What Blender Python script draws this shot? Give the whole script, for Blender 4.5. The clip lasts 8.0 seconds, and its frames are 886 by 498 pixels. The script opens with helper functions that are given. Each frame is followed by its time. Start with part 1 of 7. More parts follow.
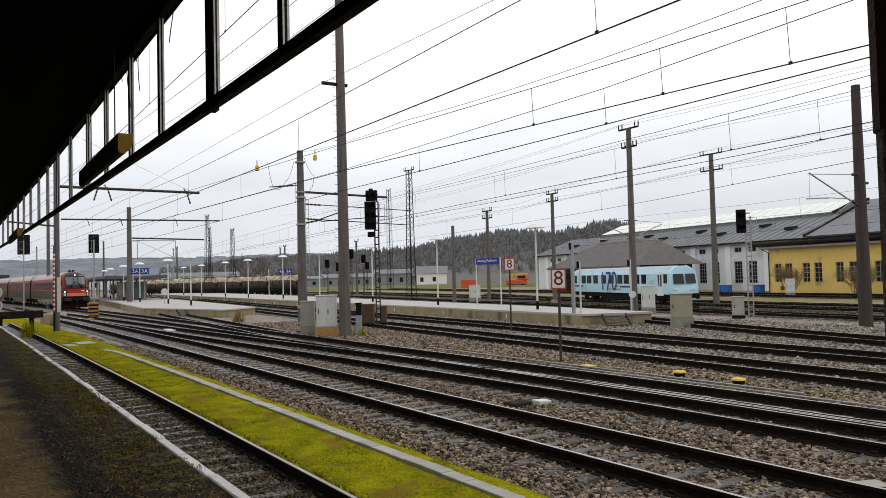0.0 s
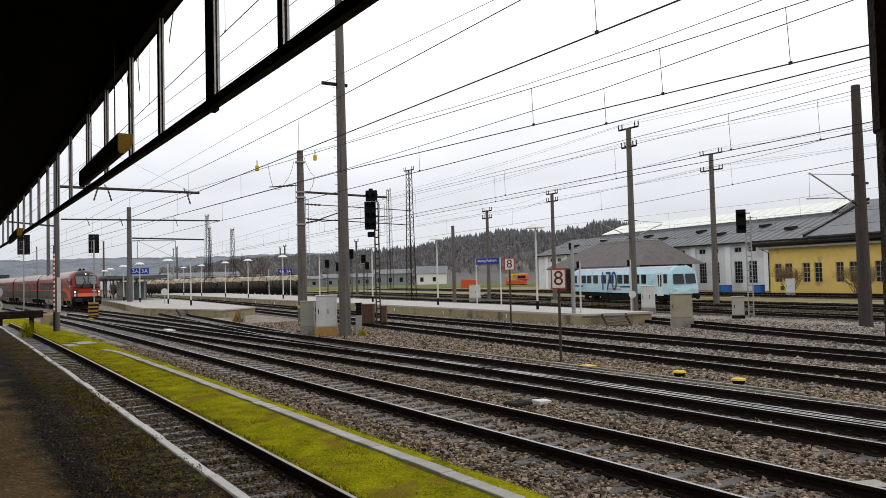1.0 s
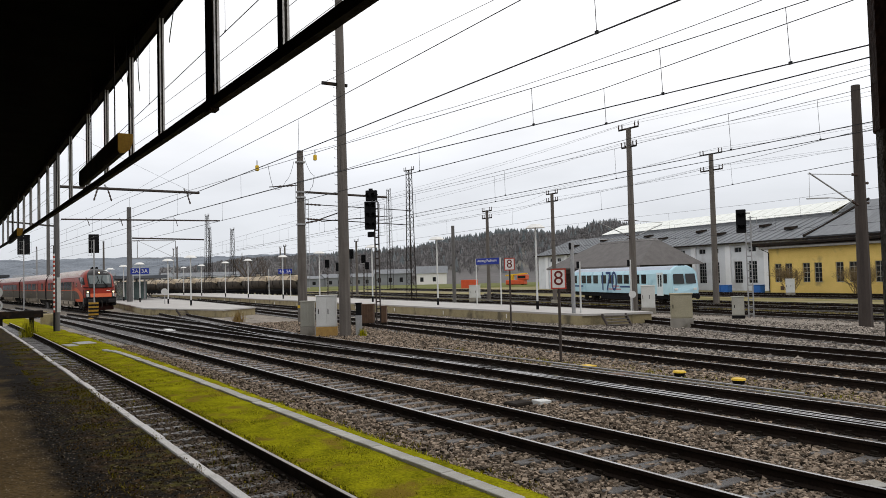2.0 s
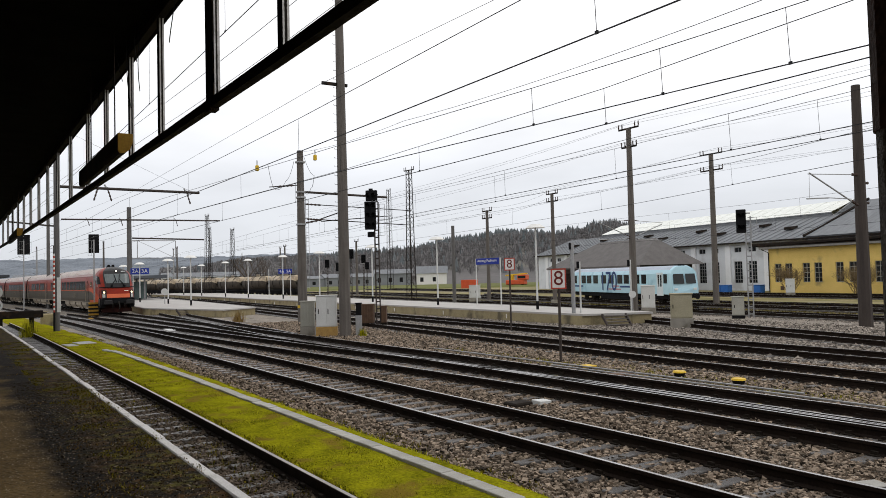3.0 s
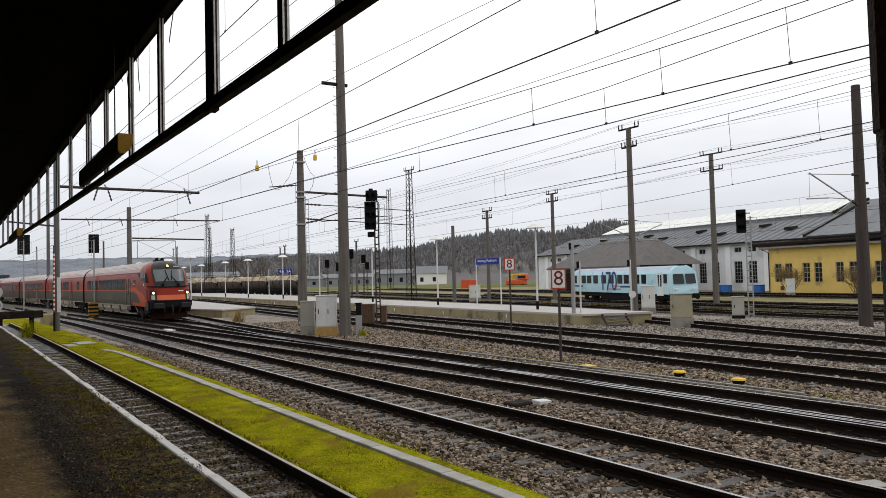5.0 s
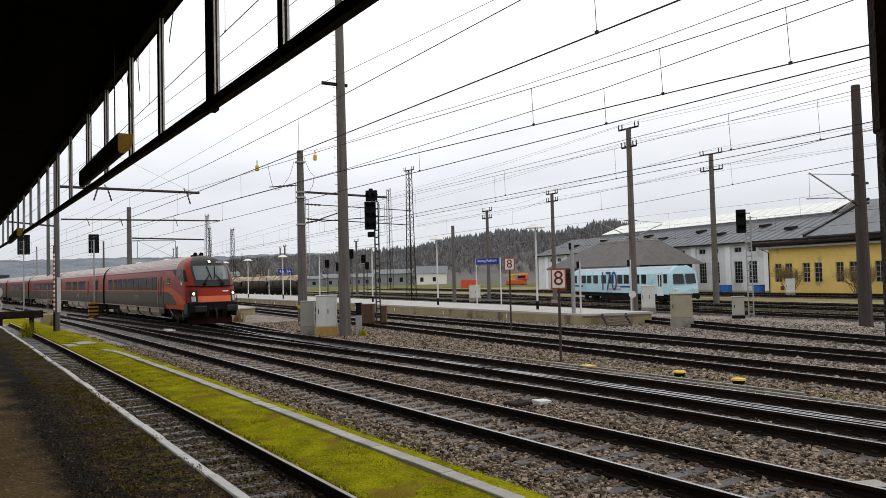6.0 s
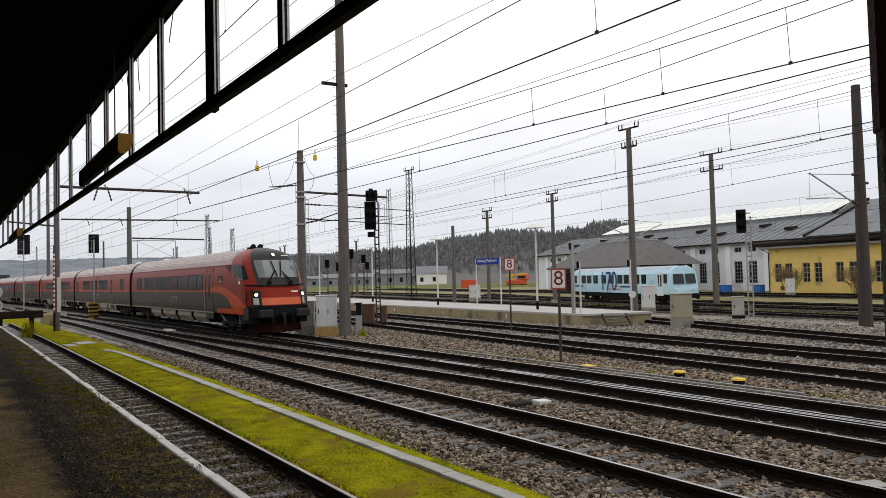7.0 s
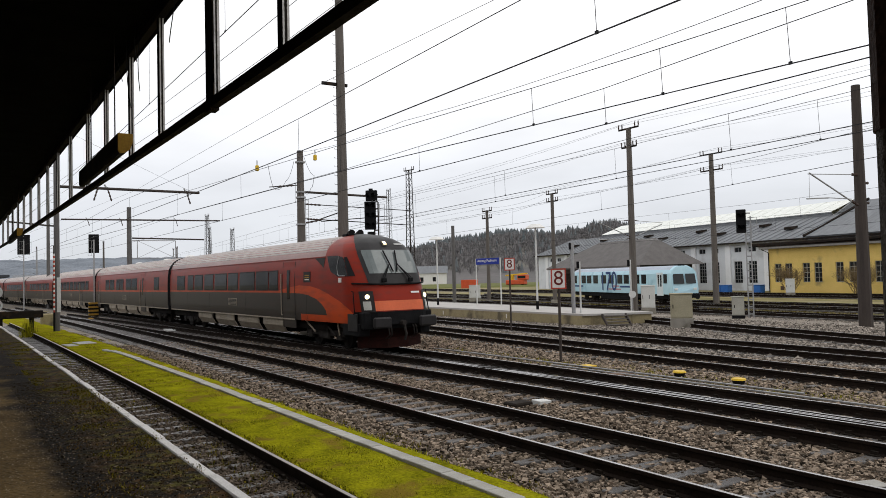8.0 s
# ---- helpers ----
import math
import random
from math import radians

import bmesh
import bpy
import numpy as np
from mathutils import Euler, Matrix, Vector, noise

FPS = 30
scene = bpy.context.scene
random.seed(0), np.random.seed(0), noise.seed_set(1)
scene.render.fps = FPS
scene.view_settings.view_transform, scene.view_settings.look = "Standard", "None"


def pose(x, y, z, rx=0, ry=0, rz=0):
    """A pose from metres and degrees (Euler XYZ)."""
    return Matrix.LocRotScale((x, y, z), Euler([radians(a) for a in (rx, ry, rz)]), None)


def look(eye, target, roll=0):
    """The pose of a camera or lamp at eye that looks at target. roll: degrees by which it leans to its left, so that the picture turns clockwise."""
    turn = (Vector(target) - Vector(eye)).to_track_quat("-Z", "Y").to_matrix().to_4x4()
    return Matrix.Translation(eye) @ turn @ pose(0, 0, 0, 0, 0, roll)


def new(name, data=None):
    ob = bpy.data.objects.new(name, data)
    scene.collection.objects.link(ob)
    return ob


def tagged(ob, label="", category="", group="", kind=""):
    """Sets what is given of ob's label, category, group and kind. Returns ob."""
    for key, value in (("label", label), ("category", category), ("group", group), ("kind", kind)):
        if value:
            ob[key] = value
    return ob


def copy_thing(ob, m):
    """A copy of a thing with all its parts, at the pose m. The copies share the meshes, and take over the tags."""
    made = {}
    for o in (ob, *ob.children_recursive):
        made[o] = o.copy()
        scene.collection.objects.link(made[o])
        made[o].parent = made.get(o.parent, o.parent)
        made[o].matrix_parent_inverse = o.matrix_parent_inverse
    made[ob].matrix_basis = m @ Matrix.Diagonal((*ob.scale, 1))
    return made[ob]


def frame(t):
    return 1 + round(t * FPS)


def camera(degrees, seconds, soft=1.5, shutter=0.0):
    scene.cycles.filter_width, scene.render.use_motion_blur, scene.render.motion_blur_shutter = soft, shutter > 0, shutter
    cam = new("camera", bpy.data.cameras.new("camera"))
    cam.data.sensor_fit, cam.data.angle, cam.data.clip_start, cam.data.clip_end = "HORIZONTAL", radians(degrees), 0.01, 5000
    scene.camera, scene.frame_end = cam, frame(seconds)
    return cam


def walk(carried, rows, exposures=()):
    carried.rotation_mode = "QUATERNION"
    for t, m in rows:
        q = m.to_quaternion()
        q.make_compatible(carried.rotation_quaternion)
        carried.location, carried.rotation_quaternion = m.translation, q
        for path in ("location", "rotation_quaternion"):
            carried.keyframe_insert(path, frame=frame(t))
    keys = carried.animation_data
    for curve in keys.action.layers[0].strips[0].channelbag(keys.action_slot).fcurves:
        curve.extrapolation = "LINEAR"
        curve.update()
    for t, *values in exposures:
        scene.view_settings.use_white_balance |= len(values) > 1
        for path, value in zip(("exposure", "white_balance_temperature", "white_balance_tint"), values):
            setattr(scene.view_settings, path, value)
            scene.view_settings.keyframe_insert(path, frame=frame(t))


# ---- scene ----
# ---- camera ----
EYE = (0.0, 0.0, 2.479)
cam = camera(60.3, 8.0, soft=0.45)
VIEW = look(EYE, (53.375, 84.486, 6.117), -1.456)
walk(cam, [(0.0, VIEW), (8.0, VIEW)])

# ---- sky, sun, exposure ----
scene.view_settings.exposure = 0.0
world = bpy.data.worlds.new("world")
scene.world = world
world.use_nodes = True
wn, wl = world.node_tree.nodes, world.node_tree.links
wn.clear()
w_out = wn.new("ShaderNodeOutputWorld")
w_bg = wn.new("ShaderNodeBackground")
w_sky = wn.new("ShaderNodeTexSky")
w_sky.sky_type, w_sky.sun_disc = "NISHITA", False
w_sky.sun_elevation, w_sky.sun_rotation = radians(38), radians(125)
w_tc = wn.new("ShaderNodeTexCoord")
w_sep = wn.new("ShaderNodeSeparateXYZ")
wl.new(w_tc.outputs["Generated"], w_sep.inputs[0])
# cloud cover: brighter towards the zenith, as an overcast sky is
w_ramp = wn.new("ShaderNodeValToRGB")
w_ramp.color_ramp.elements[0].position, w_ramp.color_ramp.elements[0].color = 0.0, (7.0, 7.3, 7.8, 1)
w_ramp.color_ramp.elements[1].position, w_ramp.color_ramp.elements[1].color = 0.5, (12.0, 12.0, 12.1, 1)
w_mid = w_ramp.color_ramp.elements.new(0.13)
w_mid.color = (8.8, 9.0, 9.5, 1)
w_mid2 = w_ramp.color_ramp.elements.new(0.24)
w_mid2.color = (11.7, 11.7, 11.9, 1)
wl.new(w_sep.outputs["Z"], w_ramp.inputs[0])
w_map = wn.new("ShaderNodeMapping")
w_map.inputs["Scale"].default_value = (2.2, 2.2, 7.0)
wl.new(w_tc.outputs["Generated"], w_map.inputs[0])
w_noise = wn.new("ShaderNodeTexNoise")
w_noise.inputs["Scale"].default_value, w_noise.inputs["Detail"].default_value = 1.6, 7
wl.new(w_map.outputs[0], w_noise.inputs["Vector"])
w_cl = wn.new("ShaderNodeMapRange")
w_cl.inputs[1].default_value, w_cl.inputs[2].default_value = 0.35, 0.68
w_cl.inputs[3].default_value, w_cl.inputs[4].default_value = 0.92, 1.1
wl.new(w_noise.outputs["Fac"], w_cl.inputs[0])
w_mul = wn.new("ShaderNodeVectorMath")
w_mul.operation = "SCALE"
wl.new(w_ramp.outputs[0], w_mul.inputs[0])
wl.new(w_cl.outputs[0], w_mul.inputs["Scale"])
w_mix = wn.new("ShaderNodeMix")
w_mix.data_type = "RGBA"
w_mix.inputs[0].default_value = 0.94
wl.new(w_sky.outputs[0], w_mix.inputs[6])
wl.new(w_mul.outputs[0], w_mix.inputs[7])
wl.new(w_mix.outputs[2], w_bg.inputs[0])
w_bg.inputs[1].default_value = 0.1
wl.new(w_bg.outputs[0], w_out.inputs[0])

sun = new("sun", bpy.data.lights.new("sun", "SUN"))
sun.data.energy, sun.data.angle, sun.data.color = 0.5, radians(25), (1.0, 0.97, 0.92)
sun.matrix_world = look((0, 0, 40), (-26, 18, 0))


# ---- materials ----
def mat(name, c1, c2=None, rough=0.75, metal=0.0, scale=3.0, fine=40.0, bump=0.25, stain=None, stain_scale=0.8,
        stain_at=0.55, rnd=0.0, spec=0.28, stretch=(1, 1, 1), emit=0.0):
    """Procedural surface: two colours mixed at a coarse and a fine scale, an optional stain, fine relief."""
    m = bpy.data.materials.new(name)
    m.use_nodes = True
    n, l = m.node_tree.nodes, m.node_tree.links
    b = n["Principled BSDF"]
    c2 = c2 or tuple(v * 0.72 for v in c1)
    tc = n.new("ShaderNodeTexCoord")
    mp = n.new("ShaderNodeMapping")
    mp.inputs["Scale"].default_value = stretch
    l.new(tc.outputs["Object"], mp.inputs[0])
    n1 = n.new("ShaderNodeTexNoise")
    n1.inputs["Scale"].default_value, n1.inputs["Detail"].default_value = scale, 5
    n2 = n.new("ShaderNodeTexNoise")
    n2.inputs["Scale"].default_value, n2.inputs["Detail"].default_value = fine, 3
    l.new(mp.outputs[0], n1.inputs["Vector"])
    l.new(mp.outputs[0], n2.inputs["Vector"])
    ad = n.new("ShaderNodeMath")
    ad.operation = "MULTIPLY_ADD"
    ad.inputs[1].default_value = 0.5
    l.new(n1.outputs["Fac"], ad.inputs[0])
    hf = n.new("ShaderNodeMath")
    hf.operation = "MULTIPLY"
    hf.inputs[1].default_value = 0.5
    l.new(n2.outputs["Fac"], hf.inputs[0])
    l.new(hf.outputs[0], ad.inputs[2])
    rg = n.new("ShaderNodeMapRange")
    rg.inputs[1].default_value, rg.inputs[2].default_value = 0.36, 0.64
    l.new(ad.outputs[0], rg.inputs[0])
    mx = n.new("ShaderNodeMix")
    mx.data_type = "RGBA"
    mx.inputs[6].default_value, mx.inputs[7].default_value = (*c1, 1), (*c2, 1)
    l.new(rg.outputs[0], mx.inputs[0])
    col = mx.outputs[2]
    if stain:
        n3 = n.new("ShaderNodeTexNoise")
        n3.inputs["Scale"].default_value, n3.inputs["Detail"].default_value = stain_scale, 6
        l.new(tc.outputs["Object"], n3.inputs["Vector"])
        r3 = n.new("ShaderNodeMapRange")
        r3.inputs[1].default_value, r3.inputs[2].default_value = stain_at, stain_at + 0.12
        l.new(n3.outputs["Fac"], r3.inputs[0])
        m3 = n.new("ShaderNodeMix")
        m3.data_type = "RGBA"
        m3.inputs[7].default_value = (*stain, 1)
        l.new(r3.outputs[0], m3.inputs[0])
        l.new(col, m3.inputs[6])
        col = m3.outputs[2]
    if rnd:
        oi = n.new("ShaderNodeObjectInfo")
        rr = n.new("ShaderNodeMapRange")
        rr.inputs[3].default_value, rr.inputs[4].default_value = 1 - rnd, 1 + rnd
        l.new(oi.outputs["Random"], rr.inputs[0])
        vs = n.new("ShaderNodeVectorMath")
        vs.operation = "SCALE"
        l.new(col, vs.inputs[0])
        l.new(rr.outputs[0], vs.inputs["Scale"])
        col = vs.outputs[0]
    l.new(col, b.inputs["Base Color"])
    rv = n.new("ShaderNodeMapRange")
    rv.inputs[3].default_value, rv.inputs[4].default_value = max(0.03, rough - 0.1), min(1, rough + 0.1)
    l.new(n1.outputs["Fac"], rv.inputs[0])
    l.new(rv.outputs[0], b.inputs["Roughness"])
    b.inputs["Metallic"].default_value = metal
    b.inputs["Specular IOR Level"].default_value = spec
    if bump:
        bp = n.new("ShaderNodeBump")
        bp.inputs["Strength"].default_value, bp.inputs["Distance"].default_value = bump, 0.02
        l.new(n2.outputs["Fac"], bp.inputs["Height"])
        l.new(bp.outputs[0], b.inputs["Normal"])
    if emit:
        b.inputs["Emission Color"].default_value = (*c1, 1)
        b.inputs["Emission Strength"].default_value = emit
    return m


def island_mat(name, dark, light, rough=0.85):
    """A colour of its own for every loose stone or blade of a joined mesh."""
    m = bpy.data.materials.new(name)
    m.use_nodes = True
    n, l = m.node_tree.nodes, m.node_tree.links
    b = n["Principled BSDF"]
    g = n.new("ShaderNodeNewGeometry")
    rp = n.new("ShaderNodeValToRGB")
    rp.color_ramp.elements[0].color, rp.color_ramp.elements[1].color = (*dark, 1), (*light, 1)
    l.new(g.outputs["Random Per Island"], rp.inputs[0])
    l.new(rp.outputs[0], b.inputs["Base Color"])
    b.inputs["Roughness"].default_value = rough
    b.inputs["Specular IOR Level"].default_value = 0.05
    return m


GRAVEL = mat("gravel", (0.34, 0.30, 0.255), (0.10, 0.085, 0.07), 0.9, scale=1.2, fine=16, bump=1.0, stain=(0.21, 0.18, 0.15), stain_scale=0.25, spec=0.1)
EARTH = mat("earth", (0.24, 0.195, 0.10), (0.17, 0.155, 0.055), 0.95, scale=0.6, fine=9, bump=0.6, stain=(0.25, 0.215, 0.15), stain_scale=0.1, spec=0.2)
STONE = island_mat("ballast_stone", (0.014, 0.011, 0.008), (0.37, 0.29, 0.22))
STONE_RUSTY = island_mat("rusty_ballast_stone", (0.018, 0.014, 0.010), (0.16, 0.125, 0.095))
GRASS_SOIL = mat("mossy_soil", (0.295, 0.28, 0.010), (0.10, 0.098, 0.006), 0.95, scale=1.9, fine=22, bump=1.0, stain=(0.17, 0.12, 0.02), stain_scale=1.5, stain_at=0.52, spec=0.0)
BLADE = island_mat("grass_blade", (0.05, 0.05, 0.003), (0.45, 0.41, 0.014))
DRY_BLADE = island_mat("dry_blade", (0.12, 0.07, 0.02), (0.30, 0.2, 0.07))
RAIL_DULL = mat("rail_head_dull", (0.40, 0.37, 0.34), (0.28, 0.25, 0.22), 0.4, 0.6, scale=2, fine=30, bump=0.05)
KERB = mat("kerb_concrete", (0.74, 0.72, 0.70), (0.50, 0.48, 0.45), 0.85, scale=4, fine=60, stain=(0.14, 0.13, 0.07), stain_scale=2.2, stain_at=0.6, rnd=0.1)
CONCRETE = mat("concrete", (0.29, 0.27, 0.235), (0.19, 0.175, 0.15), 0.85, scale=2.0, fine=50, bump=0.3, stain=(0.11, 0.095, 0.07), stain_scale=1.1, stain_at=0.58)
SLAB = mat("slab_concrete", (0.40, 0.385, 0.35), (0.30, 0.285, 0.255), 0.8, scale=5, fine=70, rnd=0.12, stain=(0.12, 0.12, 0.05), stain_scale=2, stain_at=0.62)
PLAT_TOP = mat("platform_paving", (0.42, 0.40, 0.38), (0.33, 0.31, 0.29), 0.8, scale=0.7, fine=20, bump=0.1, spec=0.4)
PLAT_WALL = mat("platform_wall", (0.33, 0.275, 0.155), (0.22, 0.18, 0.105), 0.9, scale=1.5, fine=20, stain=(0.12, 0.10, 0.065), stain_scale=0.9, stain_at=0.55)
POLE_CONC = mat("mast_concrete", (0.145, 0.128, 0.115), (0.08, 0.07, 0.062), 0.85, scale=1.5, fine=40, stretch=(3, 3, 0.4), stain=(0.10, 0.085, 0.075), stain_scale=0.8)
POLE_RUST = mat("mast_rusty", (0.060, 0.047, 0.040), (0.036, 0.029, 0.026), 0.8, scale=2, fine=30, stretch=(3, 3, 0.5))
STEEL_MAST = mat("weathered_steel_mast", (0.135, 0.13, 0.127), (0.085, 0.08, 0.077), 0.7, 0.1, scale=2, fine=30, stretch=(3, 3, 0.5), bump=0.1)
RAIL = mat("rail_rust", (0.022, 0.015, 0.011), (0.010, 0.007, 0.006), 0.85, 0.0, spec=0.06, scale=3, fine=40)
RAIL_TOP = mat("rail_head_worn_steel", (0.46, 0.45, 0.44), (0.32, 0.30, 0.29), 0.28, 0.95, scale=2, fine=30, bump=0.05)
SLEEPER = mat("timber_sleeper", (0.115, 0.104, 0.098), (0.045, 0.039, 0.035), 0.32, spec=0.6, scale=3, fine=30, stretch=(1, 8, 8), bump=0.6, rnd=0.25, stain=(0.05, 0.04, 0.035), stain_scale=3)
IRON = mat("cast_iron_plate", (0.022, 0.017, 0.013), None, 0.8, 0.0, spec=0.08)
BLACK = mat("black_paint", (0.012, 0.012, 0.013), (0.005, 0.005, 0.0055), 0.7, bump=0.1, spec=0.08)
DARKSTEEL = mat("dark_painted_steel", (0.022, 0.017, 0.014), (0.010, 0.008, 0.007), 0.7, 0.0, spec=0.08, scale=3, fine=40, stain=(0.04, 0.024, 0.014), stain_scale=2.5)
# near-black holds the deep shade under the canopy, not the boards' own tone
ROOF_DARK = mat("shaded_roof_boards", (0.006, 0.0055, 0.005), (0.003, 0.003, 0.003), 0.9, scale=2, fine=20, spec=0.03)
ALU = mat("weathered_aluminium", (0.62, 0.60, 0.58), (0.44, 0.42, 0.40), 0.45, 0.4, scale=3, fine=25)
GALV = mat("galvanised_steel", (0.36, 0.36, 0.36), (0.27, 0.27, 0.275), 0.5, 0.5, scale=4, fine=30, bump=0.05)
WIRE = mat("wire", (0.02, 0.02, 0.022), None, 0.6, 0.4, bump=0)
PORCELAIN = mat("brown_insulator", (0.05, 0.03, 0.022), None, 0.25, bump=0)
WHITE = mat("white_paint", (0.74, 0.73, 0.70), (0.62, 0.61, 0.58), 0.5, scale=3, fine=30, bump=0.05)
RED_SIGN = mat("red_sign_paint", (0.42, 0.05, 0.03), (0.33, 0.05, 0.03), 0.5, bump=0.02)
YELLOW = mat("yellow_paint", (0.72, 0.47, 0.02), (0.55, 0.34, 0.02), 0.5, scale=6, fine=40, stain=(0.25, 0.15, 0.03), stain_scale=5, stain_at=0.62)
OLDYELLOW = mat("grimy_yellow_paint", (0.38, 0.21, 0.02), (0.24, 0.13, 0.015), 0.7, scale=6, fine=40)
BLUE_SIGN = mat("blue_sign_paint", (0.015, 0.035, 0.28), (0.012, 0.03, 0.24), 0.4, bump=0.02)
BLUE_BIN = mat("blue_plastic", (0.03, 0.14, 0.42), (0.02, 0.10, 0.33), 0.5, bump=0.02)
STONE_GREY = island_mat("grey_ballast_stone", (0.035, 0.03, 0.026), (0.40, 0.35, 0.30))
GLASS = mat("dark_glazing", (0.018, 0.021, 0.023), (0.012, 0.013, 0.014), 0.08, bump=0.0, spec=0.3)
CABINET = mat("grey_cabinet", (0.36, 0.355, 0.31), (0.29, 0.28, 0.24), 0.6, scale=2, fine=25, stain=(0.18, 0.165, 0.13), stain_scale=1.6, stain_at=0.6, bump=0.05)
CABINET_W = mat("pale_cabinet", (0.60, 0.60, 0.59), (0.50, 0.50, 0.48), 0.55, scale=2, fine=25, bump=0.05)
RUSTBOX = mat("rusty_box", (0.13, 0.075, 0.045), (0.075, 0.045, 0.03), 0.8, scale=4, fine=30)
TIMBER_Y = mat("ochre_timber", (0.42, 0.26, 0.08), (0.3, 0.18, 0.06), 0.8, scale=5, fine=30)


# ---- mesh helpers ----
class Mesh:
    """Gathers corner points and faces for one mesh."""

    def __init__(self):
        self.v, self.f, self.m = [], [], []

    def add(self, verts, faces, mi=0):
        o = len(self.v)
        self.v += [tuple(q) for q in verts]
        self.f += [tuple(i + o for i in q) for q in faces]
        self.m += [mi] * len(faces)
        return self

    def box(self, x0, y0, z0, x1, y1, z1, mi=0, m=None, c=0.0):
        if c:
            bm = bmesh.new()
            bmesh.ops.create_cube(bm, size=1)
            for q in bm.verts:
                q.co = Vector(((x0 + x1) / 2 + q.co.x * (x1 - x0), (y0 + y1) / 2 + q.co.y * (y1 - y0), (z0 + z1) / 2 + q.co.z * (z1 - z0)))
            bmesh.ops.bevel(bm, geom=bm.edges[:], offset=c, segments=1, affect="EDGES")
            bm.verts.index_update()
            vs = [q.co.copy() for q in bm.verts]
            fs = [[q.index for q in fa.verts] for fa in bm.faces]
            bm.free()
        else:
            vs = [(x0, y0, z0), (x1, y0, z0), (x1, y1, z0), (x0, y1, z0), (x0, y0, z1), (x1, y0, z1), (x1, y1, z1), (x0, y1, z1)]
            fs = [(0, 3, 2, 1), (4, 5, 6, 7), (0, 1, 5, 4), (1, 2, 6, 5), (2, 3, 7, 6), (3, 0, 4, 7)]
        if m is not None:
            vs = [m @ Vector(q) for q in vs]
        return self.add(vs, fs, mi)

    def tube(self, pts, r, n=6, mi=0, r2=None, cap=True):
        """A round bar along pts; r may taper to r2."""
        pts = [Vector(q) for q in pts]
        o = len(self.v)
        for i, q in enumerate(pts):
            d = (pts[min(i + 1, len(pts) - 1)] - pts[max(i - 1, 0)]).normalized()
            a = d.cross(Vector((0, 0, 1)) if abs(d.z) < 0.9 else Vector((1, 0, 0))).normalized()
            b = d.cross(a)
            rr = r[i] if isinstance(r, (list, tuple)) else r if r2 is None else r + (r2 - r) * i / (len(pts) - 1)
            for k in range(n):
                t = 2 * math.pi * (k + 0.5) / n
                self.v.append(tuple(q + a * math.cos(t) * rr + b * math.sin(t) * rr))
        for i in range(len(pts) - 1):
            for k in range(n):
                k2 = (k + 1) % n
                self.f.append((o + i * n + k, o + i * n + k2, o + i * n + n + k2, o + i * n + n + k))
                self.m.append(mi)
        if cap:
            self.f.append(tuple(o + k for k in range(n))[::-1])
            self.f.append(tuple(o + (len(pts) - 1) * n + k for k in range(n)))
            self.m += [mi, mi]
        return self

    def sweep(self, section, path, mi=0, close=True):
        """A section of (across, up) points drawn along a path of (x, y, z, heading vector) stations."""
        o, n = len(self.v), len(section)
        for (x, y, z, (hx, hy)) in path:
            for a, u in section:
                self.v.append((x + hy * a, y - hx * a, z + u))
        for i in range(len(path) - 1):
            for k in range(n if close else n - 1):
                k2 = (k + 1) % n
                self.f.append((o + i * n + k, o + i * n + k2, o + i * n + n + k2, o + i * n + n + k))
                self.m.append(mi)
        return self

    def data(self, name, mats, smooth=False):
        me = bpy.data.meshes.new(name)
        me.from_pydata(self.v, [], self.f)
        for q in mats if isinstance(mats, (list, tuple)) else [mats]:
            me.materials.append(q)
        me.polygons.foreach_set("material_index", self.m)
        if smooth:
            me.polygons.foreach_set("use_smooth", [True] * len(self.f))
        me.update()
        return me


def thing(name, label, category, at=(0, 0, 0), turn=0.0, group="", kind=""):
    """An Empty at the thing's base, which holds its parts."""
    ob = new(name)
    ob.empty_display_size = 0.2
    ob.matrix_basis = pose(*at, 0, 0, turn)
    return tagged(ob, label, category, group, kind)


def part(name, mesh, material, parent, label="", smooth=False, m=None):
    """One mesh object under a thing or under a part."""
    ob = new(name, mesh.data(name, material, smooth) if isinstance(mesh, Mesh) else mesh)
    ob.parent = parent
    if m is not None:
        ob.matrix_basis = m
    if label:
        ob["label"] = label
    return ob


def solo(name, mesh, material, label, category, kind="", group="", smooth=False, m=None):
    ob = new(name, mesh.data(name, material, smooth))
    if m is not None:
        ob.matrix_basis = m
    return tagged(ob, label, category, group, kind)


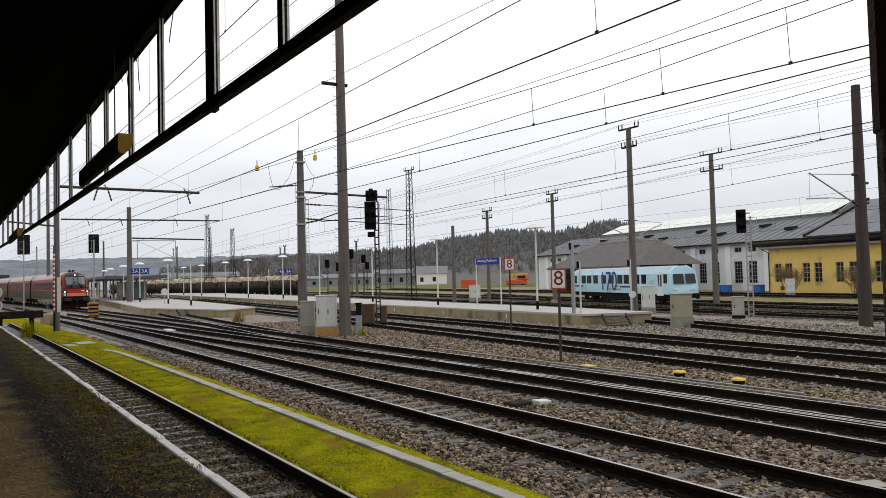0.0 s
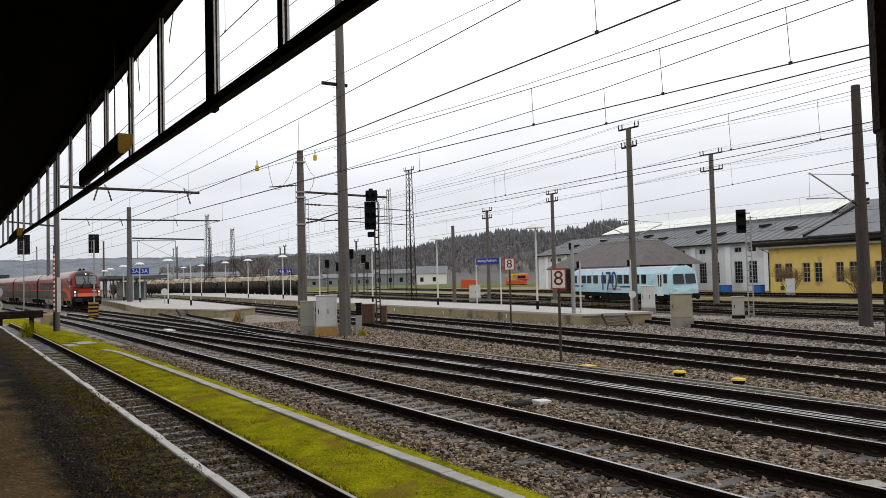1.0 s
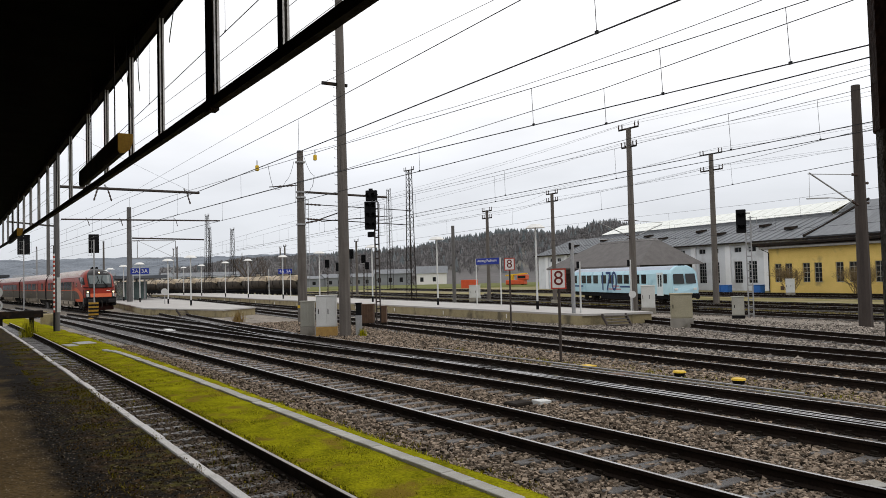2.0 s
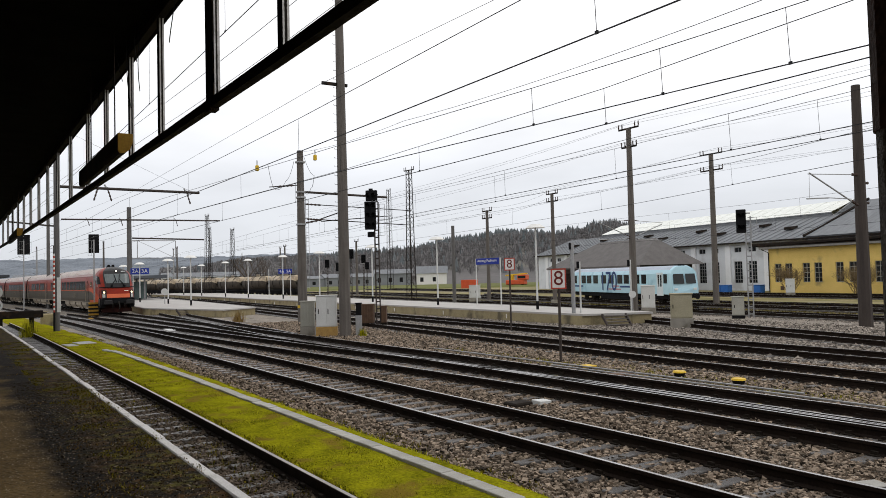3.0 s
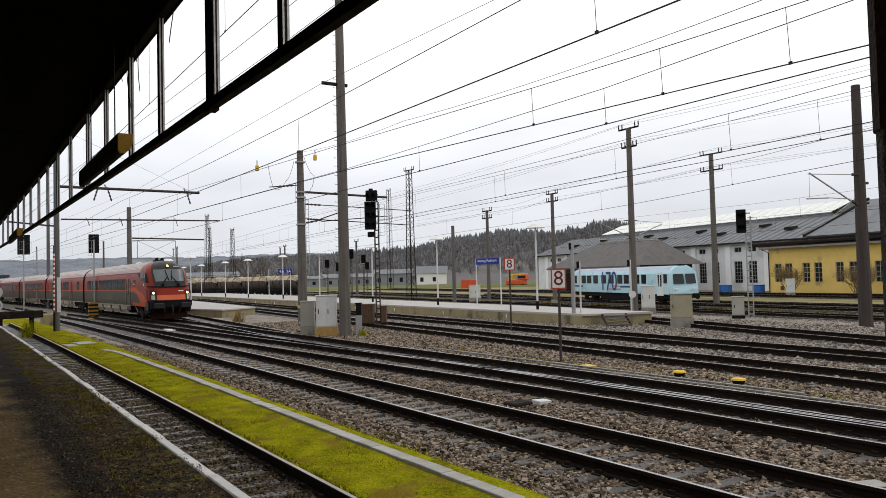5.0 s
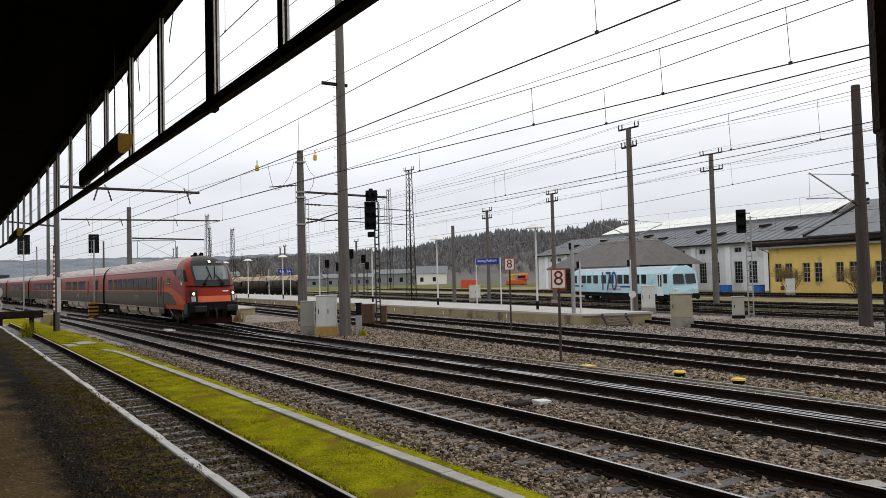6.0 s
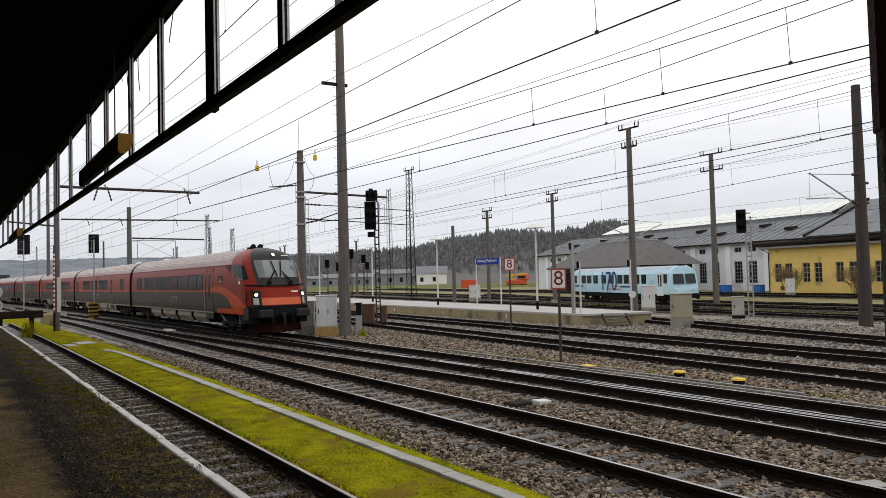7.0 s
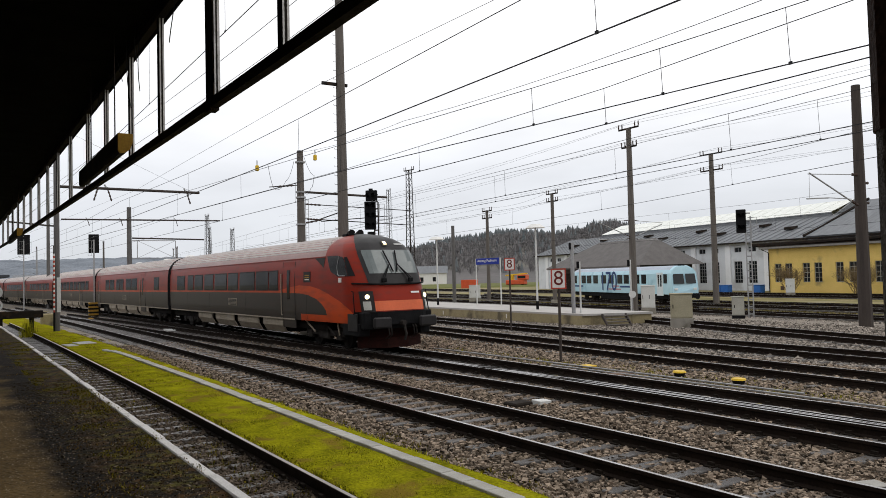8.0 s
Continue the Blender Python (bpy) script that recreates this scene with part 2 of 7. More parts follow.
def blob_mesh(points, sizes, seed, flat=0.7, blocky=False):
    """Many small broken stones joined into one mesh: skewed blocks, or eight-sided chips where they are small."""
    rs = np.random.RandomState(seed)
    if blocky:
        base = np.array([(a, b, c) for a in (-1, 1) for b in (-1, 1) for c in (-1, 1)]) * 0.72
        face = np.array([(0, 1, 3, 2), (4, 6, 7, 5), (0, 4, 5, 1), (2, 3, 7, 6), (0, 2, 6, 4), (1, 5, 7, 3)])
    else:
        base = np.array([(1, 0, 0), (-1, 0, 0), (0, 1, 0), (0, -1, 0), (0, 0, 1), (0, 0, -1)]) * 1.15
        face = np.array([(0, 2, 4), (2, 1, 4), (1, 3, 4), (3, 0, 4), (2, 0, 5), (1, 2, 5), (3, 1, 5), (0, 3, 5)])
    n, k = len(points), len(base)
    v = base[None] * rs.uniform(0.65, 1.3, (n, k, 1)) * rs.uniform(0.6, 1.35, (n, 1, 3)) + rs.uniform(-0.3, 0.3, (n, k, 3))
    ang = rs.uniform(0, 6.28, n)
    tilt = rs.uniform(-0.6, 0.6, n)
    c, s = np.cos(tilt)[:, None], np.sin(tilt)[:, None]
    y, z = v[:, :, 1] * c - v[:, :, 2] * s, v[:, :, 1] * s + v[:, :, 2] * c
    c, s = np.cos(ang)[:, None], np.sin(ang)[:, None]
    x, y = v[:, :, 0] * c - y * s, v[:, :, 0] * s + y * c
    v = np.stack([x, y, z * flat], -1) * np.asarray(sizes)[:, None, None] + np.asarray(points)[:, None, :]
    f = face[None] + (np.arange(n) * k)[:, None, None]
    return v.reshape(-1, 3), f.reshape(-1, face.shape[1])


def raw_mesh(name, v, f, material):
    """A mesh from arrays of points and triangles."""
    me = bpy.data.meshes.new(name)
    me.vertices.add(len(v))
    me.vertices.foreach_set("co", np.asarray(v, "f").ravel())
    k = f.shape[1]
    me.loops.add(f.size)
    me.loops.foreach_set("vertex_index", f.ravel().astype("i"))
    me.polygons.add(len(f))
    me.polygons.foreach_set("loop_start", np.arange(0, f.size, k, dtype="i"))
    me.update(calc_edges=True)
    me.polygons.foreach_set("use_smooth", [False] * len(f))
    me.materials.append(material)
    return me


# ---- plan of the yard: x across the tracks, y along them ----
def bend(y):
    """The curve of the line: metres by which the tracks swing over at y."""
    if y < 0:
        return 0.0
    return -2.4e-4 * y * y if y < 170 else -6.936 - 0.0816 * (y - 170)


def siding(y):
    return 3.04 + bend(y)


def main_track(y):
    return 7.92 + bend(y)


def train_track(y):
    return 12.65 + bend(y)


def crossover(y):
    if y < 8:
        return 11.58
    if y < 16:
        return 11.58 - 0.0039 * (y - 8) ** 2
    return 11.33 - 0.0624 * (y - 16)


def line_of(x0, k, c=0.0):
    return lambda y: x0 + k * y + c * y * y


def between(knots):
    ys, xs = [q[0] for q in knots], [q[1] for q in knots]

    def at(y):
        if y <= ys[0]:
            return xs[0] + (xs[1] - xs[0]) / (ys[1] - ys[0]) * (y - ys[0])
        if y >= ys[-1]:
            return xs[-1] + (xs[-1] - xs[-2]) / (ys[-1] - ys[-2]) * (y - ys[-1])
        i = max(k for k in range(len(ys) - 1) if ys[k] <= y)
        u = (y - ys[i]) / (ys[i + 1] - ys[i])

        def slope(k):
            a, b = max(k - 1, 0), min(k + 1, len(ys) - 1)
            return (xs[b] - xs[a]) / (ys[b] - ys[a])
        h = ys[i + 1] - ys[i]
        return ((2 * u ** 3 - 3 * u ** 2 + 1) * xs[i] + (u ** 3 - 2 * u ** 2 + u) * h * slope(i)
                + (-2 * u ** 3 + 3 * u ** 2) * xs[i + 1] + (u ** 3 - u ** 2) * h * slope(i + 1))
    return at


platform_track_3 = line_of(16.4, 0.09)
platform_track_4 = line_of(20.6, 0.085)
yard_5 = between([(0, 22.6), (13, 26.2), (20, 28.2), (27, 30.4), (36, 32.6), (50, 35), (80, 38.6), (160, 48)])
yard_6 = line_of(39.6, 0.13)
yard_7 = line_of(49.5, 0.14)
yard_8 = line_of(57.0, 0.14)
yard_9 = line_of(38.66, 0.364)
yard_10 = line_of(72, 0.16)
yard_11 = line_of(78, 0.16)


def heading(fn, y):
    d = Vector((fn(y + 0.5) - fn(y - 0.5), 1.0))
    d.normalize()
    return d.x, d.y


def stations(fn, y0, y1, step, z=0.0):
    n = max(1, round((y1 - y0) / step))
    out = []
    for i in range(n + 1):
        y = y0 + (y1 - y0) * i / n
        out.append((fn(y), y, z, heading(fn, y)))
    return out


# ---- ground ----
def build_ground():
    g = Mesh()
    xs = [-400, -60, -8, 0, 1.9, 4, 6, 10, 14, 18, 22, 26, 30, 36, 44, 52, 60, 70, 82, 100, 140, 220, 400, 900, 2500]
    ys = [-400, -60, -10, 0, 5, 10, 15, 20, 30, 40, 50, 60, 80, 100, 130, 170, 230, 320, 500, 900, 2500]
    vs = [(x, y, -0.24 - 0.7 * min(1.0, max(0.0, (x - 33 - 0.05 * max(y, 0)) / 14))) for y in ys for x in xs]
    n = len(xs)
    g.add(vs, [(j * n + i, j * n + i + 1, (j + 1) * n + i + 1, (j + 1) * n + i) for j in range(len(ys) - 1) for i in range(n - 1)])
    solo("ground", g, EARTH, "brown earth of the rail yard with sparse grass", "ground", "structure")
    # gravel formation: one wide, slightly uneven sheet under the tracks
    b = Mesh()
    rs = np.random.RandomState(3)
    ys = [-6 + 0.5 * i for i in range(80)] + [34 + 3 * i for i in range(75)]
    for y in ys:
        h = bend(max(y, 0))
        xs = [5.6 + h, 5.95 + h] + [6.4 + h + 0.6 * k for k in range(34)] + [27 + 0.06 * y, 30 + 0.08 * y, 34 + 0.1 * y]
        for i, x in enumerate(xs):
            z = -0.26 if i == 0 else -0.225 + 0.012 * rs.randn() * (i < 34)
            b.v.append((x, y, z))
    n = 39
    for j in range(len(ys) - 1):
        for i in range(n - 1):
            b.f.append((j * n + i, j * n + i + 1, (j + 1) * n + i + 1, (j + 1) * n + i))
            b.m.append(0)
    solo("ballast_bed", b, GRAVEL, "grey-brown crushed stone ballast under the tracks", "ballast", "structure", smooth=True)
    # ballast of the siding
    s = Mesh()
    sec = [(-1.6, -0.02), (1.05, -0.02), (1.25, -0.09)]
    s.sweep(sec, stations(siding, -6, 75, 2, -0.2), close=False)
    solo("ballast_bed_siding", s, GRAVEL, "dirty dark ballast between the siding's rails", "ballast", "structure")


def build_stones():
    rs = np.random.RandomState(11)

    def spread(n, x0, x1, y0, y1, fn, z, zj, size, power=1.0):
        y = y0 + (y1 - y0) * rs.uniform(0, 1, n) ** power
        x = rs.uniform(x0, x1, n) + np.array([fn(q) for q in y])
        return np.stack([x, y, z + rs.uniform(-zj, zj, n)], -1), size * rs.uniform(0.6, 1.45, n)
    p1, s1 = spread(90000, -2.05, 4.1, 3.5, 36, main_track, -0.212, 0.03, 0.028, 1.45)
    v, f = blob_mesh(p1, s1, 5, 0.75, True)
    ob = new("ballast_stones", raw_mesh("ballast_stones", v, f, STONE))
    tagged(ob, "loose grey-brown crushed stones between the tracks", "ballast stones", kind="stuff")
    p1, s1 = spread(42000, 1.0, 7.4, 6, 48, train_track, -0.205, 0.034, 0.038, 1.5)
    v, f = blob_mesh(p1, s1, 6)
    ob = new("ballast_stones", raw_mesh("ballast_stones_far", v, f, STONE))
    tagged(ob, "loose grey crushed stones beside the passing track", "ballast stones", kind="stuff")
    p1, s1 = spread(65000, 7.4, 19.0, 6, 46, train_track, -0.208, 0.03, 0.040, 1.3)
    v, f = blob_mesh(p1, s1, 9)
    ob = new("ballast_stones", raw_mesh("ballast_stones_yard", v, f, STONE_GREY))
    tagged(ob, "pale grey crushed stones round the platform tracks", "ballast stones", kind="stuff")
    p1, s1 = spread(38000, 0.0, 13.0, 8, 60, lambda y: 29.5 + 0.08 * y, -0.215, 0.03, 0.05, 1.2)
    p1[:, 2] -= 0.7 * np.clip((p1[:, 0] - 33 - 0.05 * p1[:, 1]) / 14, 0, 1)
    v, f = blob_mesh(p1, s1, 12)
    ob = new("ballast_stones", raw_mesh("ballast_stones_far_yard", v, f, STONE_GREY))
    tagged(ob, "grey crushed stones between the yard tracks", "ballast stones", kind="stuff")
    p1, s1 = spread(7000, -1.15, -0.12, 3.6, 16, kerb_line, 0.744, 0.004, 0.009, 1.5)
    v, f = blob_mesh(p1, s1, 8, 0.5)
    ob = new("grit", raw_mesh("grit", v, f, island_mat("dark_grit", (0.012, 0.009, 0.006), (0.06, 0.042, 0.022))))
    tagged(ob, "dark brown grit and leaf litter on the platform", "grit", kind="stuff")
    p1, s1 = spread(9000, -2.9, -0.15, 3.0, 14, kerb_line, 0.7415, 0.002, 0.0055, 1.5)
    v, f = blob_mesh(p1, s1, 18, 0.5)
    ob = new("grit", raw_mesh("pale_grit", v, f, island_mat("pale_grit", (0.05, 0.036, 0.018), (0.42, 0.34, 0.24))))
    tagged(ob, "pale grit strewn over the platform asphalt", "grit", kind="stuff")
    p1, s1 = spread(26000, -1.3, 0.9, 5, 28, siding, -0.188, 0.02, 0.026, 1.4)
    v, f = blob_mesh(p1, s1, 7)
    ob = new("ballast_stones", raw_mesh("ballast_stones_siding", v, f, STONE_RUSTY))
    tagged(ob, "rust-brown dirty stones between the siding's rails", "ballast stones", kind="stuff")


def build_grass():
    g = Mesh()
    path = stations(lambda y: 0.0 + bend(y), -6, 78, 1.0, 0.0)
    rs = np.random.RandomState(8)
    cols = [3.86, 4.15, 4.5, 4.9, 5.25, 5.5, 5.72, 5.9]
    for (x, y, z, h) in path:
        for i, c in enumerate(cols):
            wob = 0.12 * noise.noise(Vector((y * 0.6, i * 3.1, 0))) if i in (0, 7) else 0
            edge = -0.2 if i in (0, 7) else -0.105 + 0.025 * noise.noise(Vector((c * 2, y * 1.4, 4)))
            g.v.append((x + c + wob + (0.1 if i == 7 else 0) * math.sin(y), y, edge))
    n = len(cols)
    for j in range(len(path) - 1):
        for i in range(n - 1):
            g.f.append((j * n + i, j * n + i + 1, (j + 1) * n + i + 1, (j + 1) * n + i))
            g.m.append(0)
    solo("grass_strip", g, GRASS_SOIL, "mossy yellow-green grass strip beside the siding", "grass strip", "structure", smooth=True)

    def blades(name, n, xr, yr, fn, z, hgt, material, label, seed, power=1.6, wide=0.005, bare=-2.0):
        rs = np.random.RandomState(seed)
        y = yr[0] + (yr[1] - yr[0]) * rs.uniform(0, 1, n) ** power
        x = rs.uniform(xr[0], xr[1], n)
        clump = np.array([noise.noise(Vector((a * 1.7, b * 1.7, seed))) for a, b in zip(x, y)])
        x = x + np.array([fn(q) for q in y])
        h = hgt * rs.uniform(0.4, 1.4, n) * (1 + 0.9 * clump)
        a = rs.uniform(0, 6.28, n)
        lean = rs.uniform(0.2, 1.1, n) * h
        w = wide * (1 + y / 12)
        p = np.stack([x, y, np.full(n, z)], -1)
        d = np.stack([np.cos(a), np.sin(a), np.zeros(n)], -1)
        e = np.stack([-np.sin(a), np.cos(a), np.zeros(n)], -1)
        tip = p + e * lean[:, None] + np.stack([np.zeros(n), np.zeros(n), h], -1)
        v = np.stack([p - d * w[:, None], p + d * w[:, None], tip], 1).reshape(-1, 3)
        v = v.reshape(-1, 3, 3)[clump > bare].reshape(-1, 3)
        ob = new(name, raw_mesh(name, v, np.arange(len(v)).reshape(-1, 3), material))
        tagged(ob, label, "grass", kind="stuff")
    dead = island_mat("dead_blade", (0.03, 0.018, 0.006), (0.20, 0.125, 0.04))
    blades("grass", 9000, (3.88, 5.25), (4.5, 40), bend, -0.13, 0.034, dead, "dead brown stalks among the grass of the strip", 9, 1.6, 0.004, 0.05)
    blades("grass", 60000, (3.88, 5.22), (4.5, 48), bend, -0.13, 0.032, BLADE, "short mossy yellow-green grass on the strip", 1)
    blades("grass", 13000, (5.45, 5.85), (4.5, 48), bend, -0.15, 0.032, BLADE, "thin grass along the ballast edge", 2)
    blades("grass", 4200, (2.15, 3.0), (3, 19), lambda y: train_track(y) - 0.1, -0.22, 0.055, BLADE, "yellow-green grass tufts beside the point rods", 3, 1.2)
    moss = island_mat("moss_blade", (0.03, 0.028, 0.003), (0.19, 0.15, 0.012))
    blades("grass", 16000, (-0.8, -0.03), (3.6, 30), kerb_line, 0.748, 0.016, moss, "low weeds and moss along the platform kerb", 4, 1.4, 0.004, 0.16)
    blades("grass", 9000, (-0.55, 0.7), (8, 34), siding, -0.19, 0.035, moss, "yellow-green moss growing between the siding's rails", 6, 1.2, 0.006, 0.05)
    blades("grass", 9000, (5.6, 6.25), (4.5, 48), bend, -0.2, 0.03, moss, "olive moss creeping from the strip into the ballast", 7, 1.5, 0.005, 0.1)
    blades("grass", 14000, (-3.5, 6.0), (30, 75), lambda y: 50 + 0.16 * y, -0.95, 0.16, island_mat("yard_grass", (0.06, 0.05, 0.008), (0.30, 0.235, 0.06)), "dry yellow grass tufts between the yard tracks", 14, 1.0, 0.012, 0.02)
    blades("grass", 9000, (-0.4, 0.9), (-2, 24), lambda y: train_track(y) + 2.5, -0.22, 0.05, island_mat("rod_moss", (0.05, 0.045, 0.004), (0.30, 0.25, 0.012)), "mossy grass along the point rods", 15, 1.0, 0.006, 0.12)
    blades("grass", 5000, (-1.1, -0.05), (3.6, 24), kerb_line, 0.748, 0.016, dead, "dry brown grass tufts at the platform kerb", 5, 1.3, 0.004, 0.1)


# ---- near platform ----
def kerb_line(y):
    return 1.985 + 0.8 * bend(y) - 0.0045 * max(y, 0)


def platform_surface():
    """Worn brown asphalt; black grit and then moss have gathered towards the kerb, with ragged edges."""
    m = mat("old_asphalt", (0.165, 0.108, 0.042), (0.050, 0.032, 0.012), 0.95, scale=1.4, fine=28, bump=1.0, stain=(0.050, 0.040, 0.010), stain_scale=1.1, stain_at=0.6, spec=0.1)
    n, l = m.node_tree.nodes, m.node_tree.links
    b = n["Principled BSDF"]
    base = b.inputs["Base Color"].links[0].from_socket
    tc = n.new("ShaderNodeTexCoord")
    sp = n.new("ShaderNodeSeparateXYZ")
    l.new(tc.outputs["Object"], sp.inputs[0])

    def calc(op, a, c):
        q = n.new("ShaderNodeMath")
        q.operation = op
        for k, v in enumerate((a, c)):
            if isinstance(v, (int, float)):
                q.inputs[k].default_value = v
            else:
                l.new(v, q.inputs[k])
        return q.outputs[0]

    def clouds(scale, detail, rough=0.6):
        q = n.new("ShaderNodeTexNoise")
        q.inputs["Scale"].default_value, q.inputs["Detail"].default_value, q.inputs["Roughness"].default_value = scale, detail, rough
        l.new(tc.outputs["Object"], q.inputs["Vector"])
        return q.outputs["Fac"]

    def ramp(v, lo, hi):
        q = n.new("ShaderNodeMapRange")
        q.interpolation_type = "SMOOTHSTEP"
        q.inputs[1].default_value, q.inputs[2].default_value = lo, hi
        l.new(v, q.inputs[0])
        return q.outputs[0]

    def blend(f, a, c):
        q = n.new("ShaderNodeMix")
        q.data_type = "RGBA"
        l.new(f, q.inputs[0])
        for k, v in ((6, a), (7, c)):
            if isinstance(v, tuple):
                q.inputs[k].default_value = (*v, 1)
            else:
                l.new(v, q.inputs[k])
        return q.outputs[2]
    y = sp.outputs["Y"]
    inward = calc("ADD", calc("ADD", sp.outputs["X"], calc("MULTIPLY", y, 0.0045)), calc("MULTIPLY", calc("MULTIPLY", y, y), 0.00019))
    ragged = calc("ADD", inward, calc("MULTIPLY", calc("SUBTRACT", clouds(1.3, 6), 0.5), 1.3))
    grit = ramp(ragged, 0.45, 0.95)
    col = blend(grit, base, (0.010, 0.0075, 0.0055))
    moss = calc("MULTIPLY", ramp(ragged, 1.05, 1.5), ramp(clouds(7.0, 5, 0.7), 0.42, 0.62))
    tuft = blend(ramp(clouds(3.1, 4), 0.45, 0.6), (0.075, 0.038, 0.012), (0.095, 0.082, 0.010))
    col = blend(moss, col, tuft)
    col = blend(ramp(clouds(85.0, 2, 0.5), 0.66, 0.72), col, (0.20, 0.165, 0.12))
    l.new(col, b.inputs["Base Color"])
    return m


def build_near_platform():
    p = Mesh()
    sec = [(-9.0, 0.0), (-0.0, 0.0), (-0.0, -1.0), (-9.0, -1.0)]
    ys = stations(lambda y: kerb_line(y) - 0.10, -8, 60, 2, 0.74)
    o = len(p.v)
    for (x, y, z, h) in ys:
        p.v += [(-9.0, y, z), (-4, y, z), (-1.5, y, z), (x - 0.4, y, z - 0.005), (x, y, z), (x, y, z - 1.0)]
    for j in range(len(ys) - 1):
        for i in range(5):
            p.f.append((o + j * 6 + i, o + j * 6 + i + 1, o + j * 6 + 7 + i, o + j * 6 + 6 + i))
            p.m.append(0)
    floor = solo("pavement", p, platform_surface(), "old dark platform asphalt with dirt and moss patches", "platform floor", "structure")
    kerb = Mesh()
    kerb.box(-0.105, 0, -0.9, 0.0, 0.985, 0.0, c=0.012)
    me = kerb.data("kerb_stone", KERB)
    rs = random.Random(4)
    for i in range(58):
        y = -2 + i
        a = math.degrees(math.atan2(kerb_line(y + 1) - kerb_line(y), 1.0))
        part("kerb_stone", me, None, floor, m=pose(kerb_line(y) + rs.uniform(-0.012, 0.012), y, 0.755 + rs.uniform(-0.008, 0.008), 0, 0, -a))


def build_trough():
    ob = thing("cable_trough", "grey concrete cable trough with separate lid slabs in the grass", "cable trough")
    c = Mesh()
    c.box(-0.105, 0.0, -0.03, 0.105, 0.485, 0.05, c=0.008)
    me = c.data("lid_slab", SLAB)
    rs = random.Random(9)
    y = 0.0
    while y < 33:
        x = 5.37 + bend(y) - 0.0065 * max(0, y - 20)
        if y > 30:
            x -= 0.035 * (y - 30) ** 2
        part("lid_slab", me, None, ob, m=pose(x + rs.uniform(-0.008, 0.008), y, -0.112 + rs.uniform(-0.006, 0.006), rs.uniform(-0.6, 0.6), rs.uniform(-0.8, 0.8), 0.3 + 0.028 * y))
        y += 0.5
    for (x, y, w, l) in ((4.0, 37.0, 0.45, 1.1), (4.7, 38.0, 0.75, 1.2)):
        c = Mesh()
        c.box(-w / 2, -l / 2, -0.06, w / 2, l / 2, 0.04, c=0.012)
        solo("cover_slab", c, SLAB, "grey concrete pit cover lying in the grass", "pit cover", m=pose(x, y, -0.12, 1, 0, 8))


# ---- tracks ----
RAIL_FOOT = [(-0.0375, 0), (-0.0375, -0.04), (-0.012, -0.055), (-0.012, -0.14), (-0.07, -0.165), (-0.07, -0.172),
             (0.07, -0.172), (0.07, -0.165), (0.012, -0.14), (0.012, -0.055), (0.0375, -0.04), (0.0375, 0)]


def rail_mesh(fn, off, y0, y1, step, z0=0.0):
    r = Mesh()
    st = [(x + h[1] * off, y - h[0] * off, z, h) for (x, y, z, h) in stations(fn, y0, y1, step, z0)]
    r.sweep(RAIL_FOOT, st, 0, close=False)
    r.sweep([(0.0375, 0.0), (0.032, 0.005), (0.026, 0.006)], st, 0, close=False)
    r.sweep([(0.026, 0.006), (-0.026, 0.006)], st, 1, close=False)
    r.sweep([(-0.026, 0.006), (-0.032, 0.005), (-0.0375, 0.0)], st, 0, close=False)
    return r


SLEEPER_MESH = None


def build_track(label, fn, y0, y1, single=True, pitch=0.6, step=2.0, length=2.6, group="tracks", limit=300, worn=True, z0=0.0):
    global SLEEPER_MESH
    ob = thing("railway_track", label, "railway track", group=group)
    for off in (-0.7525, 0.7525):
        part("rail", rail_mesh(fn, off * 0.975, y0, y1, step, z0), [RAIL, RAIL_TOP if worn else RAIL_DULL], ob, "rusty steel rail with a worn bright head")
    n = int((y1 - y0) / pitch)
    if SLEEPER_MESH is None:
        s = Mesh()
        s.box(-1.3, -0.1, -0.15, 1.3, 0.1, 0.0, c=0.012)
        for x in (-0.734, 0.734):
            s.box(x - 0.17, -0.075, 0.0, x + 0.17, 0.075, 0.02, 1)
            for dx in (-0.1, 0.1):
                s.box(x + dx - 0.022, -0.05, 0.02, x + dx + 0.022, 0.05, 0.065, 1)
        SLEEPER_MESH = s.data("sleeper", [SLEEPER, IRON])
    rest = Mesh()
    rs = random.Random(int(fn(0) * 10))
    for i in range(n):
        y = y0 + pitch * (i + 0.5)
        h = heading(fn, y)
        m = pose(fn(y) + rs.uniform(-0.02, 0.02), y + rs.uniform(-0.03, 0.03), z0 - 0.172 + rs.uniform(-0.006, 0.006), 0, 0, -math.degrees(math.atan2(h[0], h[1])) + rs.uniform(-0.7, 0.7))
        if single and i < limit:
            part("sleeper", SLEEPER_MESH, None, ob, m=m)
        else:
            rest.box(-1.3, -0.13, -0.1, 1.3, 0.13, 0.0, m=m)
    if rest.f:
        tagged(part("sleepers", rest, SLEEPER, ob), kind="stuff")
    return ob


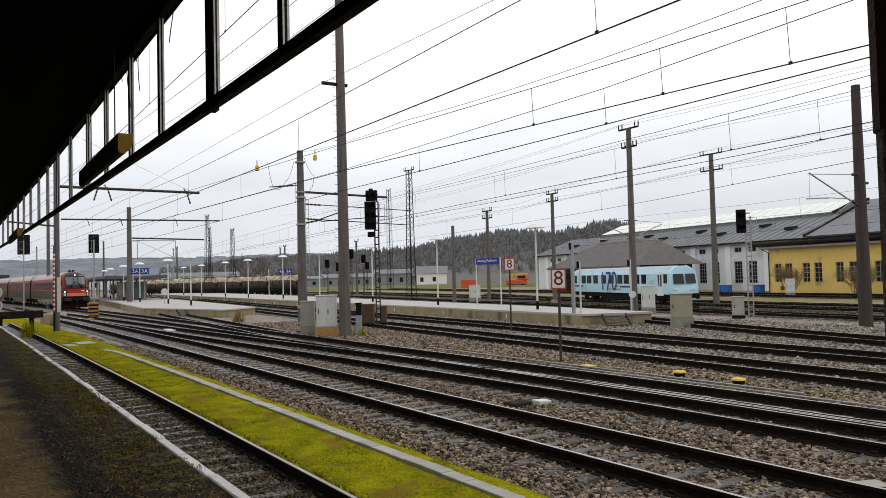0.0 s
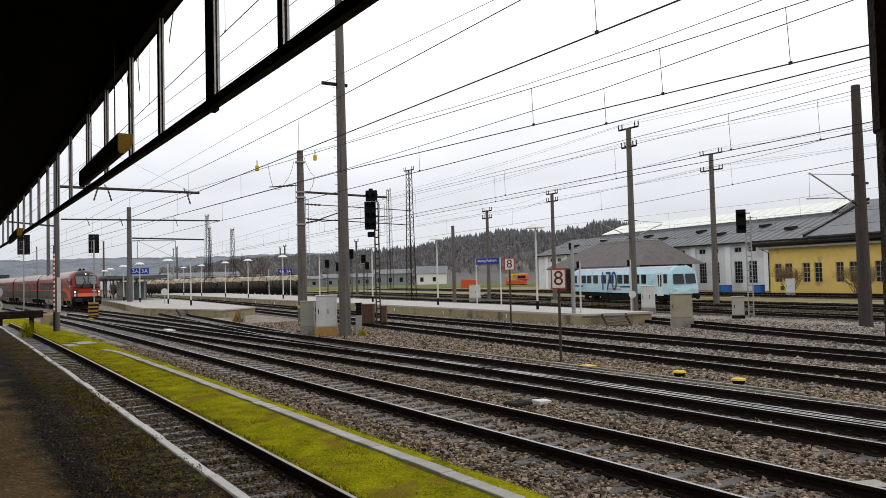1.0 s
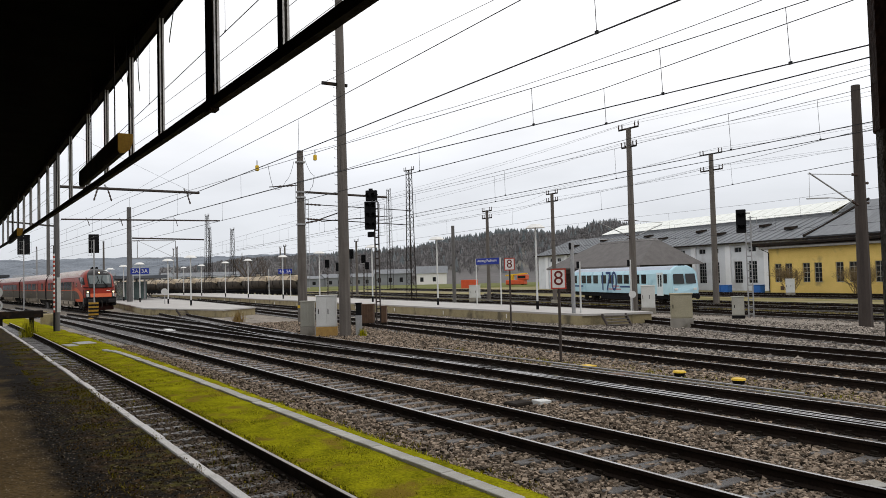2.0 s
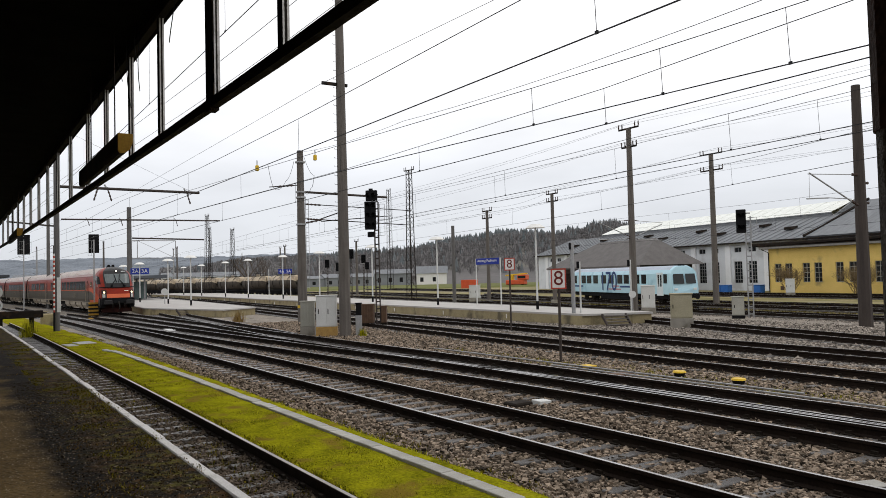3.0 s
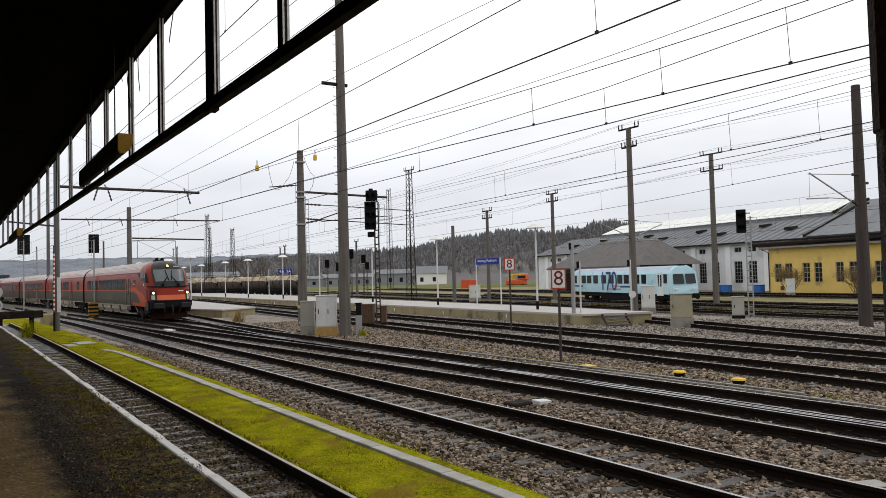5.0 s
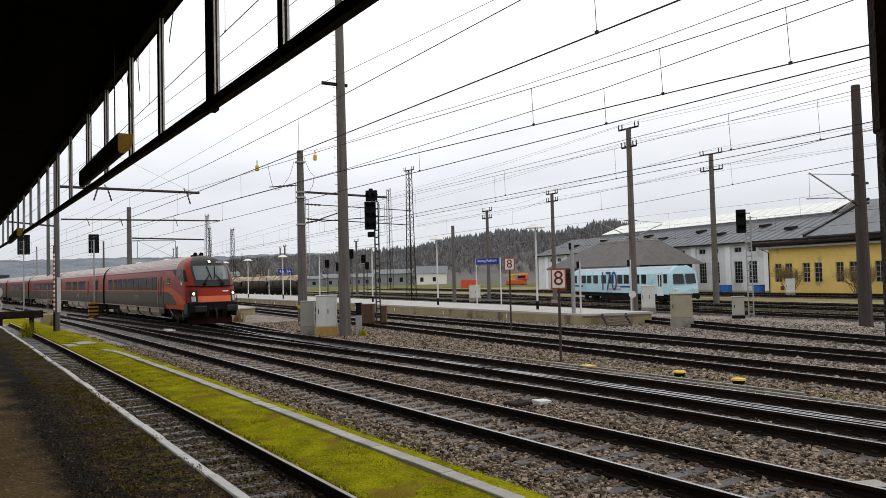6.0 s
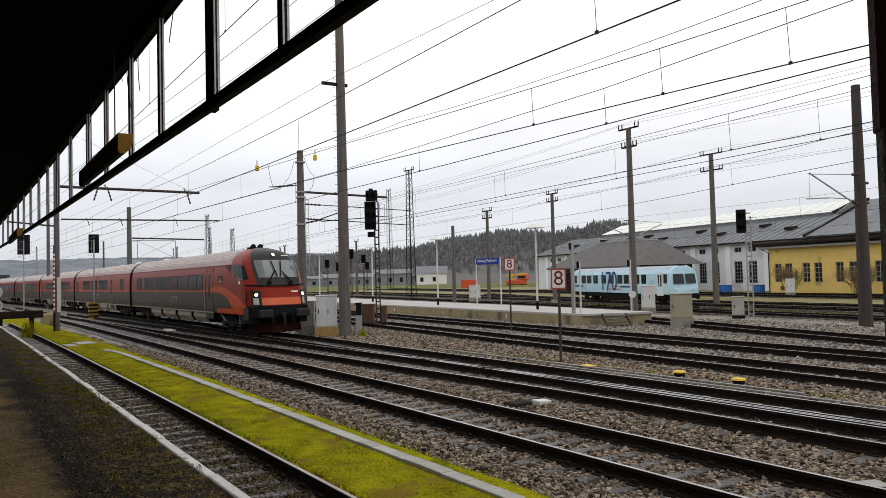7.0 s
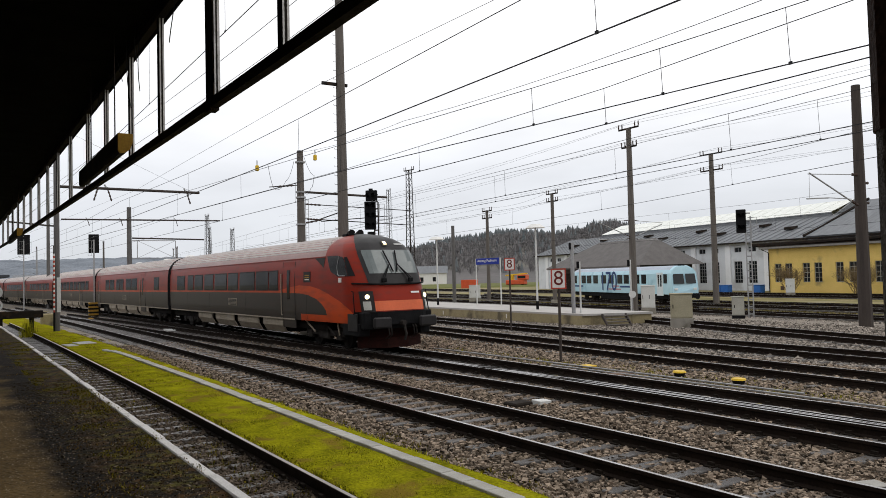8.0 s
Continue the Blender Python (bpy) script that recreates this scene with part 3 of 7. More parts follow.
def build_tracks():
    build_track("worn main track on timber sleepers in ballast", main_track, -3, 110)
    build_track("disused siding with old sleepers beside the platform", siding, -3, 62, limit=110, worn=False)
    build_track("main track on which the red train comes in", train_track, -3, 230, limit=150)
    build_track("diverging turnout track joining two main tracks", crossover, -1, 78, limit=120)
    check = thing("check_rail", "worn steel check rail inside the turnout", "check rail")
    part("rail", rail_mesh(train_track, -0.57, 2, 21, 1.0), [RAIL, RAIL_TOP], check)
    check = thing("check_rail", "worn steel check rail of the diverging track", "check rail")
    part("rail", rail_mesh(crossover, 0.58, 1, 17, 1.0), [RAIL, RAIL_TOP], check)
    build_track("platform track in grey ballast", platform_track_3, -4, 190, limit=90)
    build_track("second platform track in grey ballast", platform_track_4, -4, 190, limit=90)
    for fn, y0, y1, z0 in ((yard_5, -12, 160, 0), (yard_6, -12, 190, -0.3), (yard_7, -12, 190, -0.5), (yard_8, -12, 190, -0.62), (yard_9, 44, 110, -0.65), (yard_10, -12, 220, -0.65), (yard_11, -12, 220, -0.65)):
        build_track("yard track between dry grass and gravel", fn, y0, y1, single=False, step=4, group="yard tracks", z0=z0)
    build_track("branch track beside the first island platform", lambda y: train_track(y) + 0.09 * max(0, y - 32) ** 1.02 if y > 32 else train_track(y), 34, 75, limit=70)


# ---- canopy over the near platform ----
def canopy_x(y):
    return 1.9 + 0.86 * bend(y) - 0.002 * max(y, 0)


def screen_z(y):
    """Height of the screen's bottom rail, which rises gently along the platform."""
    return 3.985 + 0.0085 * max(0.0, y - 4.0)


def build_canopy():
    roof = Mesh()
    ys = [-6, 0, 8, 16, 24, 32, 40, 48, 56]
    for y in ys:
        x = canopy_x(y)
        for (a, z) in ((-9.2, 6.1), (x - 0.25, 5.56), (x + 0.12, 5.47), (x + 0.14, 5.6), (x, 5.8), (-9.2, 6.4)):
            roof.v.append((a, y, z))
    for j in range(len(ys) - 1):
        for i in range(6):
            k = (i + 1) % 6
            roof.f.append((j * 6 + i, j * 6 + k, j * 6 + 6 + k, j * 6 + 6 + i))
            roof.m.append(0)
    roof.f += [tuple(range(6)), tuple(range(48, 54))]
    roof.m += [0, 0]
    solo("ceiling", roof, ROOF_DARK, "dark boarded canopy roof over the platform, its shade in the colour", "canopy roof", "structure")
    b = Mesh()
    b.box(-9.4, -8, 0.7, -9.1, 60, 6.3)
    solo("wall_station", b, CONCRETE, "plain station wall behind the platform", "wall", "structure")
    b = Mesh()
    b.box(-9.1, -8.0, -0.3, 1.6, -7.7, 6.3)
    solo("wall_end", b, CONCRETE, "plain end wall behind the platform", "wall", "structure")

    ob = thing("canopy_screen", "dark steel window frame hanging from the canopy edge, its panes gone", "canopy screen")
    beam = Mesh()
    beam.sweep([(-0.04, 0.0), (0.03, 0.0), (0.03, 0.025), (-0.015, 0.025), (-0.015, 0.085), (-0.04, 0.085)], [(x, y, screen_z(y), h) for (x, y, z, h) in stations(canopy_x, -3, 54, 2)])
    part("bottom_rail", beam, DARKSTEEL, ob)
    beam = Mesh()
    beam.sweep([(-0.05, 0.0), (0.03, 0.0), (0.03, 0.09), (-0.05, 0.09)], stations(canopy_x, -3, 54, 2, 5.4))
    part("top_rail", beam, DARKSTEEL, ob)
    thin = Mesh()
    thin.box(-0.03, -0.04, 0, 0.02, 0.01, 1.38, 0)
    thin.box(-0.04, 0.012, 0, 0.03, 0.035, 1.38, 1)
    thin.box(-0.036, -0.026, 0, -0.03, -0.006, 1.38, 1)
    thin.box(-0.014, -0.044, 0, 0.002, -0.04, 1.38, 1)
    thin_me = thin.data("mullion", [ALU, DARKSTEEL])
    thick = Mesh()
    thick.box(-0.05, 0.0, -0.09, 0.03, 0.13, 1.34, 0)
    thick.box(-0.03, -0.075, 0, 0.02, -0.005, 1.34, 1)
    thick.box(-0.014, -0.079, 0, -0.002, -0.075, 1.34, 0)
    thick.box(-0.034, -0.024, 0, -0.03, -0.012, 1.34, 0)
    for z in (0.14, 0.42, 0.95):
        thick.box(-0.034, -0.055, z, -0.03, -0.03, z + 0.07, 0)
    thick_me = thick.data("post", [DARKSTEEL, ALU])
    for y in MULLIONS:
        heavy = abs(y - 6.62) < 0.2
        part("post" if heavy else "mullion", thick_me if heavy else thin_me, None, ob, m=pose(canopy_x(y), y, screen_z(y) + 0.065))

    # long dark lamp troughs with a yellow end
    for y, ln in ((9.2, 3.4), (25.2, 4.6)):
        t = thing("lamp_trough", "long dark lamp trough with grimy yellow end plate", "lamp", (canopy_x(y) - 0.285, y, 3.97), group="lamp troughs")
        prof = [(-0.081, 0.23), (0.081, 0.23), (0.078, 0.13), (0.05, 0.055), (-0.01, 0.008), (-0.06, 0.0), (-0.081, 0.03)]
        body = Mesh()
        body.sweep(prof, [(0, 0.02, 0, (0, 1)), (0, ln, 0, (0, 1))])
        body.f.append(tuple(range(7, 14)))
        body.m.append(0)
        part("body", body, DARKSTEEL, t)
        cap = Mesh()
        cap.sweep(prof, [(0, 0.0, 0, (0, 1)), (0, 0.018, 0, (0, 1))])
        cap.f += [tuple(range(7))[::-1], tuple(range(7, 14))]
        cap.m += [0, 0]
        part("end_plate", cap, OLDYELLOW, t, "grimy yellow end plate")
        for yy in (0.7, ln - 0.7):
            hang = Mesh()
            hang.tube([(0, yy, 0.22), (0, yy, 1.66)], 0.008, 5)
            part("hanger", hang, DARKSTEEL, t)
    # dangling cable ends
    rs = random.Random(2)
    for y, z0, ln in ((7.7, 5.46, 0.62), (9.2, 5.46, 0.75), (9.4, 5.46, 0.35), (9.9, 5.46, 0.8), (10.6, 5.46, 0.3), (13.2, 5.46, 0.45), (12.6, 5.46, 0.3), (15.2, 5.46, 0.4), (11.3, 5.46, 0.25)):
        c = Mesh()
        x = canopy_x(y) - 0.1
        pts = [(x + 0.05 * math.sin(3 * k / 6 + y), y + 0.06 * math.sin(4.0 * k / 6 + y), z0 + 0.15 - (ln + 0.15) * k / 6) for k in range(7)]
        c.tube(pts, 0.006, 4)
        solo("loose_cable", c, BLACK, "loose black cable end dangling from the canopy", "cable", group="loose cables")

    # column at the platform's edge
    col = thing("canopy_column", "rusty steel canopy column on a concrete pier", "column", (1.9, 0.917, 0.74))
    a = Mesh()
    a.tube([(0, 0, 0.02), (0, 0, 2.06)], 0.078, 14)
    part("pier", a, mat("rough_pier_concrete", (0.30, 0.28, 0.26), (0.12, 0.11, 0.10), 0.9, scale=30, fine=120, bump=0.6), col, "rough grey concrete pier")
    a = Mesh()
    a.tube([(0, 0, 2.06), (0, 0, 4.62)], 0.084, 14)
    part("shaft", a, mat("rusty_column", (0.11, 0.05, 0.03), (0.06, 0.03, 0.02), 0.8, scale=6, fine=60), col, "rust-brown steel shaft")


MULLIONS = [3.2, 4.95, 6.62, 8.66, 10.35, 12.25, 14.1, 16.4, 18.5, 20.6, 22.8, 25.2, 27.6, 30.0, 32.5, 35, 38, 41, 44, 48]


# ---- island platforms ----
def slab(name, outline, z, label, wall_h=0.62):
    """A platform: paving on a concrete retaining wall."""
    n = len(outline)
    ob = thing(name, label, "platform", kind="structure")
    t = Mesh()
    t.add([(x, y, z) for x, y in outline] + [(x, y, z - 0.10) for x, y in outline],
          [tuple(range(n))] + [(i, i + n, (i + 1) % n + n, (i + 1) % n) for i in range(n)])
    part("paving", t, PLAT_TOP, ob, "pale grey paving with a light edge")
    w = Mesh()
    cx, cy = sum(q[0] for q in outline) / n, sum(q[1] for q in outline) / n
    ins = []
    for x, y in outline:
        d = Vector((cx - x, cy - y)).normalized() * 0.12
        ins.append((x + d.x, y + d.y))
    w.add([(x, y, z - 0.10) for x, y in ins] + [(x, y, z - wall_h) for x, y in ins], [(i, i + n, (i + 1) % n + n, (i + 1) % n) for i in range(n)])
    part("retaining_wall", w, PLAT_WALL, ob, "stained concrete retaining wall")
    return ob


def build_far_platforms():
    far = slab("platform_far", [(26.75, 29.15), (27.5, 42), (29.2, 70), (31.2, 110), (34, 170), (44, 170), (40.5, 120), (36.3, 80), (33.2, 51), (31.6, 36), (30.2, 27.65)], 0.4,
               "long pale island platform with a stained concrete wall")
    pin = Mesh()
    pin.box(-0.03, -0.012, 0, 0.03, 0.012, 0.25)
    pin_me = pin.data("marker", WHITE)
    for i in range(12):
        y = 36 + i * 7.5
        x = 26.9 + 0.046 * (y - 32)
        part("marker", pin_me, None, far, m=pose(x - 0.06, y, -0.05, 0, 0, 85))
    near = slab("platform_near_island", [(13.55, 71), (16.9, 58.6), (20.3, 61), (22.8, 90), (26, 150), (21, 150), (17.3, 122)], 0.4,
                "pale island platform end with wooden-edged wall")
    # upright joints and tie bolts of the retaining walls
    def wall_ribs(ob, a, b, step):
        a, b = Vector(a), Vector(b)
        d = (b - a).normalized()
        r = Mesh()
        r.box(-0.035, -0.02, -0.6, 0.035, 0.035, -0.104, c=0.006)
        r.tube([(0.35, 0.0, -0.3), (0.35, -0.035, -0.3)], 0.028, 6)
        r.tube([(0.8, 0.0, -0.42), (0.8, -0.035, -0.42)], 0.028, 6)
        me = r.data("wall_joint", PLAT_WALL)
        k = 0.4
        while k < (b - a).length:
            q = a + d * k
            part("wall_joint", me, None, ob, m=pose(q.x, q.y, 0.4, 0, 0, math.degrees(math.atan2(d.y, d.x))))
            k += step
    wall_ribs(far, (26.86, 29.2), (30.15, 27.75), 1.1)
    wall_ribs(far, (27.6, 42), (26.87, 29.4), 1.3)
    wall_ribs(near, (13.7, 70.9), (16.95, 58.8), 1.5)
    for (cx, cy, a) in ((28.0, 28.25, -24), (15.3, 64.2, 15)):
        st = thing("platform_steps", "small grey timber steps leaning at the platform end", "steps", (cx, cy, -0.22), a)
        for x in (-0.62, 0.62):
            b = Mesh()
            b.add([(x - 0.03, -0.95, 0.0), (x - 0.03, -0.72, 0.0), (x - 0.03, 0.02, 0.46), (x - 0.03, 0.02, 0.62), (x - 0.03, -0.12, 0.62),
                   (x + 0.03, -0.95, 0.0), (x + 0.03, -0.72, 0.0), (x + 0.03, 0.02, 0.46), (x + 0.03, 0.02, 0.62), (x + 0.03, -0.12, 0.62)],
                  [(0, 1, 2, 3, 4), (9, 8, 7, 6, 5), (0, 5, 6, 1), (1, 6, 7, 2), (2, 7, 8, 3), (3, 8, 9, 4), (4, 9, 5, 0)])
            part("stringer", b, POLE_RUST, st)
        for k in range(4):
            b = Mesh()
            b.box(-0.59, -0.12, -0.02, 0.59, 0.12, 0.025, c=0.006)
            part("tread", b, POLE_CONC, st, m=pose(0, -0.8 + 0.21 * k, 0.1 + 0.135 * k, 0, 0, 0))


# ---- masts, signals ----
def mast(x, y, h, r0, r1, material, label, base=-0.3, arms=(), rungs=False, yellow=False, name="catenary_mast", n=10, group="catenary masts"):
    ob = thing(name, label, "mast", (x, y, base), group=group)
    s = Mesh()
    s.tube([(0, 0, 0), (0, 0, h - base)], r0, n, 0, r1)
    part("shaft", s, material, ob, smooth=False)
    foot = Mesh()
    foot.box(-r0 * 1.4, -r0 * 1.4, -0.6, r0 * 1.4, r0 * 1.4, 0.05, c=0.03)
    part("footing", foot, CONCRETE, ob)
    if rungs:
        for k in range(int((h - 3.2) / 0.42)):
            b = Mesh()
            z = 3.2 - base + 0.42 * k
            r = r0 + (r1 - r0) * z / (h - base)
            b.tube([(-r, 0, z), (-r - 0.13, 0.02, z), (-r - 0.14, 0.02, z + 0.05)], 0.011, 4)
            part("climbing_iron", b, DARKSTEEL, ob)
    if yellow:
        b = Mesh()
        b.tube([(0, 0, 1.0), (0, 0, 1.18)], r0 * 1.03, n)
        part("marker_band", b, YELLOW, ob, "yellow marker band")
    return ob


def insulator(pts, parent, r=0.045):
    """A ribbed insulator between two points."""
    a, b = Vector(pts[0]), Vector(pts[1])
    s = Mesh()
    k = 9
    s.tube([a.lerp(b, i / (k - 1)) for i in range(k)], [r if i % 2 else r * 0.55 for i in range(k)], 6)
    part("insulator", s, PORCELAIN, parent, "brown ribbed insulator")


def arm(ob, z, dx, ln, up=0.9, r=0.035, material=None):
    """A cantilever with a slanted tube, a top stay and a registration tube, reaching dx (unit sign) from the mast; in the mast's space."""
    material = material or GALV
    a = Mesh()
    a.tube([(dx * 0.75, 0, z + 0.2), (dx * (ln - 0.15), 0, z + up + 0.1)], r, 6)
    part("bracket_tube", a, material, ob)
    a = Mesh()
    a.tube([(dx * 0.75, 0, z + up + 0.32), (dx * ln, 0, z + up + 0.22)], r * 0.5, 5)
    part("top_stay", a, material, ob)
    a = Mesh()
    a.tube([(dx * 0.6, 0, z - 0.15), (dx * ln, 0, z - 0.22)], r * 0.7, 5)
    part("registration_tube", a, material, ob)
    for p0, p1 in (((dx * 0.2, 0, z + 0.02), (dx * 0.75, 0, z + 0.2)), ((dx * 0.2, 0, z + up + 0.36), (dx * 0.75, 0, z + up + 0.32)), ((dx * 0.15, 0, z - 0.12), (dx * 0.6, 0, z - 0.15))):
        insulator((p0, p1), ob)


def crosshead(ob, z, w, base, material=None):
    """A crossarm with upright insulators."""
    a = Mesh()
    a.box(-0.05, -w, z - base - 0.06, 0.05, w, z - base + 0.06)
    part("crossarm", a, material or DARKSTEEL, ob)
    for y in (-w, -w + 0.35, w - 0.35, w):
        insulator(((0, y, z - base + 0.05), (0, y, z - base + 0.42)), ob, 0.06)


def lattice(x, y, h, w0, w1, label, base=-0.3, w_top=0.9):
    ob = thing("lattice_mast", label, "mast", (x, y, base), 12, group="lattice masts")
    hh = h - base
    legs = [(-1, -1), (1, -1), (1, 1), (-1, 1)]

    def at(k, z):
        w = w0 + (w1 - w0) * z / hh
        return (legs[k][0] * w, legs[k][1] * w, z)
    for k in range(4):
        a = Mesh()
        a.tube([at(k, 0), at(k, hh)], 0.05, 4)
        part("leg", a, DARKSTEEL, ob)
    n = int(hh / 0.75)
    for k in range(4):
        a = Mesh()
        for i in range(n):
            p0, p1 = at(k, hh * i / n), at((k + 1) % 4, hh * (i + 1) / n)
            if i % 2:
                p0, p1 = at((k + 1) % 4, hh * i / n), at(k, hh * (i + 1) / n)
            a.tube([p0, p1], 0.022, 4, cap=False)
        tagged(part("bracing", a, DARKSTEEL, ob), kind="stuff")
    crosshead(ob, h, w_top, base)
    return ob


def signal(x, y, h, head_h, head_w, label, turn=0.0, base=-0.25, ladder=True, w=0.07, material=None, off=0.0):
    ob = thing("signal", label, "signal", (x, y, base), turn, group="signals")
    hh = h - base
    s = Mesh()
    for dx in (-w, w):
        s.box(dx - 0.03, -0.06, 0, dx + 0.03, 0.06, hh - head_h * 0.3)
    for k in range(int(hh / 0.4)):
        s.box(-w, -0.02, 0.2 + 0.4 * k, w, 0.02, 0.27 + 0.4 * k)
    part("post", s, material or POLE_RUST, ob)
    head = Mesh()
    if head_h > 2.05 and head_w < 1:
        cut = hh - head_h * 0.27
        head.box(off - head_w / 2, -0.2, hh - head_h, off + head_w * 0.36, -0.06, cut - 0.02, c=0.03)
        head.box(off - head_w * 0.38, -0.24, cut, off + head_w / 2, -0.06, hh, c=0.03)
        head.tube([(off, -0.12, hh), (off, -0.12, hh + 0.1)], 0.12, 8)
        head.box(off - head_w * 0.3, -0.16, hh - head_h - 0.42, off + head_w * 0.2, -0.05, hh - head_h - 0.12)
    else:
        head.box(off - head_w / 2, -0.2, hh - head_h, off + head_w / 2, -0.06, hh, c=0.03)
    back = part("backboard", head, BLACK, ob, "matt black signal backboard")
    hood = Mesh()
    k = max(2, round(head_h / 0.55))
    for i in range(k):
        z = hh - head_h + head_h * (i + 0.5) / k
        for dx in (off - head_w * 0.22, off + head_w * 0.22):
            hood.tube([(dx, -0.2, z), (dx, -0.42, z + 0.01)], 0.1, 8, cap=False)
    part("lamp_hood", hood, BLACK, back)
    if ladder:
        c = Mesh()
        for dx in (0.18, 0.46):
            c.tube([(dx, 0.06, hh - head_h * 1.15), (dx, 0.06, hh - head_h * 0.35)], 0.015, 4)
        for z in (hh - head_h * 1.15, hh - head_h * 0.75, hh - head_h * 0.35):
            c.tube([(0.0, 0.06, z), (0.46, 0.06, z)], 0.015, 4)
        part("cage", c, GALV, ob)
    return ob


def build_masts():
    m = mast(15.34, 33.1, 19.5, 0.285, 0.17, POLE_CONC, "tall tapered concrete mast with climbing irons", rungs=True)
    a = Mesh()
    a.box(-0.95, -0.06, 12.0, 0.35, 0.06, 12.14)
    part("crossarm", a, DARKSTEEL, m, m=pose(0, 0, 0, 0, 0, 0))
    m = mast(18.62, 46.6, 10.9, 0.33, 0.21, POLE_CONC, "concrete catenary mast with a yellow band and cable loops", yellow=True)
    # in the mast's space: a long boom, a stay below it, and a cantilever
    for name, a, b, r in (("boom", (0.2, 0, 8.52), (6.3, 0, 8.38), 0.075), ("stay_tube", (0.2, 0, 7.74), (8.2, 0, 7.5), 0.028), ("registration_tube", (0.2, 0, 6.78), (8.2, 0, 6.48), 0.03),
                          ("bracket_tube", (0.9, 0, 6.62), (3.0, 0, 7.35), 0.035), ("bracket_tube", (1.4, 0, 6.62), (6.6, 0, 7.1), 0.03), ("steady_arm", (-2.1, 0, 8.75), (-0.2, 0, 8.95), 0.03)):
        a2 = Mesh()
        a2.tube([a, b], r, 6)
        part(name, a2, POLE_RUST if r > 0.05 else DARKSTEEL, m)
    for p0, p1 in (((0.35, 0, 7.73), (1.4, 0, 7.7)), ((0.3, 0, 6.5), (1.5, 0, 6.75)), ((-0.5, 0, 8.92), (-1.5, 0, 8.81)), ((0.4, 0, 6.77), (1.2, 0, 6.74))):
        insulator((p0, p1), m, 0.07)
    lad = Mesh()
    for dx in (0.36, 0.56):
        lad.tube([(dx, 0.1, 2.2), (dx, 0.1, 8.1)], 0.018, 4)
    for k in range(20):
        lad.tube([(0.36, 0.1, 2.3 + 0.3 * k), (0.56, 0.1, 2.3 + 0.3 * k)], 0.014, 4)
    part("ladder", lad, GALV, m)
    for z in (6.35, 8.1, 8.45, 10.4):
        a = Mesh()
        a.tube([(0, 0, z), (0, 0, z + 0.1)], 0.33, 10)
        part("clamp", a, GALV, m)
    mast(33.97, 18.75, 10.6, 0.30, 0.19, POLE_RUST, "dark brown tapered concrete mast beside the yard track")
    m = mast(42.56, 40.76, 13.3, 0.28, 0.19, POLE_CONC, "weathered concrete power mast with two crossarms", base=-0.6)
    crosshead(m, 13.3, 1.0, -0.6)
    crosshead(m, 11.9, 0.75, -0.6)
    arm(m, 5.7, -1, 3.4, 0.9)
    arm(m, 5.7, 1, 3.4, 0.9)
    m = mast(58.1, 45.6, 13.1, 0.3, 0.21, POLE_CONC, "weathered concrete power mast with two crossarms", base=-0.92)
    crosshead(m, 13.1, 1.2, -0.92)
    crosshead(m, 11.6, 1.2, -0.92)
    m = mast(53.1, 62.1, 11.0, 0.24, 0.17, POLE_CONC, "distant concrete power mast with two crossarms")
    crosshead(m, 11.0, 0.9, -0.3)
    crosshead(m, 10.2, 0.9, -0.3)
    m = mast(50.5, 70.4, 9.9, 0.22, 0.16, POLE_CONC, "distant concrete power mast with two crossarms")
    crosshead(m, 9.8, 0.9, -0.3)
    crosshead(m, 9.0, 0.9, -0.3)
    mast(43.6, 67, 7.8, 0.2, 0.17, STEEL_MAST, "plain grey steel catenary mast")
    m = mast(17.6, 100.7, 12.1, 0.34, 0.26, STEEL_MAST, "grey steel catenary mast with a long arm", base=0.35)
    m = mast(4.7, 49.7, 12.0, 0.165, 0.145, STEEL_MAST, "grey mast with climbing irons beside the siding", rungs=True)
    m = mast(9.05, 105.6, 11.0, 0.22, 0.18, STEEL_MAST, "grey steel catenary mast")
    m = lattice(47.0, 81.9, 15.8, 0.42, 0.24, "tall rusty lattice mast with a crossarm")
    m = lattice(98.5, 183, 26.5, 0.6, 0.4, "far thin lattice mast")
    signal(19.7, 38.1, 7.42, 2.2, 0.74, "tall black colour-light signal on a rusty post", -38, w=0.11, off=-0.27)
    signal(9.83, 73.0, 7.0, 1.65, 0.85, "black colour-light signal on a striped post", 172, w=0.03, material=GALV)
    signal(6.1, 100.9, 8.6, 2.3, 1.3, "black colour-light signal far along the siding", 176, w=0.035, material=GALV)
    signal(37.0, 26.75, 5.8, 1.3, 0.52, "black colour-light signal with a cage beside the yard", -50, w=0.13, material=GALV, off=-0.36)


# ---- the express train ----
CAR_PITCH = 25.15
CAR_LEN = 24.85
SECTION = [(0.95, 1.37), (1.25, 1.405), (1.8, 1.41), (2.4, 1.41), (2.9, 1.39), (3.3, 1.335), (3.53, 1.25), (3.74, 1.09), (3.91, 0.85), (4.03, 0.54), (4.1, 0.22)]
NOSE = [(0.95, 0.0), (1.36, 0.0), (1.75, 0.10), (2.3, 0.28), (2.6, 0.42), (3.0, 0.64), (3.45, 0.94), (3.7, 1.22), (3.85, 1.5), (3.95, 1.8), (4.03, 2.15), (4.1, 2.6)]


def lerp_table(tab, q):
    if q <= tab[0][0]:
        return tab[0][1]
    for (a, b), (c, d) in zip(tab, tab[1:]):
        if q <= c:
            return b + (d - b) * (q - a) / (c - a)
    return tab[-1][1]


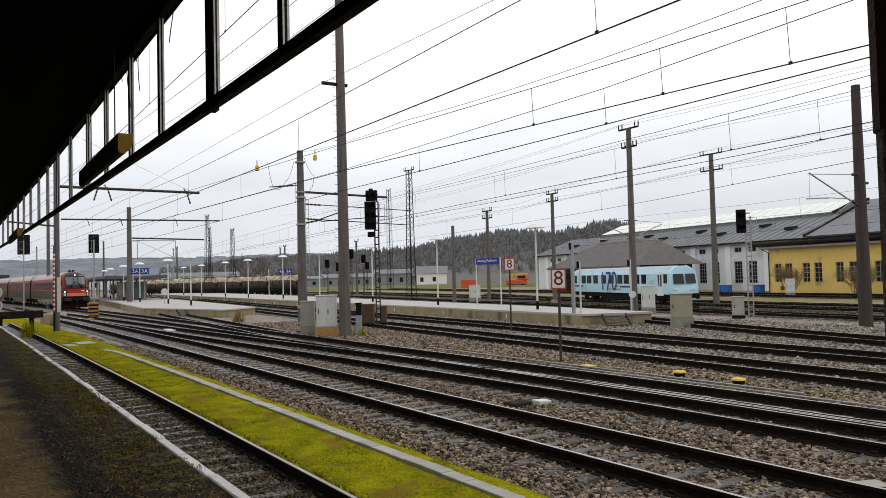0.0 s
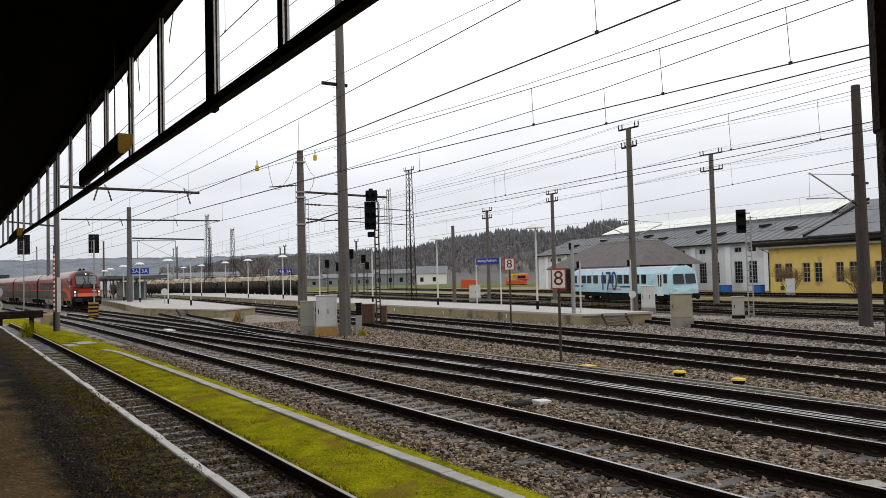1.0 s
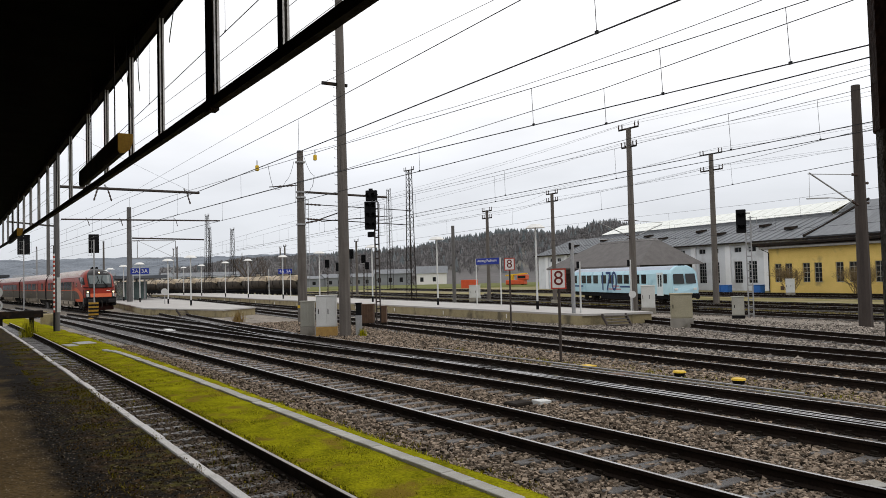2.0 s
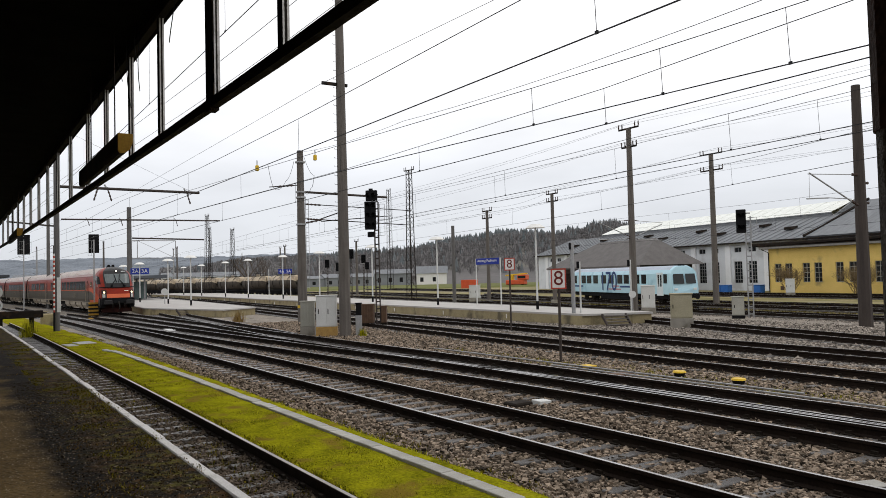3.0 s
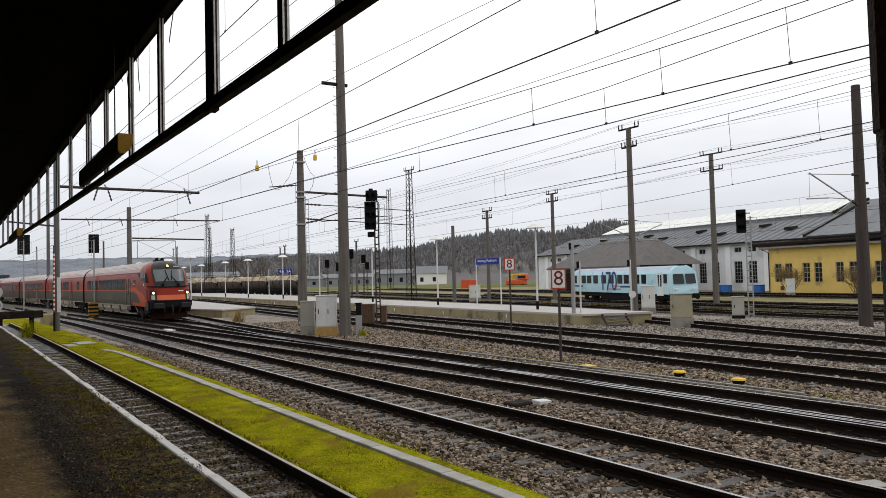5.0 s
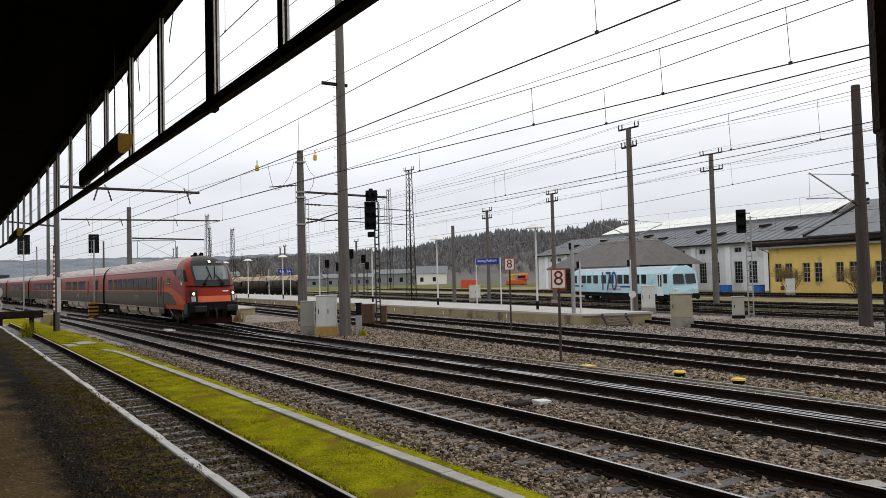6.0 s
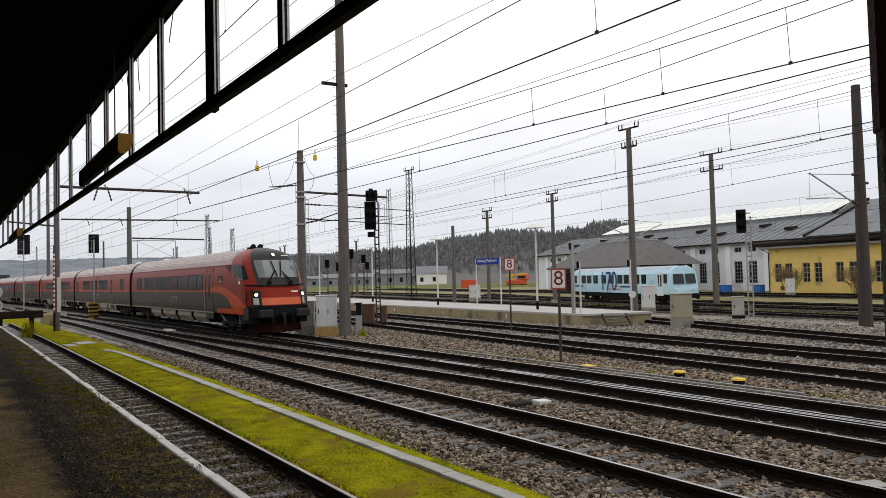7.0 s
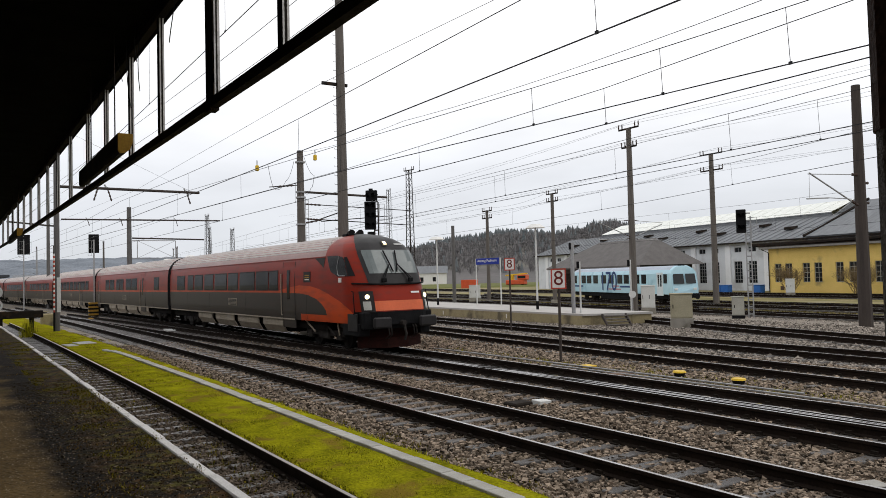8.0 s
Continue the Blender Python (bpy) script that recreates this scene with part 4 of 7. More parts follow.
def nose_point(u, z, out=0.0):
    """A point on the cab's front, u from -1 to 1 across."""
    a = abs(u)
    turn = 0.75 * max(0.0, (a - 0.45) / 0.55) ** 2.4
    return (u * lerp_table(SECTION, z) * (1 + out * 0.4), lerp_table(NOSE, z) - 0.72 + turn - out, z + out * 0.7 * min(1.0, max(0.0, (z - 2.2) / 1.5)))


def nose_patch(u0, u1, z0, z1, out, nu=8, nz=6, taper=0.0):
    s = Mesh()
    for j in range(nz + 1):
        z = z0 + (z1 - z0) * j / nz
        k = 1 - taper * j / nz
        for i in range(nu + 1):
            s.v.append(nose_point((u0 + (u1 - u0) * i / nu) * k, z, out))
    for j in range(nz):
        for i in range(nu):
            q = j * (nu + 1) + i
            s.f.append((q, q + 1, q + nu + 2, q + nu + 1))
            s.m.append(0)
    return s


def livery(name, front):
    """Red upper side, grey lower side, an orange line that sweeps down behind the cab; road dirt over it."""
    m = bpy.data.materials.new(name)
    m.use_nodes = True
    n, l = m.node_tree.nodes, m.node_tree.links
    b = n["Principled BSDF"]
    tc = n.new("ShaderNodeTexCoord")
    sp = n.new("ShaderNodeSeparateXYZ")
    l.new(tc.outputs["Object"], sp.inputs[0])

    def math_node(op, a, c, d=None, clamp=False):
        q = n.new("ShaderNodeMath")
        q.operation, q.use_clamp = op, clamp
        for i, v in enumerate((a, c, d)):
            if v is None:
                continue
            if isinstance(v, (int, float)):
                q.inputs[i].default_value = v
            else:
                l.new(v, q.inputs[i])
        return q.outputs[0]
    y, z = sp.outputs["Y"], sp.outputs["Z"]
    def height_curve(knots):
        """Height of a paint line by the place along the car."""
        rp = n.new("ShaderNodeValToRGB")
        el = rp.color_ramp.elements
        for q, (yy, zz) in enumerate(knots):
            e = el[q] if q < 2 else el.new(0.5)
            e.position = (yy + 1) / 10
        for e, (yy, zz) in zip(el, sorted(knots)):
            e.position = (yy + 1) / 10
            e.color = (zz / 3, zz / 3, zz / 3, 1)
        l.new(math_node("DIVIDE", math_node("ADD", y, 1.0), 10.0, clamp=True), rp.inputs[0])
        return math_node("MULTIPLY", rp.outputs[0], 3.0)
    if front:
        line = height_curve([(2.1, 1.0), (2.28, 1.38), (2.6, 1.58), (3.08, 1.77), (3.85, 1.92), (4.7, 1.98), (7.0, 2.0)])
        top = height_curve([(-0.13, 1.2), (0.3, 1.42), (1.15, 1.73), (2.08, 1.98), (2.8, 2.14), (3.6, 2.25), (4.7, 2.29), (5.6, 2.22), (6.9, 2.08)])
    else:
        line, top = 1.97, 2.07
    grey = math_node("LESS_THAN", z, line)
    if front:
        # the grey field ends in a pocket above the bogie
        over_bogie = math_node("LESS_THAN", y, 4.6)
        grey = math_node("MULTIPLY", grey, math_node("SUBTRACT", 1.0, math_node("MULTIPLY", over_bogie, math_node("LESS_THAN", z, 1.2))))
    orange = math_node("LESS_THAN", z, top)
    nz = n.new("ShaderNodeTexNoise")
    nz.inputs["Scale"].default_value, nz.inputs["Detail"].default_value = 2.2, 6
    mp = n.new("ShaderNodeMapping")
    mp.inputs["Scale"].default_value = (1, 0.5, 2.2)
    l.new(tc.outputs["Object"], mp.inputs[0])
    l.new(mp.outputs[0], nz.inputs["Vector"])

    def mix(f, a, c):
        q = n.new("ShaderNodeMix")
        q.data_type = "RGBA"
        l.new(f, q.inputs[0]) if not isinstance(f, float) else None
        for i, v in ((6, a), (7, c)):
            if isinstance(v, tuple):
                q.inputs[i].default_value = (*v, 1)
            else:
                l.new(v, q.inputs[i])
        return q.outputs[2]
    col = mix(orange, (0.235, 0.020, 0.009), (0.50, 0.062, 0.012))
    col = mix(grey, col, (0.040, 0.033, 0.028))
    dirt = math_node("MULTIPLY", math_node("SUBTRACT", nz.outputs["Fac"], 0.45, clamp=True), 1.6, clamp=True)
    col = mix(dirt, col, (0.055, 0.033, 0.026))
    l.new(col, b.inputs["Base Color"])
    b.inputs["Roughness"].default_value = 0.38
    b.inputs["Specular IOR Level"].default_value = 0.10
    return m


def car_shell(front):
    """The car's outer skin: sides and roof; the cab car has a drawn-out nose."""
    s = Mesh()
    ys = [0.9, 2.4, 6, 12, 18, CAR_LEN]
    rows = []
    levels = sorted({q[0] for q in SECTION} | ({q[0] for q in NOSE} if front else set()))
    for z in levels:
        hw = lerp_table(SECTION, z)
        row = []
        if front:
            cols = [-1 + 2 * i / 20 for i in range(21)]
            r = lerp_table(NOSE, z) + 0.03
            side = [max(q, r + 0.12 * (k + 1)) for k, q in enumerate(ys)]
            row += [(-hw, q, z) for q in side[::-1]]
            row += [nose_point(u, z) for u in cols]
            row += [(hw, q, z) for q in side]
        else:
            row += [(-hw, q, z) for q in ys[::-1]] + [(-hw, 0.0, z), (hw, 0.0, z)] + [(hw, q, z) for q in ys]
        rows.append(row)
    n = len(rows[0])
    for row in rows:
        s.v += row
    for j in range(len(rows) - 1):
        roofed = levels[j] >= 3.29
        for i in range(n - 1):
            a, b2 = s.v[j * n + i], s.v[j * n + i + 1]
            on_side = min(a[1], b2[1]) > (2.3 if front else -1) and abs(a[0] - b2[0]) < 0.01 * (1 if front else 1000)
            s.f.append((j * n + i, j * n + i + 1, (j + 1) * n + i + 1, (j + 1) * n + i))
            s.m.append(1 if roofed and on_side else 0)
    top = [(len(rows) - 1) * n + i for i in range(n)]
    for i in range(n // 2):
        k = n - 1 - i
        if k - i > 1:
            s.f.append((top[i], top[i + 1], top[k - 1], top[k]) if k - 1 != i + 1 else (top[i], top[i + 1], top[k]))
            s.m.append(1 if s.v[top[i + 1]][1] > (2.3 if front else -1) else 0)
    # rear end wall and floor
    back = [(len(rows) - 1 - j) * n for j in range(len(rows))] + [j * n + n - 1 for j in range(len(rows))]
    s.f.append(tuple(back))
    s.m.append(0)
    s.f.append(tuple(range(n))[::-1])
    s.m.append(0)
    return s


def side_panel(x, y0, y1, z0, z1, th=0.012):
    """A thin panel on the car's side, following its tumble-home."""
    s = Mesh()
    zs = [z0 + (z1 - z0) * k / 4 for k in range(5)]
    for z in zs:
        hw = lerp_table(SECTION, z)
        for y in (y0, y1):
            s.v += [(x * (hw + th), y, z), (x * (hw - 0.02), y, z)]
    for j in range(4):
        o = j * 4
        s.f += [(o, o + 2, o + 6, o + 4), (o, o + 4, o + 5, o + 1), (o + 2, o + 3, o + 7, o + 6)]
        s.m += [0, 0, 0]
    s.f += [(0, 1, 3, 2), (16, 18, 19, 17)]
    s.m += [0, 0]
    return s


def wheel_mesh():
    s = Mesh()
    prof = [(0.0, -0.05), (0.42, -0.05), (0.46, -0.05), (0.465, 0.06), (0.495, 0.07), (0.495, 0.09), (0.40, 0.09), (0.37, 0.03), (0.16, 0.03), (0.13, 0.09), (0.0, 0.09)]
    n = 20
    for r, a in prof:
        for k in range(n):
            t = 2 * math.pi * k / n
            s.v.append((a, r * math.cos(t), r * math.sin(t)))
    for i in range(len(prof) - 1):
        for k in range(n):
            k2 = (k + 1) % n
            s.f.append((i * n + k, i * n + k2, i * n + n + k2, i * n + n + k))
            s.m.append(0)
    return s


WHEELS = []


def build_train():
    red = livery("cab_car_livery", True)
    red2 = livery("coach_livery", False)
    roof_m = mat("train_roof_paint", (0.30, 0.155, 0.135), (0.22, 0.095, 0.08), 0.34, spec=0.5, scale=0.8, fine=12, stretch=(1, 0.3, 1), stain=(0.2, 0.11, 0.09), stain_scale=0.5, bump=0.03)
    rib_m = mat("pale_roof_rib", (0.80, 0.77, 0.75), (0.66, 0.61, 0.59), 0.45, bump=0)
    dark = mat("cab_mask_paint", (0.026, 0.024, 0.025), (0.018, 0.017, 0.017), 0.45, bump=0.02, spec=0.15)
    orange = mat("orange_front_paint", (0.62, 0.12, 0.04), (0.52, 0.10, 0.035), 0.4, scale=2, fine=20, bump=0.02)
    skirt_m = mat("dirty_beige_skirt", (0.36, 0.31, 0.245), (0.22, 0.185, 0.145), 0.7, scale=1.5, fine=15, bump=0.1)
    under = mat("underframe_grime", (0.012, 0.010, 0.009), (0.006, 0.0055, 0.005), 0.9, bump=0.2, spec=0.05)
    shield = mat("windscreen_glass", (0.13, 0.15, 0.15), (0.10, 0.115, 0.115), 0.06, bump=0.0, spec=0.3)
    window_m = mat("train_window_glass", (0.014, 0.014, 0.015), (0.008, 0.008, 0.009), 0.15, bump=0.0, spec=0.05)
    frame_m = mat("window_gasket", (0.016, 0.013, 0.012), None, 0.6, bump=0)
    lamp_m = mat("headlight_glow", (1.0, 0.83, 0.48), (1.0, 0.78, 0.4), 0.3, bump=0, emit=2.6)
    lens_m = mat("unlit_lens", (0.5, 0.5, 0.47), (0.38, 0.38, 0.36), 0.2, bump=0)
    steel = mat("grimy_steel", (0.035, 0.031, 0.028), (0.014, 0.012, 0.011), 0.8, 0.0, spec=0.1)
    wheel_me = wheel_mesh().data("wheel", steel)
    shells = {True: car_shell(True).data("body", [red, roof_m]), False: car_shell(False).data("body", [red2, roof_m])}
    panes = {
        0: [(6.9, 7.95), (8.02, 9.6), (9.72, 11.8), (12.0, 13.5), (13.7, 15.7), (15.9, 17.5), (17.8, 19.4), (19.6, 20.8), (21.4, 23.1)],
        1: [(2.4, 3.7), (8.6, 10.4), (10.5, 12.3), (13.1, 14.4), (14.5, 15.8), (16.6, 18.4), (18.6, 20.2)],
        2: [(3.0, 4.6), (4.9, 6.8), (7.1, 9.0), (9.3, 11.2), (11.5, 13.4), (13.7, 15.6), (15.9, 17.8), (18.1, 19.8)],
    }
    for me in shells.values():
        me.polygons.foreach_set("use_smooth", [True] * len(me.polygons))
        me.set_sharp_from_angle(angle=0.6)
    cars = []
    for i in range(8):
        kind = min(i, 2)
        ob = thing("railway_car", "red and grey cab car with lit headlights, leading the train" if i == 0 else "red and grey express coach with dark windows, coupled in the train", "railway car", group="train cars")
        ob["offset"] = CAR_PITCH * i
        cars.append(ob)
        part("body", shells[i == 0], None, ob, "red shell with an orange sweep over grey" if i == 0 else "red over grey shell with an orange line", smooth=False)
        for x in (-1, 1):
            for y0, y1 in panes[kind]:
                w = part("window", side_panel(x, y0, y1, 2.08, 2.92, 0.010), frame_m, ob)
                part("pane", side_panel(x, y0 + 0.05, y1 - 0.05, 2.13, 2.87, 0.016), window_m, w)
            doors = (5.15, ) if i == 0 else (6.2, 22.6)
            for y in doors:
                d = part("door", side_panel(x, y, y + 1.25, 0.62, 3.22, 0.009), [red if i == 0 else red2], ob)
                part("door_window", side_panel(x, y + 0.5, y + 0.78, 1.75, 2.9, 0.018), window_m, d)
                for yy in (y - 0.03, y + 1.25):
                    part("door_gasket", side_panel(x, yy, yy + 0.03, 0.62, 3.22, 0.013), frame_m, d)
            gr = part("grille", side_panel(x, 12.2, 13.5, 1.38, 1.72, 0.012), skirt_m, ob)
            for k in range(5):
                part("slat", side_panel(x, 12.26, 13.44, 1.41 + 0.06 * k, 1.445 + 0.06 * k, 0.02), frame_m, gr)
            sill = Mesh()
            sill.box(x * 1.385 - 0.025, 5.2 if i == 0 else 0.3, 0.93, x * 1.385 + 0.025, CAR_LEN - 0.3, 0.985)
            part("sole_bar", sill, skirt_m, ob, "pale scuffed sole bar")
            for y in doors:
                hr = Mesh()
                hr.tube([(x * 1.44, y + 1.36, 1.1), (x * 1.44, y + 1.36, 2.75)], 0.022, 6)
                for zz in (1.1, 2.75):
                    hr.tube([(x * 1.39, y + 1.36, zz), (x * 1.45, y + 1.36, zz)], 0.018, 5)
                part("handrail", hr, skirt_m, ob, "pale handrail beside the door")
            for y in (4.0, 11.0, 16.6, 20.8):
                part("panel_seam", side_panel(x, y, y + 0.014, 1.0, 1.94, 0.004), frame_m, ob)
            gut = Mesh()
            gut.box(x * 1.335 - 0.02, 2.4 if i == 0 else 0.05, 3.29, x * 1.335 + 0.02, CAR_LEN, 3.325)
            part("gutter", gut, red if i == 0 else red2, ob)
            cuts = [(6.6, 8.9), (9.5, 12.3), (12.9, 15.8), (16.4, 18.9)] if i == 0 else [(5.6, 8.5), (9.1, 12.3), (12.9, 15.8), (16.4, 19.0)]
            for y0, y1 in cuts:
                sk = Mesh()
                sk.sweep([(x * 1.35, 0.96), (x * 1.34, 0.66), (x * 1.16, 0.38), (x * 1.12, 0.38), (x * 1.29, 0.67), (x * 1.3, 0.96)], [(0, y0, 0, (0, 1)), (0, y1, 0, (0, 1))])
                sk.f += [(0, 1, 2, 3, 4, 5), (6, 7, 8, 9, 10, 11)]
                sk.m += [0, 0]
                part("skirt", sk, skirt_m, ob, "dirty beige skirt panel")
        for side_x in (-1, 1):
            for k, zz in enumerate((3.58, 3.68, 3.78, 3.87, 3.945, 4.0, 4.045)):
                xx = side_x * lerp_table(SECTION, zz)
                rib = Mesh()
                rib.box(xx - 0.03, 2.45 + 0.05 * k if i == 0 else 0.1, zz - 0.03, xx + 0.03, CAR_LEN - 0.1, zz + 0.028)
                part("roof_rib", rib, rib_m, ob)
        f = Mesh()
        f.box(-1.2, 2.6 if i == 0 else 0.3, 0.62, 1.2, CAR_LEN - 0.2, 0.95)
        f.box(-1.05, 6.4, 0.4, 1.05, 18.6, 0.62)
        part("underframe", f, under, ob)
        g = Mesh()
        ring = [(-w, z) for z, w in SECTION] + [(w, z) for z, w in SECTION[::-1]]
        for a, grow in ((CAR_LEN - 0.07, 0.0), (CAR_LEN - 0.06, 0.03), (CAR_LEN + 0.06, 0.03), (CAR_LEN + 0.07, -0.09), (CAR_PITCH - 0.09, -0.09), (CAR_PITCH - 0.08, 0.03), (CAR_PITCH + 0.05, 0.03), (CAR_PITCH + 0.06, 0.0)):
            for w, z in ring:
                g.v.append((w + math.copysign(grow, w), a, z + grow * 0.7 * (z > 3.3)))
        nr = len(ring)
        for jj in range(7):
            for k in range(nr):
                g.f.append((jj * nr + k, jj * nr + (k + 1) % nr, jj * nr + nr + (k + 1) % nr, jj * nr + nr + k))
                g.m.append(0)
        part("gangway", g, BLACK, ob, "black rubber gangway bellows")
        for yb in (3.1 if i == 0 else 3.6, 21.2):
            fr = Mesh()
            for x in (-1.02, 1.02):
                fr.box(x - 0.07, yb - 1.7, 0.42, x + 0.07, yb + 1.7, 0.62, c=0.02)
                fr.box(x - 0.12, yb - 0.45, 0.3, x + 0.12, yb + 0.45, 0.85, c=0.04)
                for dy in (-1.25, 1.25):
                    fr.box(x - 0.11, yb + dy - 0.2, 0.3, x + 0.11, yb + dy + 0.2, 0.62, c=0.03)
                    fr.tube([(x, yb + dy, 0.6), (x, yb + dy, 0.9)], 0.11, 8)
                fr.tube([(x * 1.14, yb - 0.4, 0.8), (x * 1.14, yb - 1.15, 0.45)], 0.035, 6)
            fr.box(-1.0, yb - 0.3, 0.4, 1.0, yb + 0.3, 0.7)
            bg = part("bogie", fr, steel, ob, "grimy steel bogie frame")
            for dy in (-1.25, 1.25):
                ax = Mesh()
                ax.tube([(-0.95, 0, 0), (0.95, 0, 0)], 0.075, 8)
                axle = part("axle", ax, steel, ob, m=pose(0, yb + dy, 0.463))
                part("wheel", wheel_me, None, axle, m=pose(-0.72, 0, 0))
                part("wheel", wheel_me, None, axle, m=pose(0.72, 0, 0, 0, 0, 180))
                if i < 2:
                    WHEELS.append((axle, yb + dy))
        if i:
            continue
        # the cab
        mask = part("front_mask", nose_patch(-0.71, 0.71, 2.3, 4.09, 0.03, 14, 30, -0.22), dark, ob, "dark grey mask round the windscreen", smooth=True)
        part("windscreen", nose_patch(-0.655, 0.655, 2.64, 3.44, 0.05, 12, 10, -0.12), shield, mask, "pale reflecting windscreen")
        part("front_apron", nose_patch(-1.0, 1.0, 0.93, 1.37, 0.025, 16, 4), BLACK, ob, "black apron under the orange stripe")
        part("front_stripe", nose_patch(-0.66, 0.66, 1.40, 1.73, 0.02, 14, 4), orange, ob, "orange stripe across the front")
        for x in (-1, 1):
            hl = part("headlight", nose_patch(x * 0.66, x * 0.9, 1.36, 2.06, 0.03, 4, 4), frame_m, ob, "lit headlight in a dark frame")
            part("lens", nose_patch(x * 0.73, x * 0.86, 1.43, 1.72, 0.045, 3, 3), lens_m, hl)
            lq = Vector(nose_point(x * 0.78, 1.87, 0.03))
            la = Mesh()
            la.tube([lq, lq + Vector((x * 0.012, -0.035, 0))], 0.08, 12)
            part("lamp", la, lamp_m, hl, "glowing warm headlight")
            # black edge beside the headlight, handrail, buffer
            ra = Mesh()
            p0, p1 = Vector(nose_point(x * 0.99, 1.3, 0.12)), Vector(nose_point(x * 0.97, 2.06, 0.12))
            ra.tube([p0 + Vector((0, 0.1, 0)), p0, p1, p1 + Vector((0, 0.1, 0))], 0.02, 5)
            part("handrail", ra, BLACK, ob)
            bf = Mesh()
            bf.tube([(x * 0.88, -0.4, 1.03), (x * 0.88, -0.95, 1.03)], 0.11, 10)
            bf.box(x * 0.88 - 0.33, -1.06, 0.84, x * 0.88 + 0.33, -0.92, 1.2, c=0.05)
            part("buffer", bf, dark, ob, "dark grey buffer")
            # side cab windows
            cw = Mesh()
            edge = [(2.58, 0.45), (3.0, 0.68), (3.2, 0.83), (3.27, 1.0), (3.32, 1.35)]
            rear = [(2.58, 1.2), (2.66, 1.45), (2.76, 1.8), (3.32, 2.2)]
            for k in range(10):
                zz = 2.58 + 0.74 * k / 9
                hw = lerp_table(SECTION, zz)
                cw.v += [(x * (hw + 0.016), lerp_table(edge, zz), zz), (x * (hw + 0.016), lerp_table(rear, zz), zz), (x * (hw - 0.03), lerp_table(rear, zz), zz), (x * (hw - 0.03), lerp_table(edge, zz), zz)]
            for k in range(9):
                for a in range(4):
                    b2 = (a + 1) % 4
                    cw.f.append((4 * k + a, 4 * k + b2, 4 * k + 4 + b2, 4 * k + 4 + a))
                    cw.m.append(0)
            cw.f += [(3, 2, 1, 0), (36, 37, 38, 39)]
            cw.m += [0, 0]
            # the window runs on round the nose's corner
            wrap = Mesh()
            for k in range(8):
                zz = 2.58 + 0.66 * k / 7
                for q in range(4):
                    wrap.v.append(nose_point(x * (0.90 + 0.06 * k / 7 + (0.10 - 0.06 * k / 7) * q / 3), zz, 0.014))
            for k in range(7):
                for q in range(3):
                    o = k * 4 + q
                    wrap.f.append((o, o + 1, o + 5, o + 4))
                    wrap.m.append(0)
            part("cab_window", wrap, window_m, ob, "black glass wrapping the cab's corner", smooth=True)
            fr_w = Mesh()
            fr_w.tube([(x * (lerp_table(SECTION, zz) + 0.02), yy, zz) for yy, zz in ((1.22, 3.3), (1.27, 2.95), (1.22, 2.66), (1.1, 2.6), (0.62, 2.6))], 0.018, 5)
            part("window_rail", fr_w, GALV, ob, "pale metal rail on the cab window")
            tri = Mesh()
            hi, lo = lerp_table(SECTION, 3.28), lerp_table(SECTION, 2.92)
            tri.add([(x * (hi + 0.014), 3.25, 3.28), (x * (hi + 0.014), 2.36, 3.28), (x * (lo + 0.014), 2.42, 2.92), (x * (hi - 0.03), 3.25, 3.28), (x * (hi - 0.03), 2.36, 3.28), (x * (lo - 0.03), 2.42, 2.92)],
                    [(0, 1, 2), (5, 4, 3), (0, 3, 4, 1), (1, 4, 5, 2), (2, 5, 3, 0)])
            part("cab_quarter_panel", tri, frame_m, ob, "dark triangular panel behind the cab window")
            part("cab_window", cw, window_m, ob, "black cab side window")
            part("door_label", side_panel(x, 0.93, 1.17, 2.37, 2.53, 0.012), WHITE, ob, "small white label plate")
            nb = part("number_panel", side_panel(x, 3.6, 4.25, 2.4, 2.8, 0.012), frame_m, ob, "dark class panel with pale bars")
            for k in range(3):
                part("label_bar", side_panel(x, 3.72, 4.12, 2.48 + 0.08 * k, 2.52 + 0.08 * k, 0.017), OLDYELLOW if k else WHITE, nb)
        part("name_bar", nose_patch(0.34, 0.58, 1.96, 2.02, 0.022, 6, 1), WHITE, ob, "pale lettering bar")
        part("number_bar", nose_patch(0.34, 0.66, 3.63, 3.67, 0.045, 6, 1), CABINET_W, ob, "pale number bar")
        tl = part("top_light", nose_patch(-0.09, 0.09, 3.58, 3.76, 0.06, 2, 4), frame_m, ob, "small lit top headlight")
        part("lamp", nose_patch(-0.04, 0.06, 3.61, 3.73, 0.08, 2, 4), lamp_m, tl)
        bar = Mesh()
        bar.tube([Vector(nose_point(-0.97 + 1.94 * k / 12, 2.32 - 0.05 * math.sin(math.pi * k / 12), 0.07)) for k in range(13)], 0.03, 6)
        part("step_bar", bar, BLACK, ob, "black bar below the windscreen")
        for x in (-1, 1):
            wp = Mesh()
            a, b2, c = Vector(nose_point(x * 0.35, 2.42, 0.12)), Vector(nose_point(x * 0.1, 2.95, 0.11)), Vector(nose_point(x * 0.17, 3.38, 0.10))
            wp.tube([a, b2], 0.022, 5)
            wp.tube([a + Vector((x * 0.09, 0, 0)), b2], 0.012, 5)
            wp.tube([Vector(nose_point(x * 0.05, 2.68, 0.10)), b2, c], 0.026, 5)
            wp.box(a.x - 0.09, a.y - 0.05, a.z - 0.08, a.x + 0.09, a.y + 0.05, a.z + 0.06, c=0.02)
            part("wiper", wp, BLACK, ob, "black windscreen wiper")
